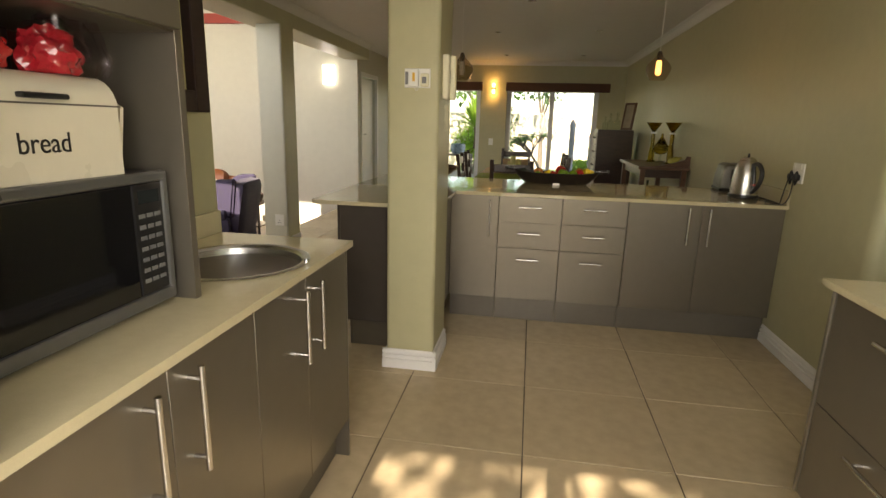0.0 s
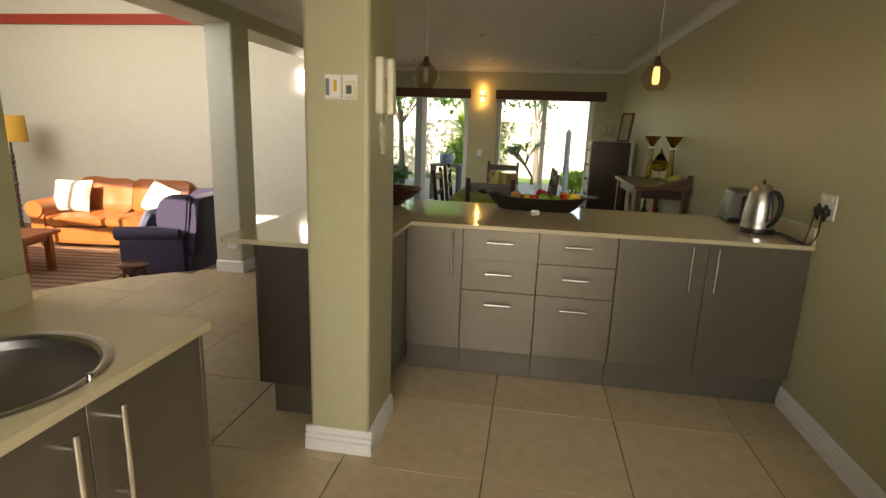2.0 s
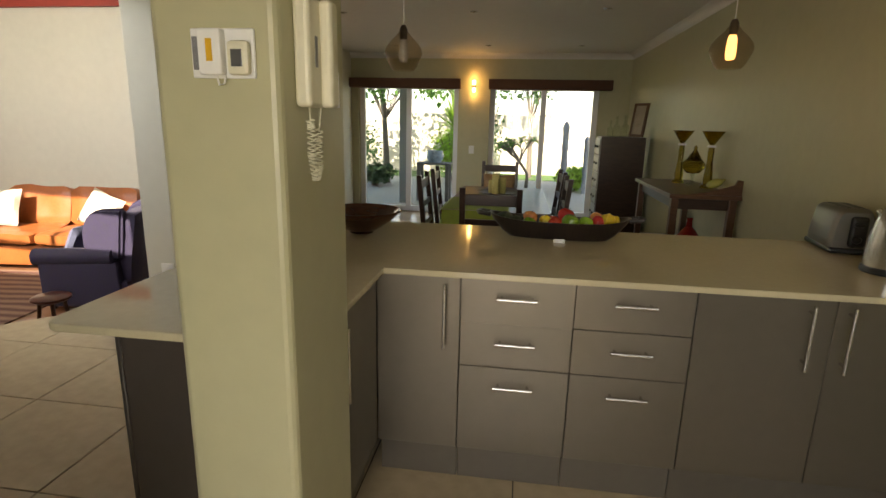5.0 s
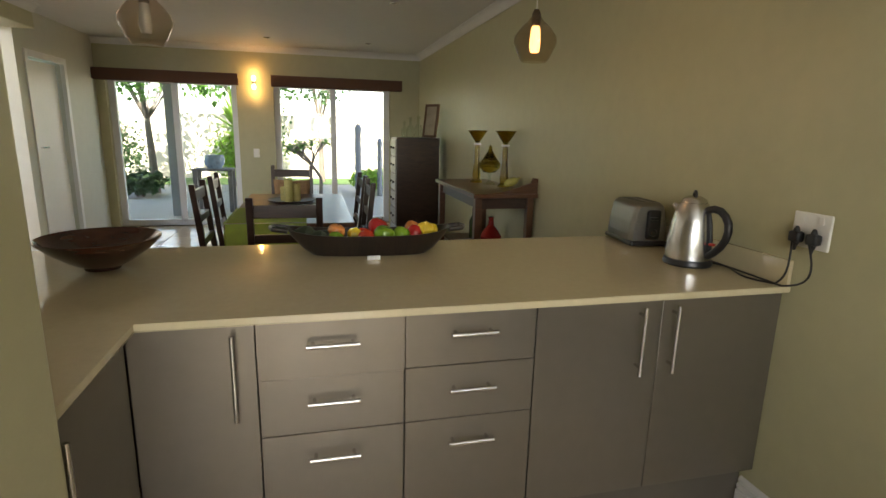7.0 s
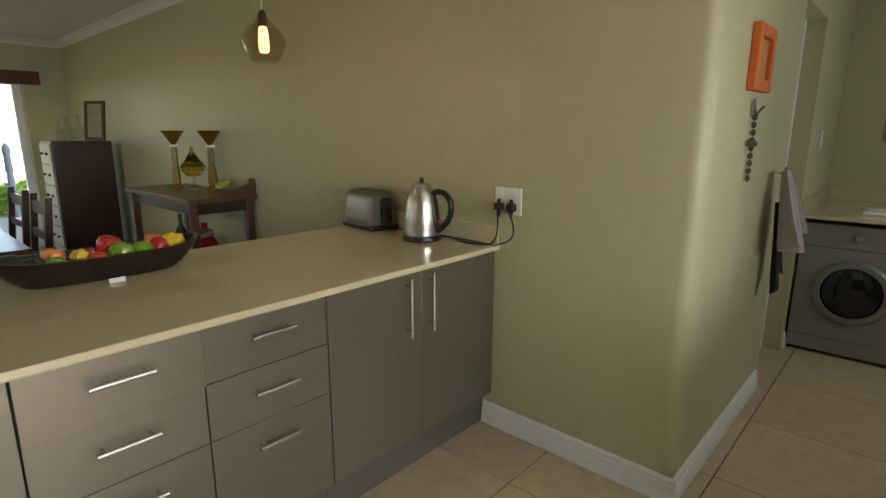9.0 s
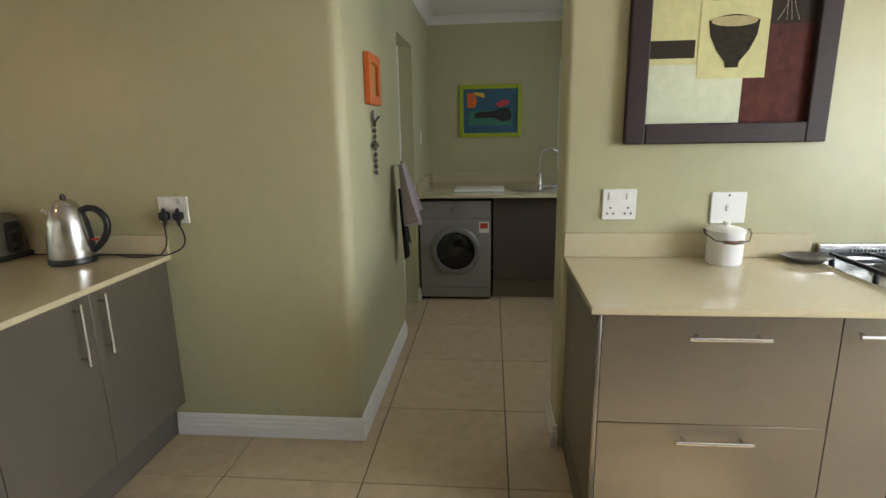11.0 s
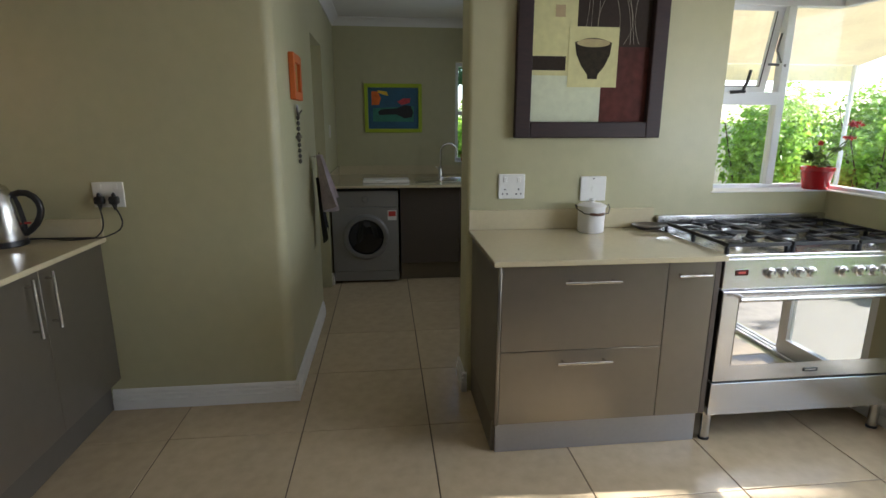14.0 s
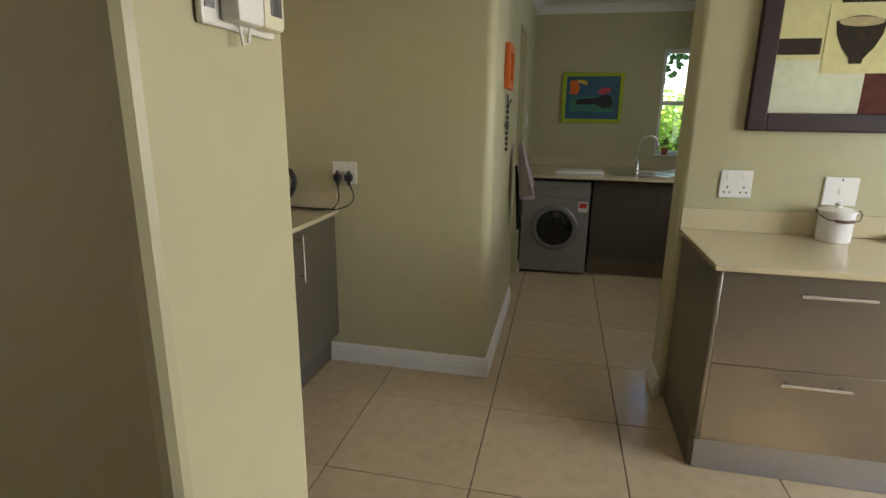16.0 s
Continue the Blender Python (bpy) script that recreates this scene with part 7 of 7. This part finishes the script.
for i, (x, y, r, h_) in enumerate(((5.9, -0.1, 0.8, 1.95), (6.3, -1.5, 0.9, 2.05), (7.1, 0.5, 0.8, 1.7), (6.0, -2.9, 0.85, 1.75), (7.4, -0.7, 0.9, 2.2), (6.9, -3.9, 0.9, 1.9), (7.6, -2.3, 0.8, 2.0), (6.4, 1.1, 0.7, 1.5), (4.4, -4.6, 0.8, 1.6), (5.4, -5.3, 0.9, 1.9), (3.5, -6.0, 0.8, 1.6), (5.1, -4.0, 0.7, 1.5), (6.5, -5.2, 0.9, 2.0), (4.4, -6.6, 0.9, 2.1))):
    bush(x, y, -0.04, r, h_ * 1.13, 4600, 0.085, BRIGHT, "bright green leafy shrub in the yard", 30 + i)
for i, (x, y, r, h_) in enumerate(((-3.2, 13.7, 0.55, 0.6), (-1.5, 15.0, 0.75, 1.7), (-4.6, 16.1, 1.0, 1.9), (1.25, 13.9, 0.45, 0.6), (-1.1, 16.3, 0.9, 2.5), (1.9, 14.5, 0.55, 0.6), (-6.2, 16.6, 1.3, 2.4))):
    bush(x, y, -0.06, r, h_, 1500, 0.10, (BRIGHT, LEAF_DARK)[i % 2 == 0], "green garden shrub beyond the veranda", 60 + i)
for i, (x, y, r, h_) in enumerate(((-0.80, -2.3, 0.45, 0.36), (-1.35, -1.75, 0.45, 0.4), (-0.9, -3.1, 0.55, 0.45), (-1.9, -2.8, 0.6, 0.6), (-2.5, -2.2, 0.6, 0.65), (-2.4, -3.4, 0.7, 0.8))):
    bush(x, y, -0.045 if x > -1.6 else -0.41, r, h_ + (0 if x > -1.6 else 0.36), 1800, 0.08, BRIGHT, "low bright green border plant beside the terrace", 90 + i)
for i, (x, y, r, h_) in enumerate(((-1.2, -7.6, 0.8, 1.2), (0.6, -7.9, 0.9, 1.3), (2.4, -7.6, 0.8, 1.2))):
    bush(x, y, -0.06, r, h_, 1500, 0.10, LEAF, "green garden shrub beyond the patio", 80 + i)


def tree(x, y, z, h_, r, n, size, mat, label, seed, lift=0.6, lean=0.3):
    t = thing("tree", pose(x, y, z), label, "tree", "garden trees")
    rnd = random.Random(seed)
    tb = bmesh.new()
    top = Vector((lean * rnd.uniform(-1, 1), lean * rnd.uniform(-1, 1), h_ * lift))
    tube(tb, [(0, 0, -0.1), (top.x * 0.3, top.y * 0.3, top.z * 0.4), tuple(top)], 0.10 * h_ / 4, 10, 0.05 * h_ / 4)
    lb = bmesh.new()
    for k in range(9):
        a, q = k * 2.4 + rnd.uniform(-0.4, 0.4), rnd.uniform(0.35, 0.95)
        e = top + Vector((q * r * math.cos(a), q * r * math.sin(a), h_ * (1 - lift) * rnd.uniform(0.25, 0.9)))
        tube(tb, [tuple(top * 0.8), tuple(top.lerp(e, 0.5) + Vector((0, 0, 0.1))), tuple(e)], 0.035 * h_ / 4, 6, 0.01)
        leaf_cloud(lb, n // 9, e, (r * 0.5, r * 0.5, h_ * 0.16), size, seed * 5 + k, 0.5, 0.2)
    part("trunk", tb, material("grey_bark", (0.16, 0.13, 0.10), 0.9, var=0.3, scale=12, bump=0.6, bscale=40) if "grey_bark" not in bpy.data.materials else bpy.data.materials["grey_bark"], t)
    part("crown", lb, mat, t, "", False)
    return t


# first tree is out of view, added so its crown dapples the sun indoors
tree(0.2, -5.6, -0.05, 6.4, 2.1, 4200, 0.17, LEAF_DARK, "unseen leafy tree added to filter the sun at the kitchen door", 5, 0.66)
tree(11.5, -2.0, -0.7, 5.5, 2.2, 3500, 0.22, LEAF_DARK, "dark tree beyond the garden wall", 7, 0.5)
tree(12.5, 1.5, -0.7, 4.6, 2.0, 3000, 0.22, LEAF_DARK, "dark tree beyond the garden wall", 8, 0.5)
tree(-3.1, 14.3, -0.05, 3.8, 1.4, 2600, 0.13, LEAF, "slender garden tree beyond the veranda", 9, 0.5, 0.5)
tree(-1.6, 16.9, -0.05, 4.8, 2.1, 4200, 0.16, LEAF, "leafy tree before the garden wall", 10, 0.45)
tree(0.35, 17.0, -0.05, 3.6, 0.8, 900, 0.12, LEAF_DARK, "small dark tree before the garden wall", 11, 0.5)

# unseen overhang, sized to limit the sun patch on the kitchen floor
setting("roof_eave", cube(-1.6, STOVE_X + 0.2, SOUTH_Y - 1.61, SOUTH_Y - 0.2, 2.46, 2.54), CEIL, "unseen white roof overhang added to hold back the sun", "roof")

# cream shade awning beyond the corner window
CANVAS = leaf_material("cream_canvas", (0.80, 0.72, 0.54), 0.65)
aw = thing("shade_awning", pose(0, 0, 0), "cream canvas shade awning over the yard", "awning")
part("canopy", moved(prism(bmesh.new(), [(0, 0), (2.4, 0), (2.4, 4.2), (0, 4.2)], 0, 0.004), pose(2.55, -3.3, 2.62, 0, 13)), CANVAS, aw, "", False)
part("valance", cube(4.895, 4.90, -3.3, 0.9, 1.90, 2.08), CANVAS, aw, "", False)
for y in (-3.2, 0.8):
    part("pole", tube(bmesh.new(), [(4.85, y, -0.04), (4.85, y, 2.08)], 0.025, 10), ALU, aw)

# yucca, pot on a stand, bare frangipani and cactus outside the dining doors
sn = thing("plant_stand", pose(-1.52, 11.7, -0.03) @ Matrix.Scale(1.08, 4), "grey wooden stand outside the glass door", "stand")
GREYWOOD = material("weathered_grey_wood", (0.16, 0.15, 0.15), 0.7, var=0.2, scale=12)
part("top", cube(-0.29, 0.29, -0.2, 0.2, 0.63, 0.66, bev=0.004), GREYWOOD, sn)
for x in (-0.25, 0.25):
    for y in (-0.16, 0.16):
        part("leg", cube(x - 0.03, x + 0.03, y - 0.03, y + 0.03, 0, 0.63), GREYWOOD, sn)
po = thing("porcelain_pot", pose(-1.51, 11.7, 0.684), "blue and white porcelain pot on the stand", "pot")
part("pot", lathe(bmesh.new(), [(0, 0), (0.10, 0), (0.15, 0.06), (0.165, 0.13), (0.15, 0.2), (0.155, 0.22), (0.14, 0.22), (0.13, 0.18), (0, 0.17)], 32), material("blue_white_glaze", (0.28, 0.36, 0.48), 0.2, var=0.7, scale=14), po)
def yucca(x, y, z, n, ln, seed):
    t = thing("yucca", pose(x, y, z), "spiky green yucca behind the stand", "plant", "yuccas")
    rnd = random.Random(seed)
    bm = bmesh.new()
    for k in range(n):
        a, e = rnd.uniform(0, 6.28), rnd.uniform(0.15, 1.4)
        d = Vector((math.cos(a) * math.cos(e), math.sin(a) * math.cos(e), math.sin(e)))
        s_ = Vector((-math.sin(a), math.cos(a), 0))
        l = ln * rnd.uniform(0.7, 1.1)
        p = [Vector((0, 0, 0.5)) + d * l * q - Vector((0, 0, 0.35 * l * q * q * (1 - e / 1.6))) for q in (0.05, 0.4, 0.75, 1.0)]
        w = [0.02, 0.024, 0.016, 0.001]
        L = [bm.verts.new(c - s_ * ww) for c, ww in zip(p, w)]
        R = [bm.verts.new(c + s_ * ww) for c, ww in zip(p, w)]
        for i in range(3):
            bm.faces.new((L[i], R[i], R[i + 1], L[i + 1]))
    part("leaves", bm, BRIGHT, t, "", False)
    part("trunk", tube(bmesh.new(), [(0, 0, -0.05), (0.02, 0, 0.3), (0, 0, 0.52)], 0.06, 10, 0.05), MIDWOOD, t)
yucca(-1.4, 14.2, 0.75, 150, 1.0, 4)
yucca(-0.9, 15.0, 0.15, 90, 0.8, 5)
fg = thing("frangipani", pose(0.24, 13.6, -0.05) @ Matrix.Scale(1.1, 4), "low branching frangipani shrub with few leaves", "shrub")
rnd = random.Random(12)
fbm, tips = bmesh.new(), []
def branch(p, d, l, r, k):
    q = p + d * l
    tube(fbm, [tuple(p), tuple(p.lerp(q, 0.5) + Vector((0, 0, 0.02))), tuple(q)], r, 8, r * 0.75)
    if k == 0:
        tips.append(q)
        return
    for s_ in range(3 if k > 1 else 2):
        a = rnd.uniform(0, 6.28)
        branch(q, (d + Vector((1.0 * math.cos(a), 1.0 * math.sin(a), 0.3))).normalized(), l * 0.78, r * 0.72, k - 1)
branch(Vector((0, 0, -0.05)), Vector((0.05, 0, 1)), 0.40, 0.04, 4)
part("branches", fbm, bpy.data.materials["grey_bark"], fg)
lbm = bmesh.new()
for i, q in enumerate(tips):
    leaf_cloud(lbm, 5, q - Vector((0, 0, 0.02)), (0.13, 0.13, 0.10), 0.065, 100 + i, 0.4, 0.3)
part("leaves", lbm, LEAF, fg, "", False)
cc = thing("cactus", pose(1.03, 13.5, -0.05) @ Matrix.Scale(1.1, 4), "two tall grey-blue cactus columns in the garden", "cactus")
CACT = material("cactus_grey", (0.20, 0.22, 0.26), 0.7, var=0.2, scale=20)
for cx, cy, ch, cr in ((0, 0, 1.42, 0.06), (0.42, 0.05, 1.15, 0.05)):
    ring = [(0, 0), (cr, 0)] + [(cr * (1.0 + 0.16 * math.sin(k * 2.3) + 0.08 * math.sin(k * 5.1)), ch * k / 22) for k in range(1, 21)] + [(cr * 0.6, ch * 0.98), (0, ch)]
    part("column", lathe(bmesh.new(), ring, 12, (cx, cy, 0)), CACT, cc)

# ---- floor tiles ----
def clip(poly, px, py, nx, ny):
    """The part of a convex outline on the side of the line to which (nx, ny) points."""
    out = []
    for a, b in zip(poly, poly[1:] + poly[:1]):
        da, db = (a[0] - px) * nx + (a[1] - py) * ny, (b[0] - px) * nx + (b[1] - py) * ny
        if da >= 0:
            out.append(a)
        if da * db < 0:
            k = da / (da - db)
            out.append((a[0] + k * (b[0] - a[0]), a[1] + k * (b[1] - a[1])))
    return out


PITCH, TX, TY = 0.603, 0.12, 3.20
floor_ob = bpy.data.objects["floor"]
whole = mesh_of("tile", box(bmesh.new(), 0.0025, PITCH - 0.0025, 0.0025, PITCH - 0.0025, -0.012, 0.0, bev=0.0015, seg=1), TILE)
for i in range(-8, 9):
    for j in range(-6, 12):
        x, y = TX + i * PITCH, TY + j * PITCH
        cx, cy = x + PITCH / 2, y + PITCH / 2
        if cx > EAST_X + 0.5 and not (0.5 < cy < CORNER_Y + 0.5):
            continue
        if y + PITCH < SOUTH_Y or y > FAR_Y or x > BACK_X or (cx < -3.0 and cy < 2.6) or (cx < -1.4 and cy < 0.7):
            continue
        poly = [(x + 0.0025, y + 0.0025), (x + PITCH - 0.0025, y + 0.0025), (x + PITCH - 0.0025, y + PITCH - 0.0025), (x + 0.0025, y + PITCH - 0.0025)]
        cut = poly
        for a, b in zip(EDGE, EDGE[1:]):
            nx, ny = -(b[1] - a[1]), (b[0] - a[0])
            if nx < 0:
                nx, ny = -nx, -ny
            if min(a[1], b[1]) - PITCH < y < max(a[1], b[1]) and cut:
                if x < max(a[0], b[0]) + 0.05:
                    cut = clip(cut, a[0] + 0.01, a[1], nx, ny)
        if y > 4.9 and cut:
            cut = clip(cut, -2.82, 0, 1, 0)
        cut = clip(cut, 0, SOUTH_Y, 0, 1) if cut else cut
        if len(cut) < 3:
            continue
        if cut == poly:
            o = new("tile", whole)
            o.location = (x, y, 0)
        else:
            o = new("tile", mesh_of("tile", prism(bmesh.new(), cut, -0.012, 0.0), TILE, False))
        o.parent = floor_ob
